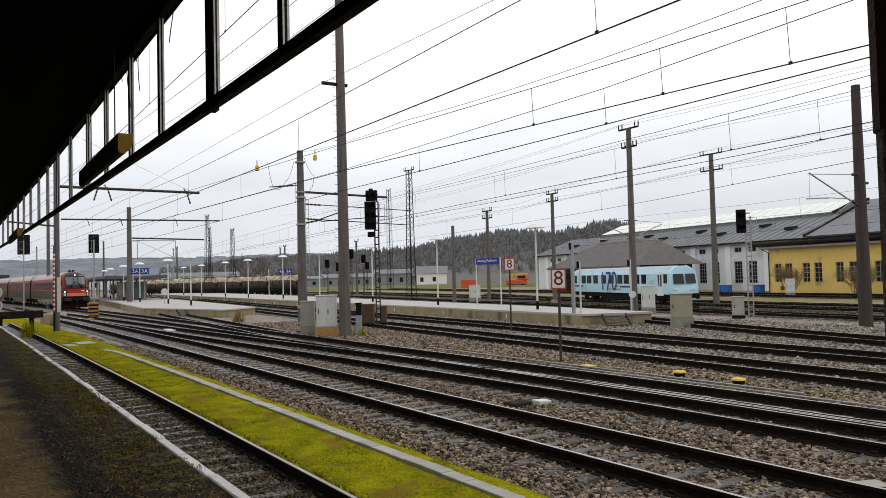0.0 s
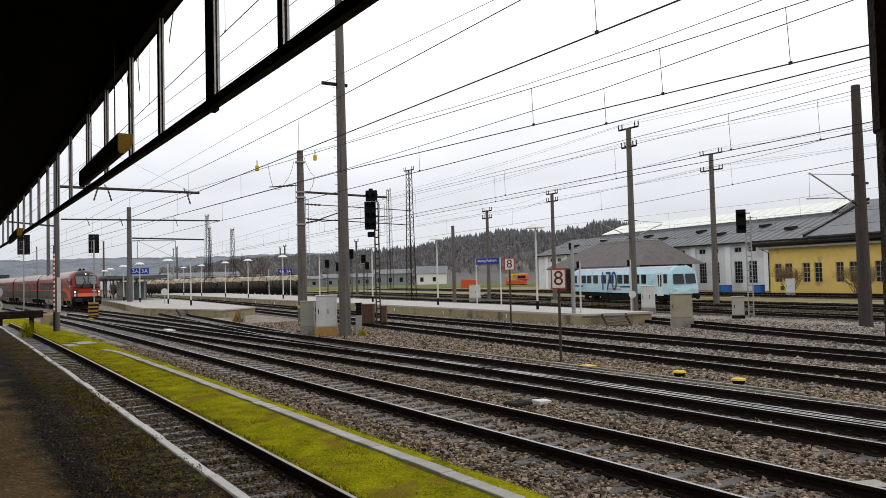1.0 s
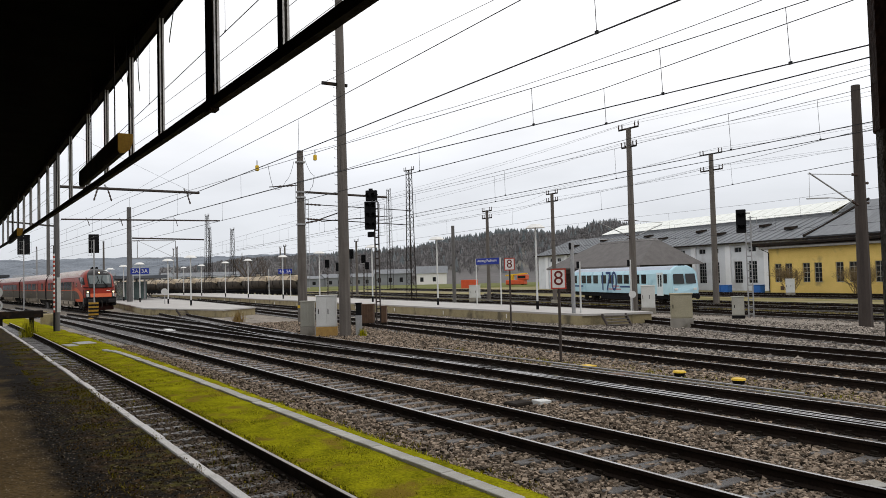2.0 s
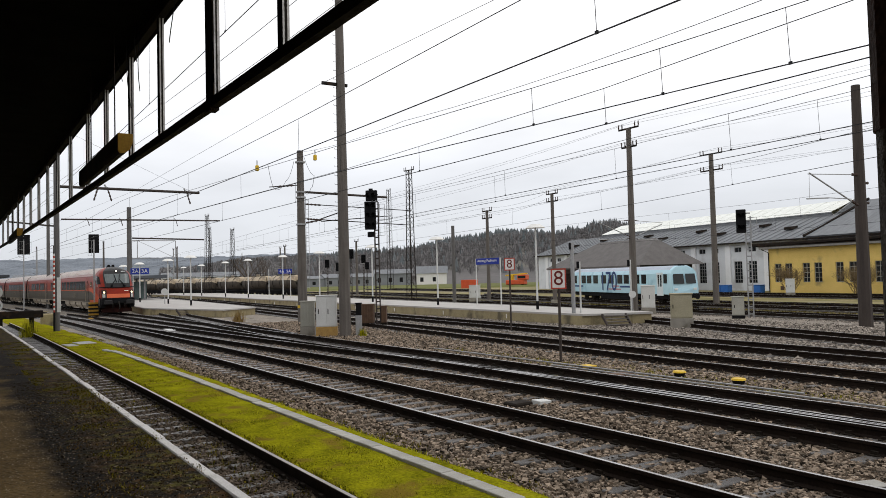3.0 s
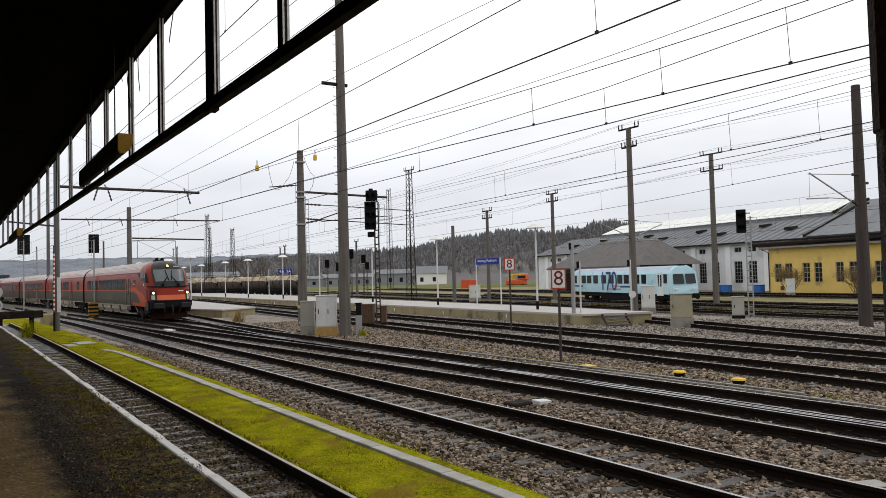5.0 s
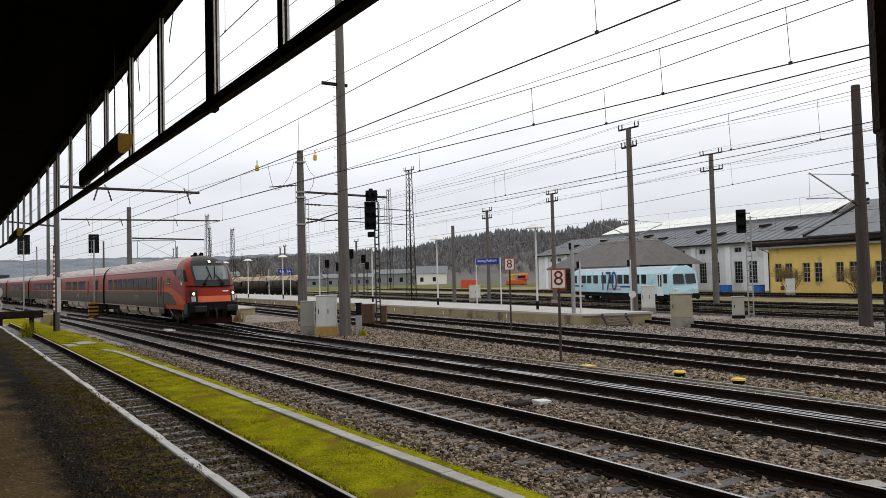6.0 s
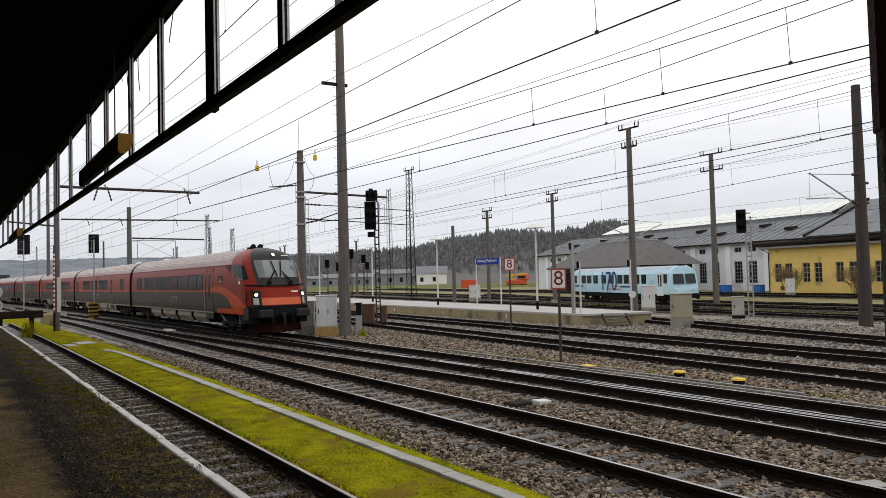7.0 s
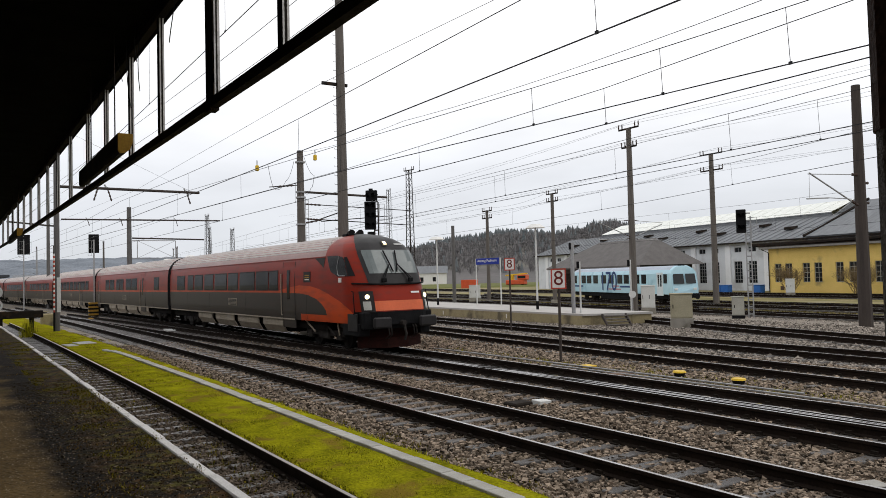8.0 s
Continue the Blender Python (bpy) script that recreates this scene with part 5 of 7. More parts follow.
        for x in (-1, 1):
            dm = Mesh()
            dm.tube([(x * 1.2, 4.6, 0.95), (x * 1.2, 3.7, 0.55)], 0.035, 6)
            dm.tube([(x * 1.2, 1.75, 0.95), (x * 1.2, 1.6, 0.5)], 0.03, 6)
            part("damper", dm, skirt_m, ob, "pale damper rod on the bogie")
        ap = Mesh()
        ap.box(-1.33, -0.55, 0.78, 1.33, 1.3, 1.36, c=0.04)
        ap.box(-1.38, -0.3, 0.55, -0.98, 1.0, 0.98, c=0.03)
        ap.box(0.98, -0.3, 0.55, 1.38, 1.0, 0.98, c=0.03)
        part("buffer_beam", ap, BLACK, ob, "black buffer beam housing")
        cp = Mesh()
        cp.tube([(0, -0.4, 0.98), (0, -0.95, 0.98)], 0.09, 8)
        cp.tube([(0, -0.9, 0.95), (0.02, -1.0, 0.6), (0, -0.92, 0.42)], 0.05, 6)
        part("coupling", cp, steel, ob, "screw coupling")
        for x in (-0.55, -0.45, 0.42, 0.52):
            ho = Mesh()
            ho.tube([(x, -0.5, 1.02), (x + 0.03, -0.75, 0.85), (x + 0.05, -0.78, 0.6), (x, -0.6, 0.45)], 0.025, 6)
            part("brake_hose", ho, steel, ob)
        pl = Mesh()
        pl.add([(-1.25, 0.1, 0.14), (-0.4, -0.5, 0.14), (0.4, -0.5, 0.14), (1.25, 0.1, 0.14), (-1.25, 0.15, 0.48), (-0.4, -0.43, 0.48), (0.4, -0.43, 0.48), (1.25, 0.15, 0.48)],
               [(0, 1, 5, 4), (1, 2, 6, 5), (2, 3, 7, 6)])
        pl.box(-1.2, 0.16, 0.2, 1.2, 0.26, 0.8)
        part("rail_guard", pl, mat("red_grime_guard", (0.03, 0.008, 0.006), (0.012, 0.006, 0.005), 0.9, scale=3, fine=20, spec=0.08), ob, "dull red rail guard")
        hn = Mesh()
        for x in (-0.16, 0.2):
            hn.tube([(x, 2.9, 4.2), (x, 2.55, 4.2)], 0.05, 8, 0, 0.14)
        hn.box(-0.3, 2.75, 4.06, 0.34, 3.1, 4.18, c=0.02)
        part("horn", hn, BLACK, ob, "black roof horns")
        for x in (-1.42, 1.36):
            stp = Mesh()
            stp.box(x, -0.2, 0.72, x + 0.06, 0.5, 1.3, c=0.01)
            part("step_plate", stp, dark, ob)
    return cars


# ---- overhead lines ----
def build_wires():
    def catenary(label, fn, zc, messenger, y0, y1, droppers, every, rc=0.013, rm=0.009):
        """Contact wire at zc, messenger at the heights given by (y, z) stations, droppers at given places and then evenly on."""
        ob = thing("overhead_line", label, "overhead line", group="overhead lines")
        pts = [y0 + (y1 - y0) * k / 60 for k in range(61)]
        c = Mesh()
        c.tube([(fn(y), y, zc) for y in pts], rc, 4)
        part("contact_wire", c, WIRE, ob)
        c = Mesh()
        c.tube([(fn(y), y, lerp_table(messenger, y)) for y in pts], rm, 4)
        part("messenger_wire", c, WIRE, ob)
        spots = list(droppers)
        while spots[-1] + every < y1:
            spots.append(spots[-1] + every)
        for y in spots:
            c = Mesh()
            c.tube([(fn(y), y, zc), (fn(y) + 0.02, y + 0.06, lerp_table(messenger, y))], rm * 0.62, 4)
            c.box(fn(y) - rc, y - 0.03, zc - rc, fn(y) + rc, y + 0.03, zc + 3 * rc)
            part("dropper", c, WIRE, ob)

    def turnout_wire(y):
        return 12.593 - 0.1101 * y if y < 22 else 10.17 - 0.0624 * (y - 22)
    catenary("contact line over the near main track", main_track, 6.0, [(-8, 7.3), (9.9, 7.06), (16.5, 6.96), (19.8, 6.91), (30, 6.86), (45, 7.1), (60, 6.9), (90, 7.1), (110, 6.9)], -8, 110, [8.13, 19.66], 11.5)
    catenary("contact line over the train's track", train_track, 5.91, [(-8, 7.3), (7, 6.94), (12.8, 6.75), (26, 6.7), (50, 7.0), (75, 6.7), (100, 7.0), (200, 6.8)], -8, 200, [4.5, 12.76, 21.14], 10.5)
    catenary("contact line over the turnout track", turnout_wire, 5.9, [(-8, 7.2), (7.2, 6.88), (10, 6.8), (13.5, 6.76), (21.5, 6.73), (45, 7.0), (78, 6.8)], -8, 78, [7.56, 10.07, 13.55], 8.5)
    catenary("contact line over the platform track", platform_track_3, 5.7, [(-10, 7.1), (9, 6.75), (13, 6.69), (30, 6.75), (50, 7.0), (100, 6.8), (180, 7.0)], -10, 180, [4.0, 13.14], 11.5)
    catenary("contact line over the second platform track", platform_track_4, 6.28, [(-10, 7.9), (11, 7.5), (22, 7.5), (45, 7.75), (90, 7.4), (180, 7.6)], -10, 180, [13.1, 22.3, 31.7], 9.5)
    catenary("contact line over the yard track", yard_5, 6.2, [(-10, 7.6), (20, 7.15), (50, 7.4), (150, 7.2)], -10, 150, [9.0, 21.4], 11.5)
    catenary("contact line over the yard track", yard_6, 5.6, [(-10, 7.1), (30, 6.7), (60, 7.0), (180, 6.8)], -10, 180, [4.0, 16], 11.5)
    catenary("contact line over the yard track", yard_7, 5.5, [(-10, 7.0), (30, 6.6), (60, 6.9), (180, 6.7)], -10, 180, [14.0], 11.5)
    catenary("contact line over the disused siding", lambda y: siding(y) + 0.02, 5.88, [(-6, 7.4), (10, 7.2), (20, 7.1), (46, 7.3)], -6, 46, [10.2, 15.0], 12.0, 0.006, 0.005)

    def single(label, pts, r=0.008, sag=0.5):
        c = Mesh()
        out = []
        for a, b in zip(pts, pts[1:]):
            a, b = Vector(a), Vector(b)
            for k in range(10):
                u = k / 10
                q = a.lerp(b, u)
                q.z -= sag * 4 * u * (1 - u)
                out.append(q)
        out.append(Vector(pts[-1]))
        c.tube(out, r, 4)
        solo("feeder_wire", c, WIRE, label, "wire", group="feeder wires")
    single("long feeder wire on the tall mast's crossarm", [(17.6, -10, 12.0), (15.26, 20.5, 11.8), (14.35, 33.1, 11.72), (14.55, 80, 11.8), (9, 150, 11.5)], 0.010, 0.0)
    single("thin feeder wire above the siding", [(3.72, -6, 5.95), (3.44, 10, 5.9), (3.17, 16.9, 5.9), (2.1, 49.7, 6.3)], 0.004, 0.02)
    single("thin feeder wire above the siding", [(3.95, -6, 5.9), (3.93, 10, 5.9), (3.74, 16.4, 5.9), (2.9, 49.7, 6.4)], 0.004, 0.02)
    for dx in (-1.0, 1.0):
        for x0, y0, z, z2 in ((42.56, 40.76, 13.7, 12.3), (58.1, 45.6, 13.5, 12.0)):
            single("thin power line on the concrete masts", [(x0 - 7 + dx, y0 - 62, z), (x0 + dx * 0.3, y0 + dx, z), (x0 + 1 + dx, y0 + 75, z - 1)], 0.009, 0.9)
            single("thin power line on the concrete masts", [(x0 - 7 + dx, y0 - 62, z2), (x0 + dx * 0.3, y0 + dx * 0.7, z2), (x0 + 1 + dx, y0 + 75, z2 - 1)], 0.009, 0.9)
    single("thin power line on distant masts", [(46, -20, 12.4), (53.1, 62.1, 11.4), (50.5, 70.4, 10.2), (46, 150, 9.5)], 0.010, 0.5)
    single("thin power line on distant masts", [(48, -20, 11.4), (53.1, 62.9, 10.6), (50.5, 71.2, 9.4), (47, 150, 8.9)], 0.010, 0.5)
    # cross-span wires and tensioning gear at the mast with the yellow band
    single("slanting steady wire between masts", [(18.6, 46.6, 10.8), (17.0, 30, 9.6), (14.6, 8, 8.3)], 0.009, 0.2)
    single("slanting steady wire from the long arm", [(4.7, 49.7, 11.9), (12.4, 49.7, 8.35)], 0.008, 0.0)
    for x, y, z in ((15.95, 47.2, 9.7), (19.5, 46.2, 10.45)):
        b = thing("line_weight", "small yellow tension weight hanging on a wire", "weight", (x, y, z), group="line weights")
        c = Mesh()
        c.box(-0.1, -0.1, -0.18, 0.1, 0.1, 0.18, c=0.03)
        part("weight_block", c, YELLOW, b)
        c = Mesh()
        c.tube([(0, 0, 0.15), (0, 0, 0.5)], 0.03, 6)
        part("shackle", c, BLACK, b)
    for pts in ([(16.6, 47, 9.9), (17.0, 47, 8.4), (17.7, 46.8, 8.9), (18.2, 46.6, 10.2)], [(18.9, 46.6, 10.5), (19.5, 46.4, 9.3), (19.3, 46.5, 8.5), (18.9, 46.6, 8.2)]):
        single("hanging cable loop at the mast head", pts, 0.014, 0.25)

    # long steel arms reaching across the tracks
    def long_arm(label, a, b, r, drops):
        ob = thing("cross_arm", label, "catenary arm", a, group="long catenary arms")
        d = Vector(b) - Vector(a)
        c = Mesh()
        c.tube([(0, 0, 0), d], r, 8)
        part("boom", c, POLE_RUST, ob)
        for u, s in drops:
            q = d * u
            insulator(((q.x, q.y, q.z + 0.1), (q.x + s * 0.25, q.y, q.z - 0.75)), ob, 0.06)
            c = Mesh()
            c.tube([(q.x - 0.15, q.y, q.z + 0.25), (q.x + 0.05, q.y, q.z - 0.1)], 0.05, 6)
            part("clamp", c, GALV, ob)
    long_arm("long grey steel arm reaching over the main tracks", (4.75, 49.7, 8.35), (12.95, 49.7, 8.27), 0.085, ((0.33, 1), (0.9, 1), (0.27, -1)))
    long_arm("long grey steel arm over the platform tracks", (10.0, 100.5, 10.45), (28.8, 100.5, 10.6), 0.1, ((0.15, 1), (0.35, 1), (0.7, 1)))
    long_arm("grey steel arm with an open frame", (17.9, 100.5, 8.25), (26.7, 100.5, 8.1), 0.1, ())
    fr = thing("arm_frame", "open steel frame with crossed wires under the arm", "catenary frame", (17.9, 100.5, 5.75))
    for a, b in (((0.6, 0, 0), (0.6, 0, 2.2)), ((5.2, 0, 0), (5.2, 0, 2.2)), ((0, 0, 2.2), (5.2, 0, 2.2)), ((0, 0, 0), (5.2, 0, 0)), ((0.6, 0, 0), (5.2, 0, 2.2)), ((0.6, 0, 2.2), (5.2, 0, 0))):
        c = Mesh()
        c.tube([a, b], 0.05 if a[0] == b[0] or a[2] == b[2] else 0.025, 5)
        part("strut", c, GALV, fr)
    long_arm("short steel arm on the siding mast", (4.7, 49.7, 6.0), (2.2, 50.5, 6.3), 0.05, ())
    # cantilever of the dark mast
    ob = thing("cantilever", "galvanised cantilever with insulators on the dark mast", "cantilever", (33.75, 18.75, 0))
    for a, b, r in (((-0.5, 0, 5.35), (-3.6, 0, 6.45), 0.035), ((-0.3, 0, 6.55), (-3.7, 0, 6.4), 0.018), ((-2.2, 0, 5.45), (-3.85, 0, 5.35), 0.028), ((-2.2, 0, 5.45), (-0.5, 0, 5.45), 0.02), ((-3.6, 0, 6.45), (-3.65, 0, 5.4), 0.008)):
        c = Mesh()
        c.tube([a, b], r, 6)
        part("tube", c, GALV, ob)
    insulator(((0, 0, 5.2), (-0.5, 0, 5.37)), ob, 0.07)
    insulator(((0.05, 0, 6.55), (-0.4, 0, 6.55)), ob, 0.07)
    insulator(((0.4, 0, 6.2), (0.9, 0, 6.22)), ob, 0.07)
    insulator(((0.4, 0, 5.3), (0.9, 0, 5.32)), ob, 0.07)


# ---- lamps, signs, cabinets ----
def text_mesh(body, size, material, name="lettering", depth=0.004):
    cu = bpy.data.curves.new(name, "FONT")
    cu.body, cu.size, cu.extrude, cu.align_x, cu.align_y = body, size, depth, "CENTER", "CENTER"
    tmp = bpy.data.objects.new("tmp", cu)
    scene.collection.objects.link(tmp)
    me = bpy.data.meshes.new_from_object(tmp)
    bpy.data.objects.remove(tmp)
    me.name = name
    me.materials.clear()
    me.materials.append(material)
    return me


FACE = pose(0, 0, 0, 90, 0, 0)


def build_street_furniture():
    def lamp(x, y, z0=0.4, h=5.0, w=0.6):
        ob = thing("platform_lamp", "white platform lamp with a flat umbrella shade on a slim pole", "lamp", (x, y, z0), group="platform lamps")
        c = Mesh()
        c.tube([(0, 0, 0.5), (0, 0, h - 0.1)], 0.065, 8, 0, 0.05)
        part("pole", c, CABINET_W, ob)
        c = Mesh()
        c.tube([(0, 0, 0), (0, 0, 0.5)], 0.085, 8)
        part("pole_base", c, BLACK, ob, "black pole base")
        c = Mesh()
        n = 12
        for r, z in ((w, h - 0.16), (w * 0.93, h - 0.12), (w * 0.52, h + 0.06), (0.0, h + 0.09)):
            for k in range(n):
                t = 2 * math.pi * k / n
                c.v.append((r * math.cos(t), r * math.sin(t), z))
        for i in range(3):
            for k in range(n):
                c.f.append((i * n + k, i * n + (k + 1) % n, i * n + n + (k + 1) % n, i * n + n + k))
                c.m.append(0)
        c.f.append(tuple(range(n))[::-1])
        c.m.append(0)
        part("shade", c, WHITE, ob, "white umbrella shade")
    for x, y in ((28.9, 35.4), (29.9, 48.2), (31.0, 61), (31.6, 74.3), (31.7, 85.3), (31.8, 98.4), (32.2, 110), (33, 126), (34, 142)):
        lamp(x, y)
    for x, y in ((18.1, 72.9), (18.15, 82.4), (17.8, 95.4), (17.9, 106.6), (19.0, 124.3), (20.5, 140)):
        lamp(x, y, 0.4, 4.6)

    def board(name, label, cat, x, y, z0, w, h, zc, texts, post_x, turn, back, post_m, posts_z=0.0, rim=None, th=0.05):
        ob = thing(name, label, cat, (x, y, z0), turn)
        for px in post_x:
            c = Mesh()
            c.tube([(px, 0.06, posts_z), (px, 0.06, zc - z0 + h / 2)], 0.045, 8)
            part("post", c, post_m, ob)
        c = Mesh()
        c.box(-w / 2, -th / 2, zc - z0 - h / 2, w / 2, th / 2, zc - z0 + h / 2, c=0.01)
        p = part("panel", c, back, ob)
        if rim:
            c = Mesh()
            t = w * 0.09
            for a in ((-w / 2, -h / 2, w / 2, -h / 2 + t), (-w / 2, h / 2 - t, w / 2, h / 2), (-w / 2, -h / 2 + t, -w / 2 + t, h / 2 - t), (w / 2 - t, -h / 2 + t, w / 2, h / 2 - t)):
                c.box(a[0], -th / 2 - 0.006, zc - z0 + a[1], a[2], -th / 2 + 0.01, zc - z0 + a[3])
            part("rim", c, rim, p)
        for body, size, dx, dz, m in texts:
            part("lettering", text_mesh(body, size, m), None, p, m=pose(dx, -th / 2 - 0.006, zc - z0 + dz, 90, 0, 0))
        return ob
    red_dark = mat("dark_red_digit", (0.16, 0.02, 0.015), None, 0.5, bump=0)
    board("speed_sign", "red-rimmed white sign with an 8 on a rusty post", "sign", 15.31, 17.72, -0.2, 0.46, 0.62, 2.33, [("8", 0.62, 0, 0.0, red_dark)], (0,), -42, WHITE, POLE_RUST, rim=RED_SIGN)
    board("speed_sign", "smaller red-rimmed white sign with an 8 farther off", "sign", 22.08, 29.06, -0.2, 0.5, 0.6, 3.0, [("8", 0.56, 0, 0.0, red_dark)], (0,), -38, WHITE, POLE_RUST, rim=RED_SIGN)
    board("station_sign", "blue station name board on two white posts", "sign", 31.05, 43.4, 0.4, 2.3, 0.44, 3.48, [("Attnang-Puchheim", 0.265, 0, 0.04, WHITE)], (-1.22, 1.22), -82, BLUE_SIGN, CABINET_W)
    board("track_sign", "blue platform number board reading 2A 3A", "sign", 17.9, 95.9, 0.4, 2.05, 0.72, 4.05, [("2A", 0.62, -0.5, 0, WHITE), ("3A", 0.62, 0.52, 0, WHITE)], (-0.75,), -12, BLUE_SIGN, CABINET_W)
    board("track_sign", "blue platform number board reading 4A 5A", "sign", 32.4, 86.4, 0.4, 1.6, 0.56, 3.6, [("4A", 0.46, -0.4, 0, WHITE), ("5A", 0.46, 0.4, 0, WHITE)], (-1.9, 0.6), -22, BLUE_SIGN, CABINET_W)

    def cabinet(name, label, x, y, z0, w, d, h, turn, m, base_m, base_h=0.4, doors=2, ribs=0):
        ob = thing(name, label, "cabinet", (x, y, z0), turn)
        c = Mesh()
        c.box(-w / 2 - 0.02, -d / 2 - 0.02, 0, w / 2 + 0.02, d / 2 + 0.02, base_h, c=0.015)
        part("plinth", c, base_m, ob)
        c = Mesh()
        c.box(-w / 2, -d / 2, base_h, w / 2, d / 2, h, c=0.015)
        body = part("body", c, m, ob)
        c = Mesh()
        c.box(-w / 2 - 0.04, -d / 2 - 0.04, h, w / 2 + 0.04, d / 2 + 0.04, h + 0.05, c=0.012)
        part("lid", c, m, ob)
        for k in range(doors):
            c = Mesh()
            a = -w / 2 + 0.03 + k * (w - 0.04) / doors
            c.box(a, -d / 2 - 0.015, base_h + 0.04, a + (w - 0.04) / doors - 0.02, -d / 2 + 0.005, h - 0.04, c=0.006)
            dr = part("door", c, m, ob)
            c = Mesh()
            c.box(a + 0.06, -d / 2 - 0.035, base_h + (h - base_h) * 0.42, a + 0.10, -d / 2 - 0.01, base_h + (h - base_h) * 0.58)
            part("handle", c, BLACK, dr)
        for k in range(ribs):
            c = Mesh()
            a = -w / 2 + w * (k + 0.5) / ribs
            c.box(a - 0.02, -d / 2 - 0.04, base_h + 0.02, a + 0.02, -d / 2 - 0.01, h - 0.02)
            part("rib", c, m, ob)
        return ob
    cabinet("signal_cabinet", "grey ribbed steel cabinet on a concrete plinth beside the mast", 14.2, 34.9, -0.25, 0.66, 0.55, 1.68, -28, CABINET, CONCRETE, 0.5, 0, 5)
    cabinet("signal_cabinet", "pale steel cabinet on a rust-stained plinth beside the mast", 14.75, 33.9, -0.25, 0.95, 0.6, 1.95, -28, CABINET_W, TIMBER_Y, 0.5)
    cabinet("signal_cabinet", "beige concrete cabinet with a black latch by the yard", 28.74, 24.56, -0.25, 0.98, 0.8, 1.62, -48, mat("beige_cabinet", (0.33, 0.30, 0.21), (0.26, 0.235, 0.16), 0.7, scale=2, fine=20), CONCRETE, 0.5, 1)
    cabinet("signal_cabinet", "white steel cabinet behind the platform end", 41.5, 38.4, -0.5, 0.95, 0.7, 1.95, -48, CABINET_W, CONCRETE, 0.4)
    cabinet("signal_cabinet", "grey relay box at the yard signal's foot", 36.2, 27.0, -0.3, 0.62, 0.5, 1.25, -50, CABINET, BLACK, 0.25, 1)
    cabinet("signal_cabinet", "pale steel cabinet beyond the platform", 47.3, 68.6, -0.3, 1.2, 0.7, 1.75, -36, CABINET_W, CONCRETE, 0.4)
    cabinet("signal_cabinet", "pale steel cabinet in front of the yellow building", 83.6, 55.0, -0.75, 1.0, 0.7, 1.9, -58, CABINET_W, CONCRETE, 0.3)
    cabinet("relay_box", "rusty corrugated relay box at the signal's foot", 19.2, 38.4, -0.1, 0.68, 0.6, 1.12, -36, RUSTBOX, IRON, 0.12, 0, 5)
    cabinet("relay_box", "small rusty relay box beside the signal", 19.95, 37.9, -0.1, 0.28, 0.4, 1.0, -36, RUSTBOX, IRON, 0.12, 0, 2)
    cabinet("meter_box", "small black box with a white plate on pipes at the mast", 15.95, 32.9, -0.25, 0.26, 0.2, 1.55, -28, BLACK, GALV, 1.0, 0)
    # striped foot of the left signal, striped board at the siding mast
    sb = thing("hazard_post", "yellow and black striped post foot beside the track", "hazard post", (9.7, 72.6, -0.25))
    for k in range(8):
        c = Mesh()
        c.box(-0.38, -0.25, 0.16 * k, 0.38, 0.25, 0.16 * k + 0.155)
        part("stripe", c, OLDYELLOW if k % 2 else BLACK, sb)
    st = thing("striped_post", "slim red and white striped marker post at the mast", "marker post", (4.5, 49.2, -0.2))
    for k in range(26):
        c = Mesh()
        c.tube([(0, 0, 1.2 + 0.13 * k), (0, 0, 1.33 + 0.13 * k)], 0.055, 8)
        part("band", c, WHITE if k % 2 else RED_SIGN, st)
    c = Mesh()
    c.tube([(0, 0, 0), (0, 0, 1.2)], 0.055, 8)
    part("post", c, BLACK, st)
    c = Mesh()
    c.box(0.14, -0.1, 1.2, 0.34, -0.06, 3.2, c=0.01)
    part("pale_board", c, CABINET_W, st, "pale narrow board with holes")
    # round marker discs
    for x, y, z, top in ((18.0, 83.4, -0.1, 1.75), (31.2, 30.0, -0.1, 1.35)):
        ob = thing("disc_sign", "small round white marker disc on a thin post", "marker", (x, y, z), -30, group="disc signs")
        c = Mesh()
        c.tube([(0, 0.04, 0), (0, 0.04, top)], 0.04, 6)
        part("post", c, GALV, ob)
        c = Mesh()
        c.tube([(0, 0, top), (0, -0.03, top)], 0.36 if y > 50 else 0.2, 16)
        part("disc", c, CABINET_W, ob)
    for x, y, top, m, lab in ((31.22, 30.12, 3.35, CABINET_W, "thin white post with a small black signal"), (27.07, 30.2, 4.3, GALV, "grey steel post with a small lamp"), (27.48, 30.1, 3.3, CABINET_W, "thin white post with a small black signal")):
        ob = thing("small_signal", lab, "signal", (x, y, -0.2), -40, group="small signals")
        c = Mesh()
        c.tube([(0, 0, 0), (0, 0, top)], 0.05 if m is not GALV else 0.11, 8)
        part("post", c, m, ob)
        c = Mesh()
        c.box(-0.16, -0.1, top - 0.36, -0.02, 0.1, top, c=0.02)
        part("lamp_box", c, BLACK, ob)
    # far dwarf signals beyond the platform
    for x, y, top in ((37.5, 79, 5.9), (42, 96, 5.2), (45.5, 92, 5.7), (52, 104, 5.0), (40, 88, 4.6)):
        signal(x, y, top, 1.1, 0.6, "small black yard signal on a thin post", -30, ladder=False)

    # yellow capped pots, covers and timbers between the tracks
    for x, y in ((15.29, 13.2), (15.2, 11.4)):
        ob = thing("track_pot", "black pot with a yellow lid beside the point rods", "track pot", (x, y, -0.2), group="track pots")
        c = Mesh()
        c.tube([(0, 0, -0.06), (0, 0, 0.12)], 0.10, 12, 0, 0.15)
        part("pot", c, BLACK, ob)
        c = Mesh()
        c.tube([(0, 0, 0.12), (0, 0, 0.16)], 0.17, 14, 0, 0.15)
        part("lid", c, YELLOW, ob, "bright yellow lid")
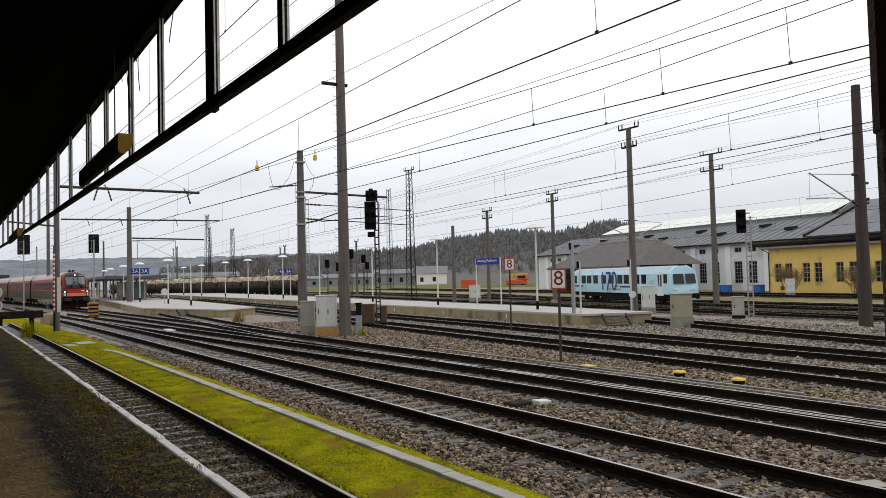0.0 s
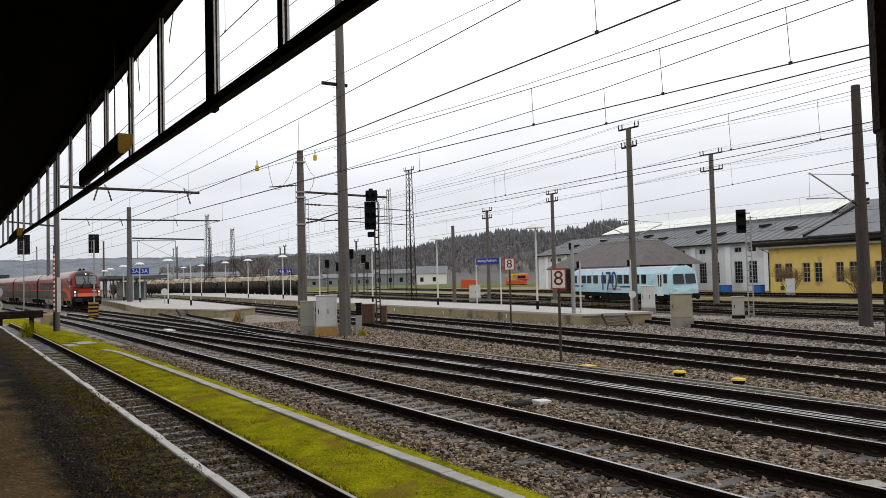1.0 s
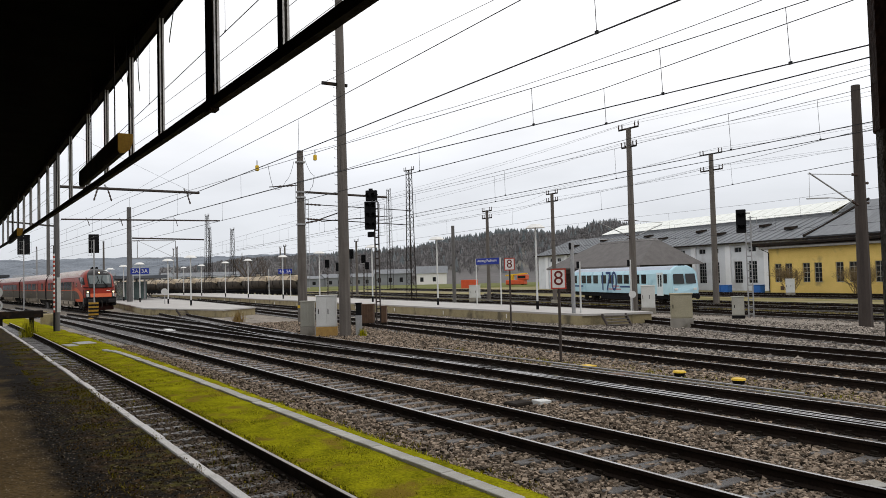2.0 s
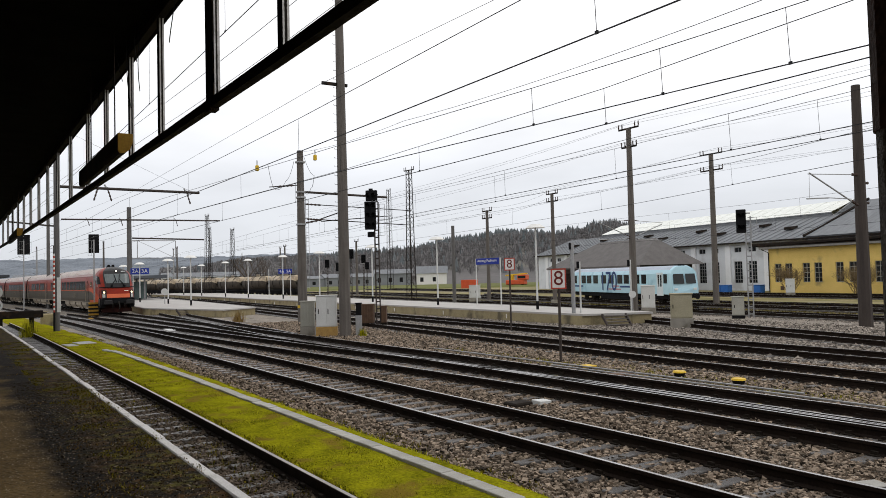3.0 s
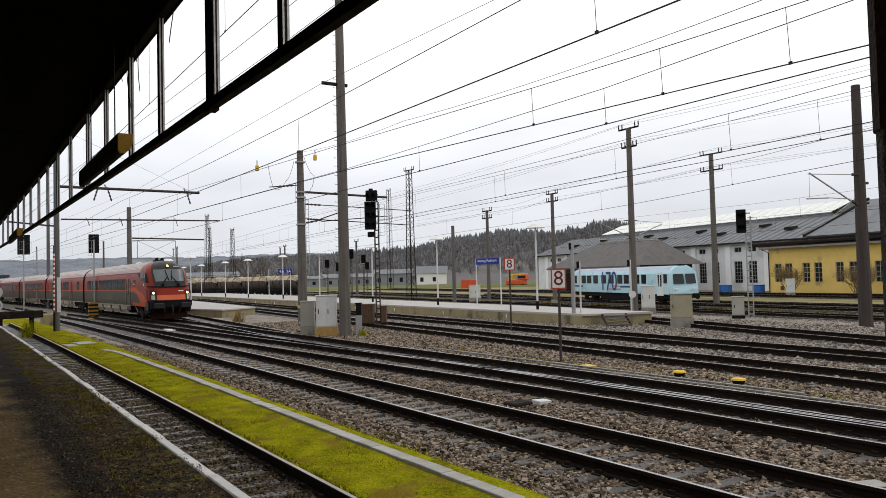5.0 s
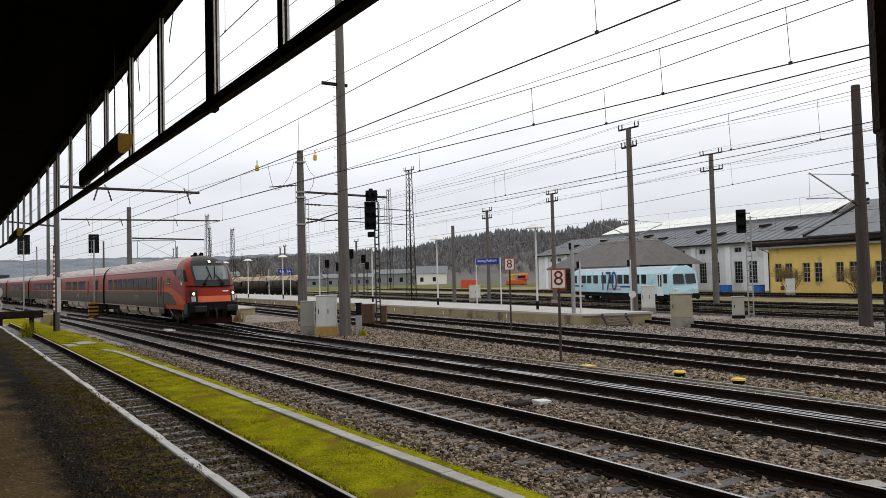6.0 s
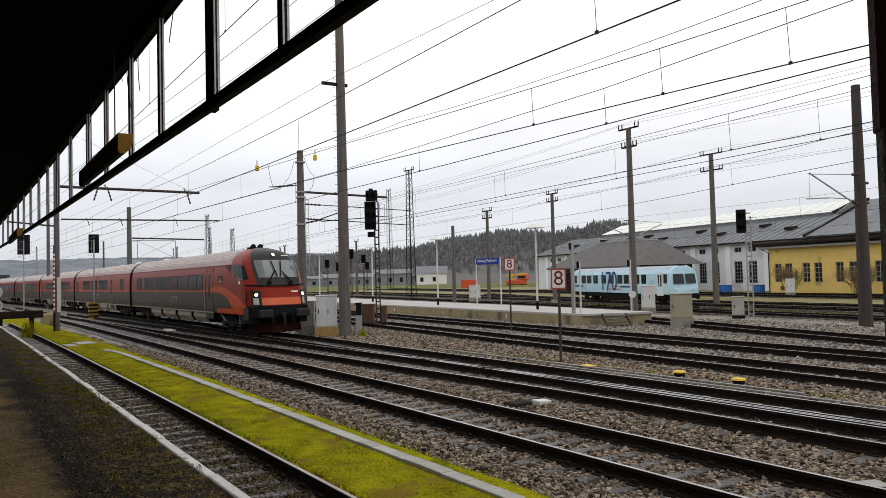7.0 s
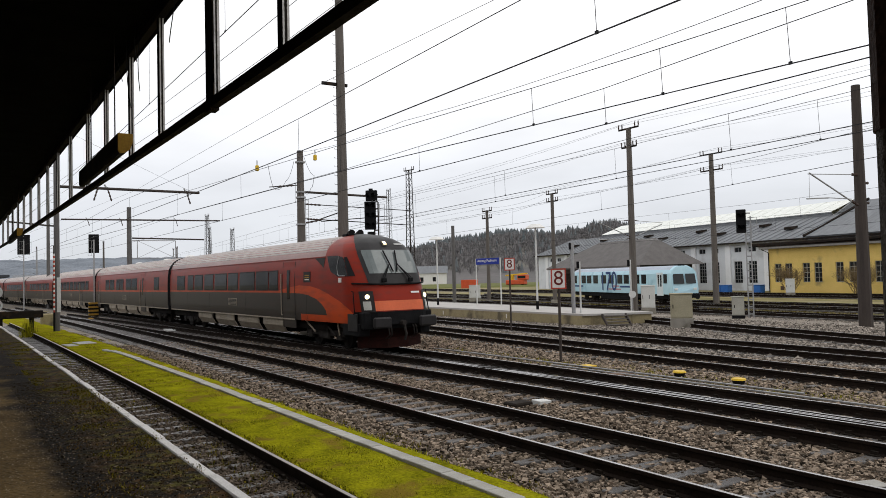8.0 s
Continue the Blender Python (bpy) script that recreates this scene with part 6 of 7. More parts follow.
    for x, y, w, l, m, lab, turn in ((15.0, 16.2, 0.4, 0.3, YELLOW, "yellow painted timber beside the rods", 8), (14.35, 14.3, 0.7, 0.35, RUSTBOX, "ochre wooden cover over a rod crank", 10), (10.15, 12.4, 0.34, 0.26, CABINET_W, "pale metal plate on a sleeper end", 5),
                                     (10.0, 45, 0.5, 1.2, CABINET_W, "pale metal plate beside the turnout", 0), (9.0, 66.6, 0.9, 0.9, OLDYELLOW, "yellow edged foot slab", 0)):
        c = Mesh()
        c.box(-w / 2, -l / 2, -0.08, w / 2, l / 2, 0.07, c=0.012)
        solo("track_cover", c, m, lab, "track cover", m=pose(x, y, -0.19, 2, 3, turn))
    bx = thing("point_machine", "low dark point machine box with a pale lid", "point machine", (9.75, 12.55, -0.18), 5)
    c = Mesh()
    c.box(-0.35, -0.2, -0.05, 0.15, 0.2, 0.06, c=0.03)
    part("case", c, IRON, bx)
    bx = thing("slatted_box", "small pale box with dark slatted sides beside the rail", "box", (8.83, 4.9, -0.2), -20)
    c = Mesh()
    c.box(-0.15, -0.12, -0.05, 0.15, 0.12, 0.16, c=0.01)
    part("case", c, BLACK, bx)
    c = Mesh()
    c.box(-0.165, -0.135, 0.16, 0.165, 0.135, 0.185, c=0.01)
    part("lid", c, SLAB, bx, "pale lid")
    for k in range(7):
        c = Mesh()
        c.box(-0.14 + 0.043 * k, -0.132, -0.03, -0.125 + 0.043 * k, -0.119, 0.155)
        part("slat", c, CABINET_W, bx)
    # point rods along the track
    for dx, y0, y1 in ((2.15, 9.5, 24), (1.75, 3, 17)):
        c = Mesh()
        c.tube([(train_track(y) + dx, y, -0.13) for y in (y0, (y0 + y1) / 2, y1)], 0.022, 6)
        solo("point_rod", c, GALV, "thin steel point rod laid beside the track", "point rod", group="point rods")
    # row of clips along the turnout's outer rail
    for k in range(22):
        y = 12.5 + 0.5 * k
        if k == 0:
            c = Mesh()
            c.box(-0.05, -0.04, -0.06, 0.16, 0.04, 0.03, c=0.008)
            c.tube([(0.1, 0, 0.0), (0.1, 0, 0.09)], 0.02, 6)
            clip_me = c.data("rail_brace", IRON)
        q = new("rail_brace", clip_me)
        q.matrix_basis = pose(train_track(y) + 0.80, y, -0.1)
        tagged(q, "rusty cast rail brace on the turnout", "rail brace", "rail braces")
    # buffer stop at the siding's end
    bs = thing("buffer_stop", "old dark timber buffer stop with white discs, overgrown", "buffer stop", (siding(47.5), 47.5, -0.2))
    c = Mesh()
    c.box(-1.3, -0.15, 1.0, 1.3, 0.15, 1.4, c=0.03)
    part("beam", c, DARKSTEEL, bs)
    for x in (-0.75, 0.75):
        c = Mesh()
        c.box(x - 0.12, 0.1, 0, x + 0.12, 0.4, 1.4, c=0.02)
        c.box(x - 0.1, 0.2, 0.0, x + 0.1, 2.2, 0.25, c=0.02)
        part("upright", c, DARKSTEEL, bs)
    for z in (1.75, 2.45):
        c = Mesh()
        c.tube([(-0.95, 0, z), (-0.95, -0.04, z)], 0.33, 16)
        d = part("disc", c, CABINET_W, bs, "round white disc with a dark ring")
        if z < 2:
            c = Mesh()
            c.tube([(-0.95, -0.041, z), (-0.95, -0.05, z)], 0.22, 14)
            part("ring", c, BLACK, d)
    c = Mesh()
    c.tube([(-0.95, 0.03, 1.3), (-0.95, 0.03, 2.6)], 0.04, 6)
    part("disc_post", c, GALV, bs)
    c = Mesh()
    c.box(-0.55, -0.5, -0.1, 0.55, 0.5, 0.75, c=0.05)
    solo("concrete_block", c, PLAT_WALL, "low weathered concrete block beside the siding's end", "concrete block", m=pose(5.2, 60, -0.15))
    # dry tufts
    for x, y, s, mt, lab in ((15.6, 50.5, 0.5, DRY_BLADE, "dry orange-brown weed clump in the ballast"), (3.0, 46.4, 0.55, BLADE, "dark weeds at the buffer stop"), (2.45, 5.75, 0.2, DRY_BLADE, "dry weed stalks at the rail"), (15.9, 32.4, 0.22, BLADE, "grass tuft at the mast's foot")):
        rs = np.random.RandomState(int(x * 10))
        n = 160
        a, r = rs.uniform(0, 6.28, n), rs.uniform(0, s, n)
        pz = np.stack([x + r * np.cos(a), y + r * np.sin(a), np.full(n, -0.2)], -1)
        d = np.stack([np.cos(a + 1.5), np.sin(a + 1.5), np.zeros(n)], -1) * 0.018
        tip = pz + np.stack([rs.uniform(-0.3, 0.3, n) * s, rs.uniform(-0.3, 0.3, n) * s, s * rs.uniform(0.5, 1.9, n)], -1)
        ob = new("weed_clump", raw_mesh("weed_clump", np.stack([pz - d, pz + d, tip], 1).reshape(-1, 3), np.arange(n * 3).reshape(-1, 3), mt))
        tagged(ob, lab, "weeds", kind="stuff")


# ---- vehicles in the yard ----
def build_railcar():
    blue = mat("pale_blue_railcar_paint", (0.47, 0.68, 0.77), (0.40, 0.62, 0.72), 0.4, scale=0.8, fine=10, bump=0.02, stain=(0.28, 0.48, 0.58), stain_scale=0.5)
    whiteish = mat("railcar_white_paint", (0.66, 0.72, 0.75), (0.58, 0.65, 0.68), 0.4, scale=1, fine=10, bump=0.02)
    navy = mat("navy_print", (0.02, 0.06, 0.2), None, 0.5, bump=0)
    roof = mat("railcar_roof", (0.42, 0.47, 0.55), (0.33, 0.37, 0.44), 0.55, scale=1, fine=10)
    x, y = 55.8, 47.1
    ang = -math.degrees(math.atan(0.364))
    ob = thing("railcar", "pale blue diesel railcar with dark windows standing in the yard", "railcar", (x, y, -0.65), ang)
    L, W = 24.4, 1.42
    prof = [(-W, 0.98), (-W - 0.02, 1.6), (-W, 2.9), (-W + 0.16, 3.25), (-W + 0.5, 3.48), (-0.6, 3.62), (0.6, 3.62), (W - 0.5, 3.48), (W - 0.16, 3.25), (W, 2.9), (W + 0.02, 1.6), (W, 0.98)]
    b = Mesh()
    n = len(prof)
    for k, (yy, sc) in enumerate(((0.0, 0.9), (0.22, 0.97), (0.5, 1.0), (L - 0.5, 1.0), (L - 0.2, 0.97), (L, 0.9))):
        for px, pz in prof:
            slope = 0.42 * max(0, (pz - 1.9) / 1.7) * (1 if yy < 0.6 else -1 if yy > L - 0.6 else 0)
            b.v.append((px * sc, yy + slope, pz - (1 - sc) * 0.5 * (pz > 3)))
    for j in range(5):
        for i in range(n):
            i2 = (i + 1) % n
            b.f.append((j * n + i, j * n + i2, j * n + n + i2, j * n + n + i))
            b.m.append(1 if 3 <= i <= 7 and 1 <= j <= 3 else 0)
    b.f += [tuple(range(n))[::-1], tuple(range(5 * n, 6 * n))]
    b.m += [0, 0]
    body = part("body", b, [blue, roof], ob)

    def pane(y0, y1, z0, z1, m=GLASS, name="window", th=0.02, label=""):
        c = Mesh()
        c.box(-W - 0.035, y0, z0, -W + 0.02, y1, z1, c=0.0)
        return part(name, c, m, ob, label)
    for y0, w in ((3.4, 0.0), (4.8, 0.95), (6.2, 0.95), (8.5, 1.15), (10.0, 1.15), (12.1, 1.2), (14.0, 1.2), (16.2, 1.2), (18.0, 1.2), (19.6, 1.2), (22.3, 0.7)):
        if w:
            pane(y0, y0 + w, 1.95, 2.85)
    for y0 in (1.5, 22.9):
        d = pane(y0, y0 + 1.15, 0.85, 3.0, whiteish, "door", label="white folding door")
        pane(y0 + 0.2, y0 + 0.5, 1.7, 2.8)
        pane(y0 + 0.65, y0 + 0.95, 1.7, 2.8)
    pane(0.75, 1.35, 2.0, 2.85)
    for y0, y1, z0, z1 in ((7.2, 10.6, 1.55, 1.72), (20.4, 23.0, 1.55, 1.72)):
        pane(y0, y1, z0, z1, navy, "lettering_bar")
    for y0, y1, z0, z1 in ((10.8, 12.6, 1.62, 1.75), (10.4, 13.4, 1.3, 1.43)):
        pane(y0, y1, z0, z1, mat("faded_red_print", (0.5, 0.25, 0.27), None, 0.6, bump=0), "lettering_bar")
    part("emblem", text_mesh("170", 2.9, navy, "emblem"), None, ob, m=pose(-W - 0.045, 13.4, 2.1, 90, 0, -90))
    # front end
    for s in (-1, 1):
        c = Mesh()
        c.add([(s * 0.1, 0.02, 1.95), (s * 1.12, 0.1, 1.95), (s * 1.08, 0.28, 2.85), (s * 0.1, 0.2, 2.85)], [(0, 1, 2, 3)])
        c.add([(s * 0.1, -0.015, 1.95), (s * 1.12, 0.06, 1.95), (s * 1.08, 0.22, 2.85), (s * 0.1, 0.15, 2.85)], [(0, 1, 2, 3)])
        part("windscreen", c, GLASS, ob, "dark windscreen pane")
        c = Mesh()
        c.box(s * 0.95 - 0.16, -0.05, 1.35, s * 0.95 + 0.16, 0.05, 1.55, c=0.02)
        part("headlight", c, WHITE, ob)
        c = Mesh()
        c.tube([(s * 0.85, 0.3, 0.75), (s * 0.85, -0.5, 0.75)], 0.13, 8)
        c.tube([(s * 0.85, -0.5, 0.75), (s * 0.85, -0.58, 0.75)], 0.24, 10)
        part("buffer", c, BLACK, ob)
    c = Mesh()
    c.box(-1.35, -0.06, 0.62, 1.35, 0.4, 1.05, c=0.04)
    part("buffer_beam", c, BLACK, ob)
    c = Mesh()
    c.box(-0.35, 0.6, 3.5, 0.35, 1.3, 3.75, c=0.04)
    part("roof_horn_box", c, BLACK, ob)
    c = Mesh()
    c.box(-1.15, 1.0, 0.55, 1.15, L - 1.0, 0.98)
    c.box(-1.2, 8, 0.3, 1.2, 16, 0.6)
    part("underframe", c, BLACK, ob)
    wm = wheel_mesh().data("yard_wheel", IRON)
    for yb in (3.2, 5.2, L - 5.2, L - 3.2):
        c = Mesh()
        c.tube([(-0.9, 0, 0), (0.9, 0, 0)], 0.07, 8)
        ax = part("axle", c, IRON, ob, m=pose(0, yb, 0.47))
        part("wheel", wm, None, ax, m=pose(-0.72, 0, 0))
        part("wheel", wm, None, ax, m=pose(0.72, 0, 0, 0, 0, 180))


def build_tankers():
    tank = mat("tank_cream_paint", (0.50, 0.41, 0.29), (0.32, 0.25, 0.17), 0.55, scale=0.7, fine=8, stain=(0.13, 0.10, 0.07), stain_scale=0.6, stain_at=0.5)
    d = Vector((-7.2, 38.3)).normalized()
    first = None
    for i in range(9):
        q = Vector((49.3, 124.0)) + d * 9.9 * i
        if first is None:
            ob = thing("tank_wagon", "dirty cream cylindrical tank wagon on the freight track", "tank wagon", (q.x, q.y, 0), math.degrees(math.atan2(-d.x, d.y)), group="tank wagons")
            c = Mesh()
            prof = [(0.5, 0.02), (0.9, 0.0), (1.2, 0.12), (1.36, 0.4), (1.36, 4.0), (1.36, 7.6), (1.2, 7.88), (0.9, 8.0), (0.5, 7.98)]
            n = 18
            for r, yy in prof:
                for k in range(n):
                    t = 2 * math.pi * k / n
                    c.v.append((r * math.cos(t), yy + 0.7, 2.15 + r * 0.98 * math.sin(t)))
            for j in range(len(prof) - 1):
                for k in range(n):
                    c.f.append((j * n + k, j * n + (k + 1) % n, j * n + n + (k + 1) % n, j * n + n + k))
                    # faces of the lower half: dirt plus the belly's shade in one dark colour
                    c.m.append(1 if 8 <= k <= 17 else 0)
            part("tank", c, [tank, mat("dirty_shaded_tank_belly", (0.075, 0.06, 0.045), (0.035, 0.028, 0.022), 0.7, scale=1.2, fine=9)], ob, "cream tank, lower half painted dark for dirt and underside shade", smooth=True)
            for yy in (1.6, 4.0, 6.4):
                c = Mesh()
                c.tube([(1.385 * math.cos(q), yy + 0.7, 2.15 + 1.36 * math.sin(q)) for q in [math.pi * g / 12 for g in range(-2, 15)]], 0.035, 4)
                part("tank_band", c, BLACK, ob)
            c = Mesh()
            c.box(-0.45, 2.2, 3.5, 0.45, 7.2, 3.56)
            for x in (-0.45, 0.45):
                c.tube([(x, 2.2, 3.95), (x, 7.2, 3.95)], 0.025, 4)
                for yy in (2.2, 4.7, 7.2):
                    c.tube([(x, yy, 3.5), (x, yy, 3.95)], 0.025, 4)
            part("walkway", c, BLACK, ob)
            c = Mesh()
            c.tube([(0, 4.7, 3.4), (0, 4.7, 3.75)], 0.35, 10)
            part("dome", c, tank, ob)
            c = Mesh()
            c.box(-1.2, 0.0, 0.75, 1.2, 9.4, 1.0)
            part("frame", c, BLACK, ob)
            for yy in (1.2, 2.8, 6.6, 8.2):
                for x in (-0.75, 0.75):
                    part("wheel", wheel_mesh(), BLACK, ob, m=pose(x, yy, 0.47))
            c = Mesh()
            for x in (-0.9, 0.9):
                c.tube([(x, 0.1, 1.0), (x, 0.1, 3.2)], 0.04, 4)
                c.box(x - 0.1, 0.0, 0.4, x + 0.1, 9.4, 0.8)
            part("ladder", c, BLACK, ob)
            first = ob
        else:
            copy_thing(first, pose(q.x, q.y, 0, 0, 0, math.degrees(math.atan2(-d.x, d.y))))


def build_yard_vehicles():
    orange = mat("orange_vehicle_paint", (0.62, 0.10, 0.03), (0.5, 0.08, 0.03), 0.45, bump=0.02)
    ob = thing("works_vehicle", "orange track maintenance vehicle with a yellow boom", "works vehicle", (138, 178, -1.1), -60)
    c = Mesh()
    c.box(-3.2, -1.3, 0.8, 2.6, 1.3, 2.1, c=0.12)
    part("chassis", c, orange, ob)
    c = Mesh()
    c.box(0.4, -1.2, 2.1, 3.2, 1.2, 3.6, c=0.15)
    cab = part("cab", c, orange, ob)
    c = Mesh()
    c.box(0.6, -1.25, 2.6, 3.0, -1.19, 3.3)
    part("window", c, GLASS, cab)
    c = Mesh()
    c.box(-3.4, -0.3, 3.5, 3.4, 0.3, 3.9, m=pose(0, 0, 0, 0, -4, 0), c=0.05)
    c.box(-2.4, -0.8, 2.1, -1.2, 0.8, 3.6, c=0.08)
    part("boom", c, YELLOW, ob, "yellow folded boom")
    for x in (-2.2, 2.0):
        for y in (-1.1, 1.1):
            c = Mesh()
            c.tube([(x, y - 0.12, 0.5), (x, y + 0.12, 0.5)], 0.5, 14)
            part("wheel", c, BLACK, ob)
    c = Mesh()
    c.box(-2.2, -1.2, 0, 2.2, 1.2, 2.4, c=0.06)
    for k in range(12):
        c.box(-2.1 + 0.36 * k, -1.26, 0.15, -1.98 + 0.36 * k, -1.18, 2.3)
    solo("container", c, orange, "small orange steel container beside the yard", "container", m=pose(121, 178, -0.95, 0, 0, -45))
    for x, y, col in ((81.8, 73.5, (0.03, 0.18, 0.5)), (82.6, 72.2, (0.03, 0.18, 0.5)), (84.2, 70.8, (0.5, 0.5, 0.5))):
        c = Mesh()
        c.box(-0.75, -0.6, 0.1, 0.75, 0.6, 1.5, c=0.05)
        c.box(-0.8, -0.65, 1.5, 0.8, 0.65, 1.62, c=0.03)
        solo("waste_bin", c, mat("bin_paint", col, None, 0.5), "large plastic waste bin standing by the hall", "waste bin", group="waste bins", m=pose(x, y, -1.0, 0, 0, -50))


# ---- buildings ----
def building_frame(name, label, a, b, z0):
    """An Empty at a with its x axis along the wall towards b; y points away from the tracks."""
    d = Vector((b[0] - a[0], b[1] - a[1]))
    return thing(name, label, "building", (a[0], a[1], z0), math.degrees(math.atan2(d.y, d.x))), d.length


def window(ob, x0, x1, z0, z1, bars=(2, 4), frame_m=None, y=0.0):
    c = Mesh()
    f = 0.07
    c.box(x0, y - 0.02, z0, x1, y + 0.1, z0 + f)
    c.box(x0, y - 0.02, z1 - f, x1, y + 0.1, z1)
    c.box(x0, y - 0.02, z0, x0 + f, y + 0.1, z1)
    c.box(x1 - f, y - 0.02, z0, x1, y + 0.1, z1)
    for k in range(1, bars[0]):
        x = x0 + (x1 - x0) * k / bars[0]
        c.box(x - 0.03, y - 0.01, z0, x + 0.03, y + 0.08, z1)
    for k in range(1, bars[1]):
        z = z0 + (z1 - z0) * k / bars[1]
        c.box(x0, y - 0.01, z - 0.03, x1, y + 0.08, z + 0.03)
    w = part("window", c, frame_m or DARKSTEEL, ob)
    c = Mesh()
    c.box(x0 + 0.02, y + 0.03, z0 + 0.02, x1 - 0.02, y + 0.06, z1 - 0.02)
    part("pane", c, GLASS, w)
    c = Mesh()
    c.box(x0 - 0.08, y - 0.1, z0 - 0.09, x1 + 0.08, y + 0.05, z0)
    part("sill", c, CONCRETE, w)


def wall_with_holes(ob, length, h, holes, material, th=0.35, name="wall"):
    """A wall panel along x from 0 to length with real openings (x0, x1, z0, z1)."""
    xs = sorted({0.0, length, *[q for r in holes for q in r[:2]]})
    zs = sorted({0.0, h, *[q for r in holes for q in r[2:]]})
    c = Mesh()
    for xa, xb in zip(xs, xs[1:]):
        run = None
        for za, zb in zip(zs, zs[1:]):
            hole = any(r[0] <= xa and xb <= r[1] and r[2] <= za and zb <= r[3] for r in holes)
            if hole:
                if run:
                    c.box(xa, 0, run[0], xb, th, run[1])
                run = None
            else:
                run = (run[0], zb) if run else (za, zb)
        if run:
            c.box(xa, 0, run[0], xb, th, run[1])
    return part(name, c, material, ob)


def build_buildings():
    plaster = mat("white_plaster", (0.66, 0.68, 0.71), (0.57, 0.59, 0.62), 0.9, scale=0.6, fine=8, stain=(0.46, 0.47, 0.48), stain_scale=0.3, bump=0.1)
    pil_m = mat("pale_pilaster", (0.80, 0.81, 0.83), (0.72, 0.73, 0.75), 0.9, scale=1, fine=10, bump=0.1)
    ochre = mat("yellow_plaster", (0.74, 0.53, 0.17), (0.63, 0.45, 0.13), 0.9, scale=0.7, fine=8, stain=(0.36, 0.27, 0.11), stain_scale=0.4, stain_at=0.58, bump=0.1)
    slate = mat("grey_roof_sheet", (0.17, 0.18, 0.19), (0.125, 0.13, 0.14), 0.6, scale=1.5, fine=6, stretch=(1.0, 0.2, 0.2), bump=0.1)
    tile = mat("grey_tile_roof", (0.135, 0.125, 0.12), (0.10, 0.092, 0.09), 0.8, scale=1.0, fine=14, bump=0.3)
    sky_glass = mat("milky_skylight", (0.78, 0.79, 0.75), (0.62, 0.64, 0.58), 0.35, scale=1.2, fine=5, bump=0.02)
    brown = mat("brown_boards", (0.07, 0.055, 0.045), (0.05, 0.04, 0.035), 0.8)

    # engine hall
    ob, L = building_frame("engine_hall", "long white engine hall with grey roof and milky skylights", (114.6, 139.5), (96.0, 16.0), -0.95)
    H = 7.6
    holes = []
    k = 0
    while 4 + 8 * k + 6 < L:
        x = 4 + 8 * k
        for dx in (1.1, 4.1):
            holes.append((x + dx, x + dx + 1.7, 1.2, 4.7))
            holes.append((x + dx + 0.1, x + dx + 1.6, 6.15, 6.95))
        k += 1
    wall_with_holes(ob, L, H, holes, plaster)
    for x0, x1, z0, z1 in holes:
        window(ob, x0, x1, z0, z1, (3, 6) if z1 < 5 else (2, 1), GALV, y=0.12)
    for j in range(k + 1):
        c = Mesh()
        x = 4 + 8 * j - 0.65
        c.box(x, -0.22, 0, x + 1.1, -0.005, H - 0.1, c=0.03)
        part("pilaster", c, pil_m, ob)
    c = Mesh()
    c.box(0, 30, 0, L, 30.4, H)
    c.box(0, 0.36, 0, 0.4, 29.99, H)
    c.box(L - 0.4, 0.36, 0, L, 29.99, H)
    part("wall", c, plaster, ob)
    sk0, sk1 = 12.0, 71.8
    for z0, y0, z1, y1 in ((H - 0.05, -0.8, 11.2, 9.5), (11.2, 20.5, H - 0.05, 30.8)):
        c = Mesh()
        c.add([(-0.6, y0, z0), (L + 0.6, y0, z0), (L + 0.6, y1, z1), (-0.6, y1, z1), (-0.6, y0, z0 + 0.2), (L + 0.6, y0, z0 + 0.2), (L + 0.6, y1, z1 + 0.2), (-0.6, y1, z1 + 0.2)],
              [(0, 3, 2, 1), (4, 5, 6, 7), (0, 1, 5, 4), (1, 2, 6, 5), (2, 3, 7, 6), (3, 0, 4, 7)])
        part("roof", c, slate, ob)
    c = Mesh()
    for j in range(int(L / 1.6)):
        x = 1.6 * j
        c.add([(x, -0.8, H + 0.16), (x + 0.08, -0.8, H + 0.16), (x + 0.08, 9.5, 11.42), (x, 9.5, 11.42), (x, -0.8, H + 0.24), (x + 0.08, -0.8, H + 0.24), (x + 0.08, 9.5, 11.48), (x, 9.5, 11.48)],
              [(4, 5, 6, 7), (0, 1, 5, 4), (1, 2, 6, 5), (3, 0, 4, 7)])
    tagged(part("roof_seams", c, slate, ob), kind="stuff")
    hatch = Mesh()
    hatch.add([(-0.7, -0.6, 0.0), (0.7, -0.6, 0.0), (0.7, 0.9, 0.35), (-0.7, 0.9, 0.35), (-0.6, -0.6, 0.42), (0.6, -0.6, 0.42), (0.6, 0.9, 0.6), (-0.6, 0.9, 0.6)],
              [(4, 5, 6, 7), (0, 1, 5, 4), (1, 2, 6, 5), (3, 0, 4, 7), (2, 3, 7, 6)])
    hatch_me = hatch.data("roof_hatch", DARKSTEEL)
    for j in range(9):
        part("roof_hatch", hatch_me, None, ob, "dark roof hatch", m=pose(10 + 7.4 * j, 3.6 + 2.6 * (j % 2), 7.75 + 0.35 * (4.4 + 2.6 * (j % 2)), 0, 0, 0))
    c = Mesh()
    c.box(sk0, 9.3, 11.0, sk1, 9.6, 11.9)
    part("skylight_curb", c, slate, ob)
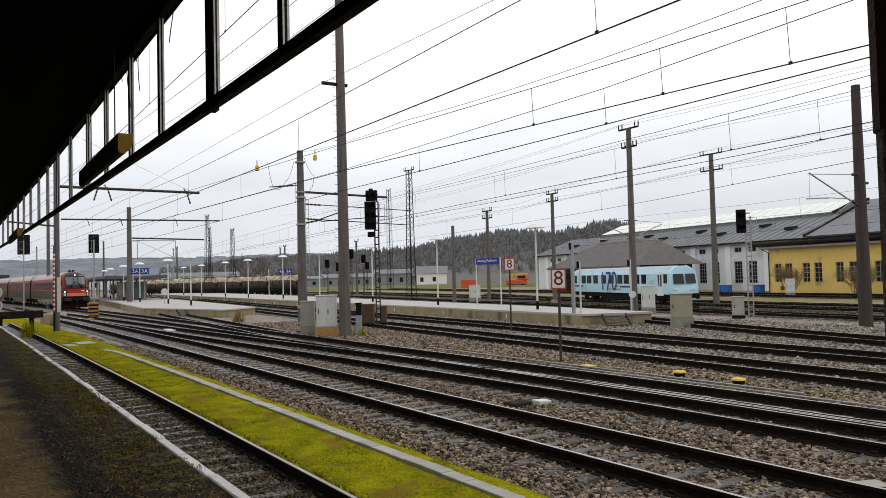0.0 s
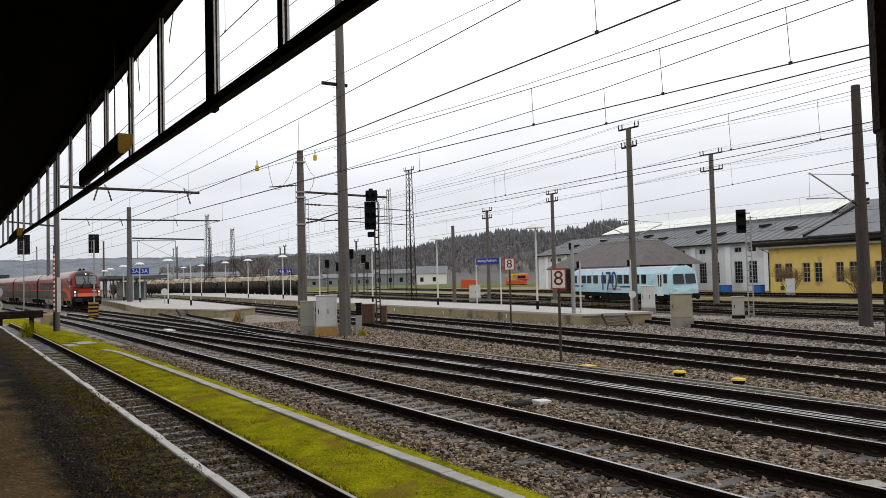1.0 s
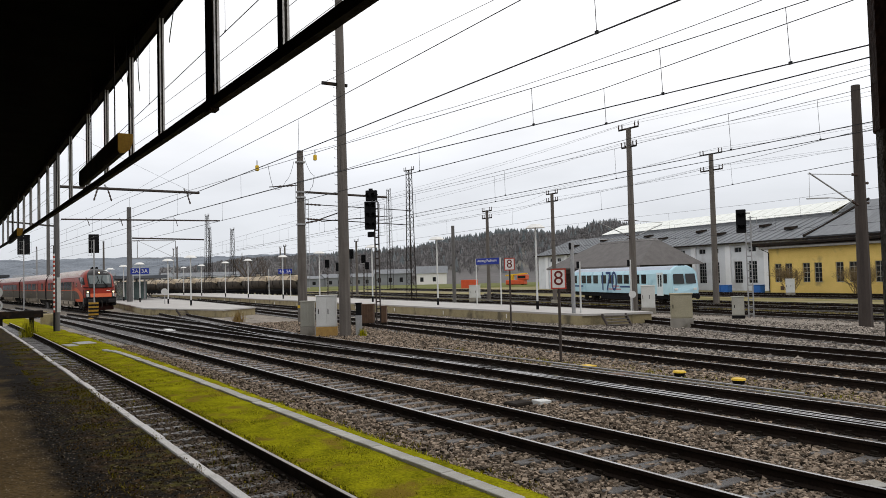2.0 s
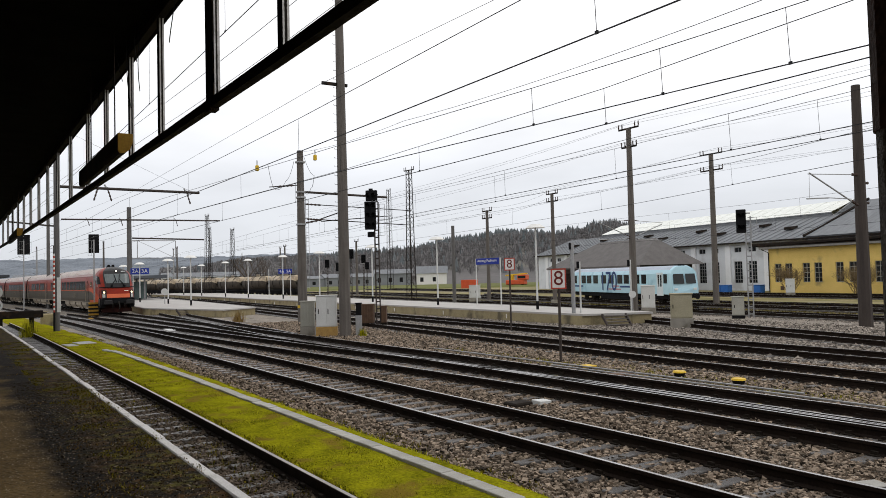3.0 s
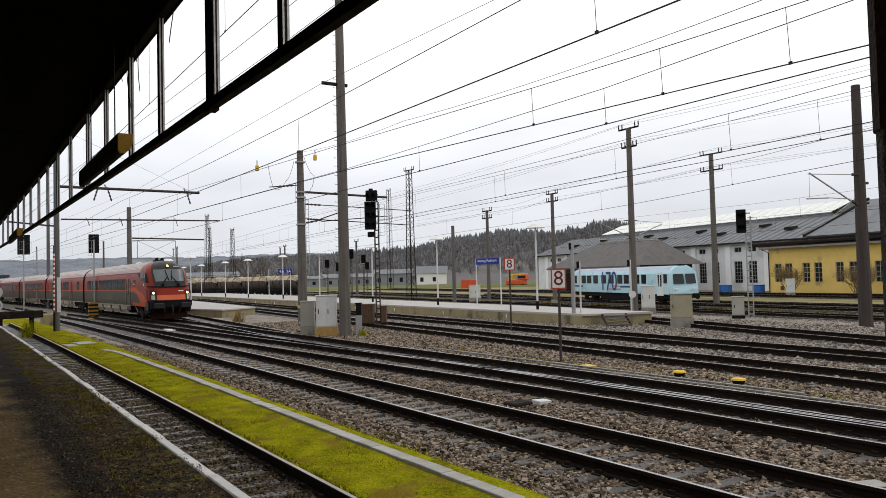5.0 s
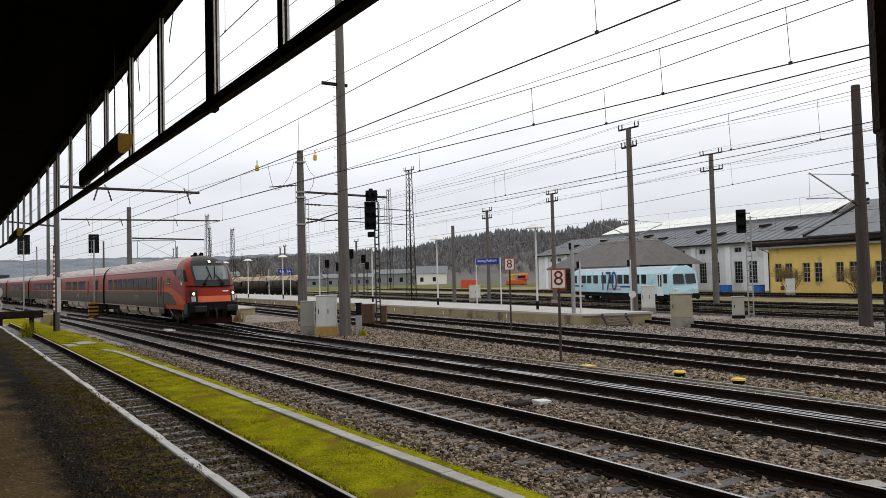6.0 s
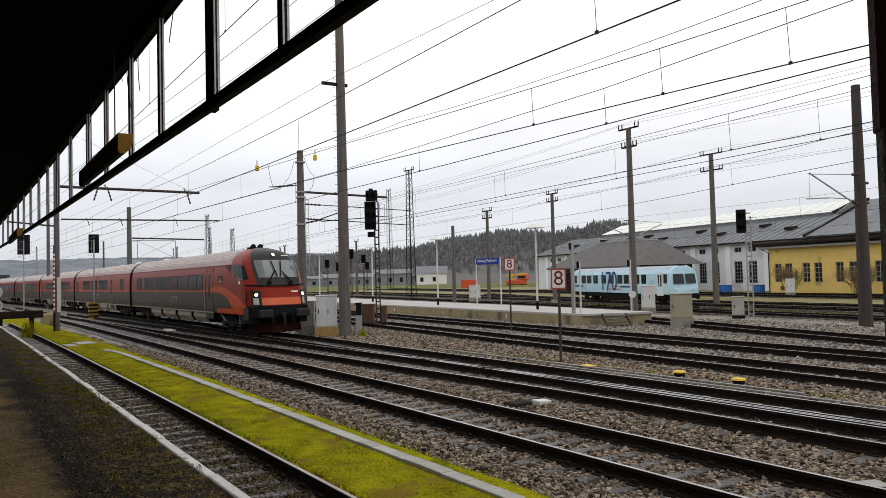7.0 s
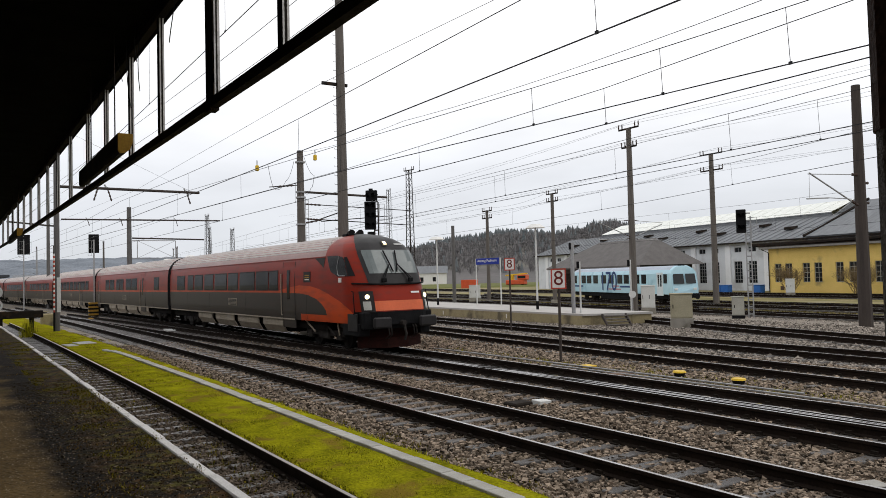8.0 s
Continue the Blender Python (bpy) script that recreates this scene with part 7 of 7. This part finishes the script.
    for side, (ya, yb) in enumerate(((9.3, 15.0), (20.7, 15.0))):
        j = 0
        x = sk0
        while x < sk1 - 0.5:
            c = Mesh()
            c.add([(x + 0.06, ya, 11.9), (x + 2.54, ya, 11.9), (x + 2.54, yb, 14.0), (x + 0.06, yb, 14.0), (x + 0.06, ya, 11.83), (x + 2.54, ya, 11.83), (x + 2.54, yb, 13.93), (x + 0.06, yb, 13.93)],
                  [(0, 1, 2, 3), (7, 6, 5, 4), (0, 4, 5, 1), (1, 5, 6, 2), (3, 2, 6, 7), (0, 3, 7, 4)])
            part("skylight_pane", c, sky_glass, ob)
            x += 2.6
    c = Mesh()
    c.add([(sk1 + 0.2, 9.3, 11.2), (sk1 + 0.2, 20.7, 11.2), (sk1 + 0.2, 15, 14.3), (sk1 + 0.5, 9.3, 11.2), (sk1 + 0.5, 20.7, 11.2), (sk1 + 0.5, 15, 14.3)], [(0, 1, 2), (5, 4, 3), (0, 2, 5, 3), (1, 4, 5, 2)])
    part("skylight_gable", c, slate, ob)
    # cross roof at the hall's end, with a dark gutter
    c = Mesh()
    c.add([(75.5, -0.9, H + 0.3), (L + 1, -0.9, H + 0.3), (L + 1, 12, 13.4), (76.5, 12, 13.4), (75.5, 2.0, H + 0.3)], [(0, 1, 2, 3)])
    c.add([(75.5, -0.9, H + 0.2), (L + 1, -0.9, H + 0.2), (L + 1, 12, 13.3), (76.5, 12, 13.3)], [(3, 2, 1, 0)])
    part("cross_roof", c, slate, ob)
    c = Mesh()
    c.tube([(75.5, -0.9, H + 0.4), (75.8, 2.5, 9.3), (76.4, 11.8, 13.5)], 0.22, 6)
    c.tube([(66, -1.0, H - 0.55), (L, -1.0, H - 0.35)], 0.28, 6)
    part("duct", c, DARKSTEEL, ob, "dark sheet metal duct")
    c = Mesh()
    c.box(-0.6, -0.95, H - 0.1, L + 0.6, -0.75, H + 0.1)
    part("gutter", c, DARKSTEEL, ob)

    # yellow building
    ob, L = building_frame("yellow_building", "low yellow plastered building with dark windows and flat grey roof", (95.0, 65.6), (91.2, 40.0), -0.85)
    H = 6.0
    spans = [(1.0, 2.15), (2.75, 3.9), (5.6, 6.75), (7.4, 8.6), (10.6, 11.75), (12.5, 13.7), (16.0, 17.2), (18.0, 19.2)]
    holes = [(a, b, 1.4, 3.95) for a, b in spans]
    wall_with_holes(ob, L, H, holes, ochre)
    for r in holes:
        window(ob, *r, (2, 4), CABINET, y=0.15)
    c = Mesh()
    c.box(0, 9, 0, L, 9.3, H)
    c.box(0, 0.36, 0, 0.35, 8.99, H)
    c.box(L - 0.35, 0.36, 0, L, 8.99, H)
    part("wall", c, ochre, ob)
    c = Mesh()
    c.box(-0.9, -0.9, H, L + 0.9, 9.9, H + 0.32, c=0.04)
    part("roof", c, mat("roof_fascia", (0.26, 0.25, 0.24), (0.18, 0.17, 0.16), 0.7), ob)
    c = Mesh()
    c.box(-0.95, -0.97, H + 0.32, L + 0.95, 9.95, H + 0.42)
    part("roof_edge", c, DARKSTEEL, ob)
    c = Mesh()
    c.tube([(0.1, -0.12, 0), (0.1, -0.12, H - 0.5), (-0.5, -0.8, H)], 0.07, 6)
    part("downpipe", c, DARKSTEEL, ob)
    c = Mesh()
    c.box(1.9, -0.06, 0.35, 2.5, -0.005, 0.9, c=0.01)
    part("vent", c, RUSTBOX, ob)
    c = Mesh()
    c.box(0.2, -0.04, 4.75, L - 0.2, -0.003, 4.9)
    part("cornice", c, ochre, ob)

    # shed with a hipped roof behind the railcar
    ob, L = building_frame("hipped_shed", "dark boarded goods shed with a grey hipped tile roof", (92.6, 107.5), (88.8, 83.4), -0.9)
    c = Mesh()
    c.box(0, 0, 0, L, 10, 4.4)
    part("wall", c, brown, ob)
    for x in range(3, int(L) - 3, 6):
        c = Mesh()
        c.box(x, -0.08, 0.3, x + 2.6, -0.004, 3.4, c=0.02)
        part("door", c, DARKSTEEL, ob)
    c = Mesh()
    e, hz, rz = 1.4, 4.4, 8.75
    c.add([(-e, -e, hz), (L + e, -e, hz), (L + e, 10 + e, hz), (-e, 10 + e, hz), (6.6, 5, rz), (L - 2.6, 5, rz)],
          [(0, 1, 5, 4), (1, 2, 5), (2, 3, 4, 5), (3, 0, 4), (3, 2, 1, 0)])
    c.box(-e, -e, hz - 0.3, L + e, -e + 0.12, hz - 0.004)
    part("roof", c, tile, ob)

    # bins on wheels before the hall
    for (x, y, turn) in ((91.0, 71.0, 8), (91.1, 69.7, 2), (91.2, 64.6, -5)):
        bin_ob = thing("waste_container", "blue plastic waste container on the yard before the hall", "waste container", (x, y, -0.94), turn, group="waste containers")
        c = Mesh()
        c.box(-0.5, -0.6, 0.15, 0.5, 0.6, 1.15, c=0.06)
        part("body", c, BLUE_BIN, bin_ob)
        c = Mesh()
        c.box(-0.54, -0.64, 1.154, 0.54, 0.64, 1.27, c=0.05)
        part("lid", c, BLUE_BIN, bin_ob)
        for wx in (-0.4, 0.4):
            for wy in (-0.5, 0.5):
                c = Mesh()
                c.tube([(wx - 0.03, wy, 0.08), (wx + 0.03, wy, 0.08)], 0.08, 8)
                part("wheel", c, BLACK, bin_ob)

    # low buildings far off
    shed_m = mat("grey_shed_board", (0.24, 0.25, 0.26), (0.18, 0.19, 0.2), 0.8, scale=0.5, fine=5)
    for (a, b, h, d, wm, lab, rz) in (((151.2, 259.3), (161.2, 253.0), 4.9, 12, WHITE, "white low house with a grey roof", 3.0), ((137.5, 269), (150.4, 261.5), 5.2, 11, shed_m, "low grey shed with a pitched roof", 1.8), ((126, 290), (158, 283), 4.2, 14, shed_m, "long low grey shed with a flat pitched roof", 1.6), ((104, 300), (126, 291), 4.0, 12, shed_m, "grey low shed", 1.2),
                                  ((70, 330), (100, 322), 6, 14, plaster, "grey far warehouse", 2), ((20, 420), (64, 410), 7, 16, plaster, "pale far warehouse", 2.5)):
        ob, L = building_frame("low_building", lab + " beyond the yard", a, b, -1.0)
        n = max(2, int(L / 4))
        holes = [(1.0 + (L - 2) * k / n + 0.4, 1.0 + (L - 2) * k / n + 1.7, h * 0.35, h * 0.7) for k in range(n)]
        wall_with_holes(ob, L, h, holes, wm)
        for r in holes:
            window(ob, *r, (2, 2), y=0.12)
        c = Mesh()
        c.box(0, 0.36, 0, 0.3, d, h)
        c.box(L - 0.3, 0.36, 0, L, d, h)
        c.box(0.31, d - 0.3, 0, L - 0.31, d, h)
        part("wall", c, wm, ob)
        c = Mesh()
        c.add([(-0.5, -0.5, h), (L + 0.5, -0.5, h), (L + 0.5, d + 0.5, h), (-0.5, d + 0.5, h), (-0.5, d / 2, h + rz), (L + 0.5, d / 2, h + rz)],
              [(0, 1, 5, 4), (2, 3, 4, 5), (1, 2, 5), (3, 0, 4), (3, 2, 1, 0)])
        part("roof", c, tile if rz > 5 else slate, ob)

    # canopy of the island platform
    ob = thing("platform_canopy", "dark flat platform canopy on steel posts with a glazed shelter", "canopy", (19.3, 108, 0.4), math.degrees(-0.07))
    def spine(y):
        """The roof's centre line, in the canopy's space, swinging over with the tracks."""
        return 0.6 - 0.0011 * y * y if y < 60 else -3.36 - 0.115 * (y - 60)
    c = Mesh()
    path = [(spine(y), y, 0.0, (0.0, 1.0)) for y in range(0, 181, 6)]
    c.sweep([(-3.8, 2.9), (3.8, 2.9), (3.9, 3.05), (3.9, 3.35), (0.0, 3.2), (-3.9, 3.35), (-3.9, 3.05)], path)
    c.f += [tuple(range(7)), tuple(range(len(c.v) - 7, len(c.v)))]
    c.m += [0, 0]
    part("roof", c, mat("canopy_grey", (0.10, 0.11, 0.125), (0.07, 0.075, 0.085), 0.6), ob)
    for k in range(22):
        for dx in (-1.1, 1.1):
            c = Mesh()
            x = spine(2 + 8 * k) + dx
            c.box(x - 0.1, 2 + 8 * k, 0, x + 0.1, 2.2 + 8 * k, 2.9)
            part("post", c, GALV, ob)
    sh = Mesh()
    sh.box(-0.8, 4, 0.1, 2.2, 14, 2.5)
    part("shelter", sh, mat("shelter_glass", (0.13, 0.18, 0.17), (0.09, 0.13, 0.125), 0.15, bump=0), ob, "greenish glazed shelter")
    ob = thing("platform_canopy", "dark flat canopy over the first platform", "canopy", (1.0, 112, 0.4), math.degrees(0.05))
    c = Mesh()
    c.box(-3, 0, 3.4, 4.2, 70, 3.75, c=0.03)
    part("roof", c, mat("canopy_dark", (0.05, 0.055, 0.065), None, 0.6), ob)
    for k in range(12):
        c = Mesh()
        c.box(0.4, 2 + 6 * k, 0, 0.6, 2.2 + 6 * k, 3.4)
        part("post", c, GALV, ob)


# ---- hills, woods, trees ----
def ridge(b):
    """Height of the wooded ridge over the eye, in degrees, by bearing."""
    tab = [(-12, 0.5), (2, 0.7), (9, 0.9), (14, 1.2), (18.4, 1.75), (22.9, 1.85), (25.4, 1.9), (28.3, 2.05), (30.4, 2.3), (32.6, 2.75), (35.1, 3.05), (36.4, 3.3), (38.5, 3.2), (40.6, 3.05), (41.9, 3.4), (42.7, 3.25), (43.5, 3.6), (45.1, 3.65), (46.7, 3.4), (49.5, 3.25), (51.4, 3.1), (60, 2.5), (80, 1.6)]
    return lerp_table(tab, b)


def build_hills():
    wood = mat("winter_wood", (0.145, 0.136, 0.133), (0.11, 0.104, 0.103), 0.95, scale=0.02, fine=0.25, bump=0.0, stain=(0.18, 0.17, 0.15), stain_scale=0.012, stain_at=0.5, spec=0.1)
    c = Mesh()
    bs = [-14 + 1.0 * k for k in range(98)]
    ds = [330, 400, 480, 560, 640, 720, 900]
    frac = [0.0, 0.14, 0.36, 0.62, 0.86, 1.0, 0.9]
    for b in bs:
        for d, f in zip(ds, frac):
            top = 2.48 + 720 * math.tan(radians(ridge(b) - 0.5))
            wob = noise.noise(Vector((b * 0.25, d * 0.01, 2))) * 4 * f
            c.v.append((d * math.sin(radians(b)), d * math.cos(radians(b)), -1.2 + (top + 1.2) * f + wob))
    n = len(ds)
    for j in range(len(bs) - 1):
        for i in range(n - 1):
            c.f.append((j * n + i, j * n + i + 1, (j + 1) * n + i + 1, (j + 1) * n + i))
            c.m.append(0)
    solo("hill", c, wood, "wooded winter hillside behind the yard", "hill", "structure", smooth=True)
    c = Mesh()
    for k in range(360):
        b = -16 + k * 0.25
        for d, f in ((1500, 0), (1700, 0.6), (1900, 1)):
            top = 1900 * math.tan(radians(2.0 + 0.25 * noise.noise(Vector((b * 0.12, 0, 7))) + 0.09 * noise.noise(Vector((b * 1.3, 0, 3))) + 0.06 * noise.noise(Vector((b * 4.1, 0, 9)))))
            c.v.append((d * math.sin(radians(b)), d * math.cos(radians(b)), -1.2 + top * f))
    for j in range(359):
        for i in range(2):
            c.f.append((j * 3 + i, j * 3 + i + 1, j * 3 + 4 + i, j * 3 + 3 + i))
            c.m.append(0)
    # blue-grey of distance haze is painted into the ridge's own colour
    solo("hill_far", c, mat("hazy_far_wood", (0.235, 0.255, 0.285), (0.125, 0.14, 0.16), 1.0, scale=0.02, fine=0.22, stretch=(1, 1, 3), bump=0, spec=0.0), "far ridge with blue-grey haze in its colour", "hill", "structure", smooth=True)
    # woods: conifers on the crest, bare crowns lower down
    rs = np.random.RandomState(21)
    V, F, V2, F2 = [], [], [], []
    o = o2 = 0

    def hill_z(b, d):
        f = np.interp(d, ds, frac)
        top = 2.48 + 720 * math.tan(radians(ridge(b) - 0.5))
        return -1.2 + (top + 1.2) * f + noise.noise(Vector((b * 0.25, d * 0.01, 2))) * 4 * f
    for k in range(8500):
        b = rs.uniform(12, 68)
        d = 380 + 360 * rs.uniform(0, 1) ** 0.6
        z = hill_z(b, d) - 1
        x, y = d * math.sin(radians(b)), d * math.cos(radians(b))
        conifer = rs.rand() < (0.8 if d > 650 and b > 24 else 0.07)
        h = rs.uniform(4.5, 11) if conifer else rs.uniform(5, 9)
        if conifer:
            r = h * rs.uniform(0.16, 0.24)
            m = 7
            for zz, rr in ((0.12, 1.0), (0.45, 0.7), (0.42, 0.85), (0.72, 0.4), (0.70, 0.52), (1.0, 0.02)):
                for q in range(m):
                    t = 6.283 * q / m + rs.uniform(-0.2, 0.2)
                    V.append((x + r * rr * math.cos(t) * rs.uniform(0.7, 1.2), y + r * rr * math.sin(t) * rs.uniform(0.7, 1.2), z + h * zz))
            for i in range(5):
                for q in range(m):
                    F.append((o + i * m + q, o + i * m + (q + 1) % m, o + i * m + m + (q + 1) % m, o + i * m + m + q))
            o += 6 * m
        else:
            # a bare crown: a fan of thin twigs
            for q in range(22):
                t, u = rs.uniform(0, 6.283), rs.uniform(0.5, 1.0)
                e = np.array([x + h * 0.35 * u * math.cos(t), y + h * 0.35 * u * math.sin(t), z + h * rs.uniform(0.5, 1.0)])
                s = np.array([x, y, z + h * rs.uniform(0.1, 0.4)])
                w = np.array([math.cos(t + 1.57), math.sin(t + 1.57), 0.2]) * 0.2
                V2 += [tuple(s), tuple(e - w), tuple(e + w)]
                F2.append((o2, o2 + 1, o2 + 2))
                o2 += 3
    # both woods carry haze in their colours, the conifers turned pale blue-grey
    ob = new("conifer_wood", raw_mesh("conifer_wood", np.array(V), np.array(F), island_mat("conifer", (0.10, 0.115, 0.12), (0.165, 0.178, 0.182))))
    tagged(ob, "conifers on the ridge, paled to blue-grey with painted haze", "woods", kind="stuff")
    ob = new("bare_wood", raw_mesh("bare_wood", np.array(V2), np.array(F2), island_mat("hazy_bare_twigs", (0.15, 0.143, 0.143), (0.215, 0.205, 0.203))))
    tagged(ob, "bare grey-brown winter trees on the slope, paled with painted haze", "woods", kind="stuff")
    # grass bank beyond the yard
    c = Mesh()
    for x, y in ((62, 250), (100, 215), (130, 172), (150, 148)):
        c.v += [(x, y, -1.0), (x * 1.02, y * 1.02, -0.55), (x * 1.12, y * 1.12, 0.0), (x * 1.3, y * 1.3, -0.3)]
    for j in range(3):
        for i in range(3):
            c.f.append((j * 4 + i, j * 4 + i + 1, j * 4 + 5 + i, j * 4 + 4 + i))
            c.m.append(0)
    solo("grass_bank", c, mat("bank_grass", (0.12, 0.125, 0.018), (0.075, 0.08, 0.016), 0.95, scale=0.4, fine=4), "green grass bank beyond the tracks", "grass bank", "structure")
    c = Mesh()
    c.add([(70, 84, -0.925), (80, 92, -0.925), (94.5, 66, -0.925), (90.6, 40, -0.925), (84, 22, -0.925), (74, 30, -0.925), (73, 60, -0.925)], [tuple(range(7))])
    solo("grass_verge", c, mat("verge_grass", (0.17, 0.145, 0.04), (0.10, 0.085, 0.028), 0.95, scale=0.5, fine=5, stain=(0.21, 0.165, 0.075), stain_scale=0.35, stain_at=0.5, bump=0.6), "dry yellow-green grass before the yellow building", "grass verge", "structure")


def bare_tree(name, label, cat, x, y, z, h, seed, levels=5, spread=0.5, stems=1, material=None, r0=None):
    rs = random.Random(seed)
    ob = thing(name, label, cat, (x, y, z))
    tr, tw = Mesh(), Mesh()

    def grow(p, d, ln, r, lev):
        q = p + d * ln
        mid = p.lerp(q, 0.5) + Vector((rs.uniform(-1, 1), rs.uniform(-1, 1), 0)) * ln * 0.06
        (tr if lev > levels - 2 else tw).tube([p, mid, q], r, 5 if lev > 2 else 3, 0, r * 0.62, cap=False)
        if lev == 0:
            return
        for k in range(3 if lev > 1 else 4):
            a = Vector((rs.uniform(-1, 1), rs.uniform(-1, 1), rs.uniform(-0.15, 0.8)))
            nd = (d + a * spread * 1.5).normalized()
            grow(p.lerp(q, rs.uniform(0.55, 1.0)), nd, ln * rs.uniform(0.58, 0.8), r * 0.58, lev - 1)
    for s in range(stems):
        d = Vector((rs.uniform(-1, 1) * spread * (stems > 1), rs.uniform(-1, 1) * spread * (stems > 1), 1)).normalized()
        grow(Vector((rs.uniform(-0.3, 0.3) * (stems > 1), rs.uniform(-0.3, 0.3) * (stems > 1), -0.1)), d, h * 0.32, r0 or h * 0.02, levels)
    part("trunk", tr, material, ob)
    part("crown", tw, material, ob)


def build_trees():
    bark = mat("bare_bark", (0.11, 0.085, 0.065), (0.07, 0.055, 0.045), 0.9)
    yellowish = mat("shrub_twigs", (0.21, 0.15, 0.07), (0.13, 0.09, 0.05), 0.9)
    bare_tree("tree", "large bare winter tree behind the freight wagons", "tree", 72, 222, -0.6, 16, 3, 5, 0.55, 1, bark, 0.4)
    bare_tree("tree", "bare winter tree behind the freight wagons", "tree", 80, 232, -0.6, 12, 7, 5, 0.55, 1, bark, 0.3)
    bare_tree("shrub", "bare ochre shrub before the yellow building", "shrub", 89.8, 59.0, -0.9, 5.6, 5, 4, 0.75, 16, yellowish, 0.05)
    bare_tree("shrub", "bare ochre shrub before the yellow building", "shrub", 88.6, 49.8, -0.9, 5.4, 6, 4, 0.75, 15, yellowish, 0.05)
    bare_tree("shrub", "bare grey shrub before the white house", "shrub", 152, 262, -0.9, 6.5, 8, 4, 0.6, 6, bark, 0.07)
    # far masts of the yard
    rs = random.Random(12)
    for x, y, h in ((24, 165, 11), (31, 178, 11.5), (37, 210, 12), (44, 190, 11), (50, 220, 12), (14, 190, 11), (16, 175, 10.5), (20, 230, 12), (60, 160, 10), (70, 190, 11), (58, 120, 9)):
        m = mast(x, y, h, 0.24, 0.16, POLE_CONC if rs.random() < 0.5 else GALV, "distant catenary mast in the station throat", n=8)
        crosshead(m, h, 0.8, -0.3)
        arm(m, 5.6, 1 if rs.random() < 0.5 else -1, 3.0, 0.9)
    for x, y, h in ((40.5, 150, 15.5), (46, 152, 13.0), (56, 205, 17), (60, 150, 14)):
        lattice(x, y, h, 0.5, 0.25, "distant dark lattice mast", w_top=0.8)


def train_front(t):
    """Where the train's front stands along the track at t seconds."""
    return 92.82 - 6.165 * t - 0.3154 * t * t


def motions():
    for i, car in enumerate(CARS):
        rows = []
        for k in range(17):
            t = 0.5 * k
            y = train_front(t) + car["offset"]
            y1, y2 = y + 3.5, y + 21.5
            a = math.degrees(math.atan2(train_track(y2) - train_track(y1), y2 - y1))
            x = train_track(y1) - (train_track(y2) - train_track(y1)) / 18 * 3.5
            rows.append((t, pose(x, y, 0, 0, 0, -a)))
        walk(car, rows)
    # wheels roll: under 80 degrees from row to row
    for axle, yb in WHEELS:
        rows = []
        for k in range(217):
            t = 8.0 * k / 216
            turn = math.degrees((92.82 - train_front(t)) / 0.463)
            rows.append((t, pose(0, yb, 0.463, turn, 0, 0)))
        walk(axle, rows)


build_ground()
build_near_platform()
build_canopy()
build_far_platforms()
build_masts()
build_trough()
build_grass()
build_wires()
build_street_furniture()
build_buildings()
build_railcar()
build_tankers()
build_yard_vehicles()
build_hills()
build_trees()
CARS = build_train()
build_tracks()
build_stones()
motions()
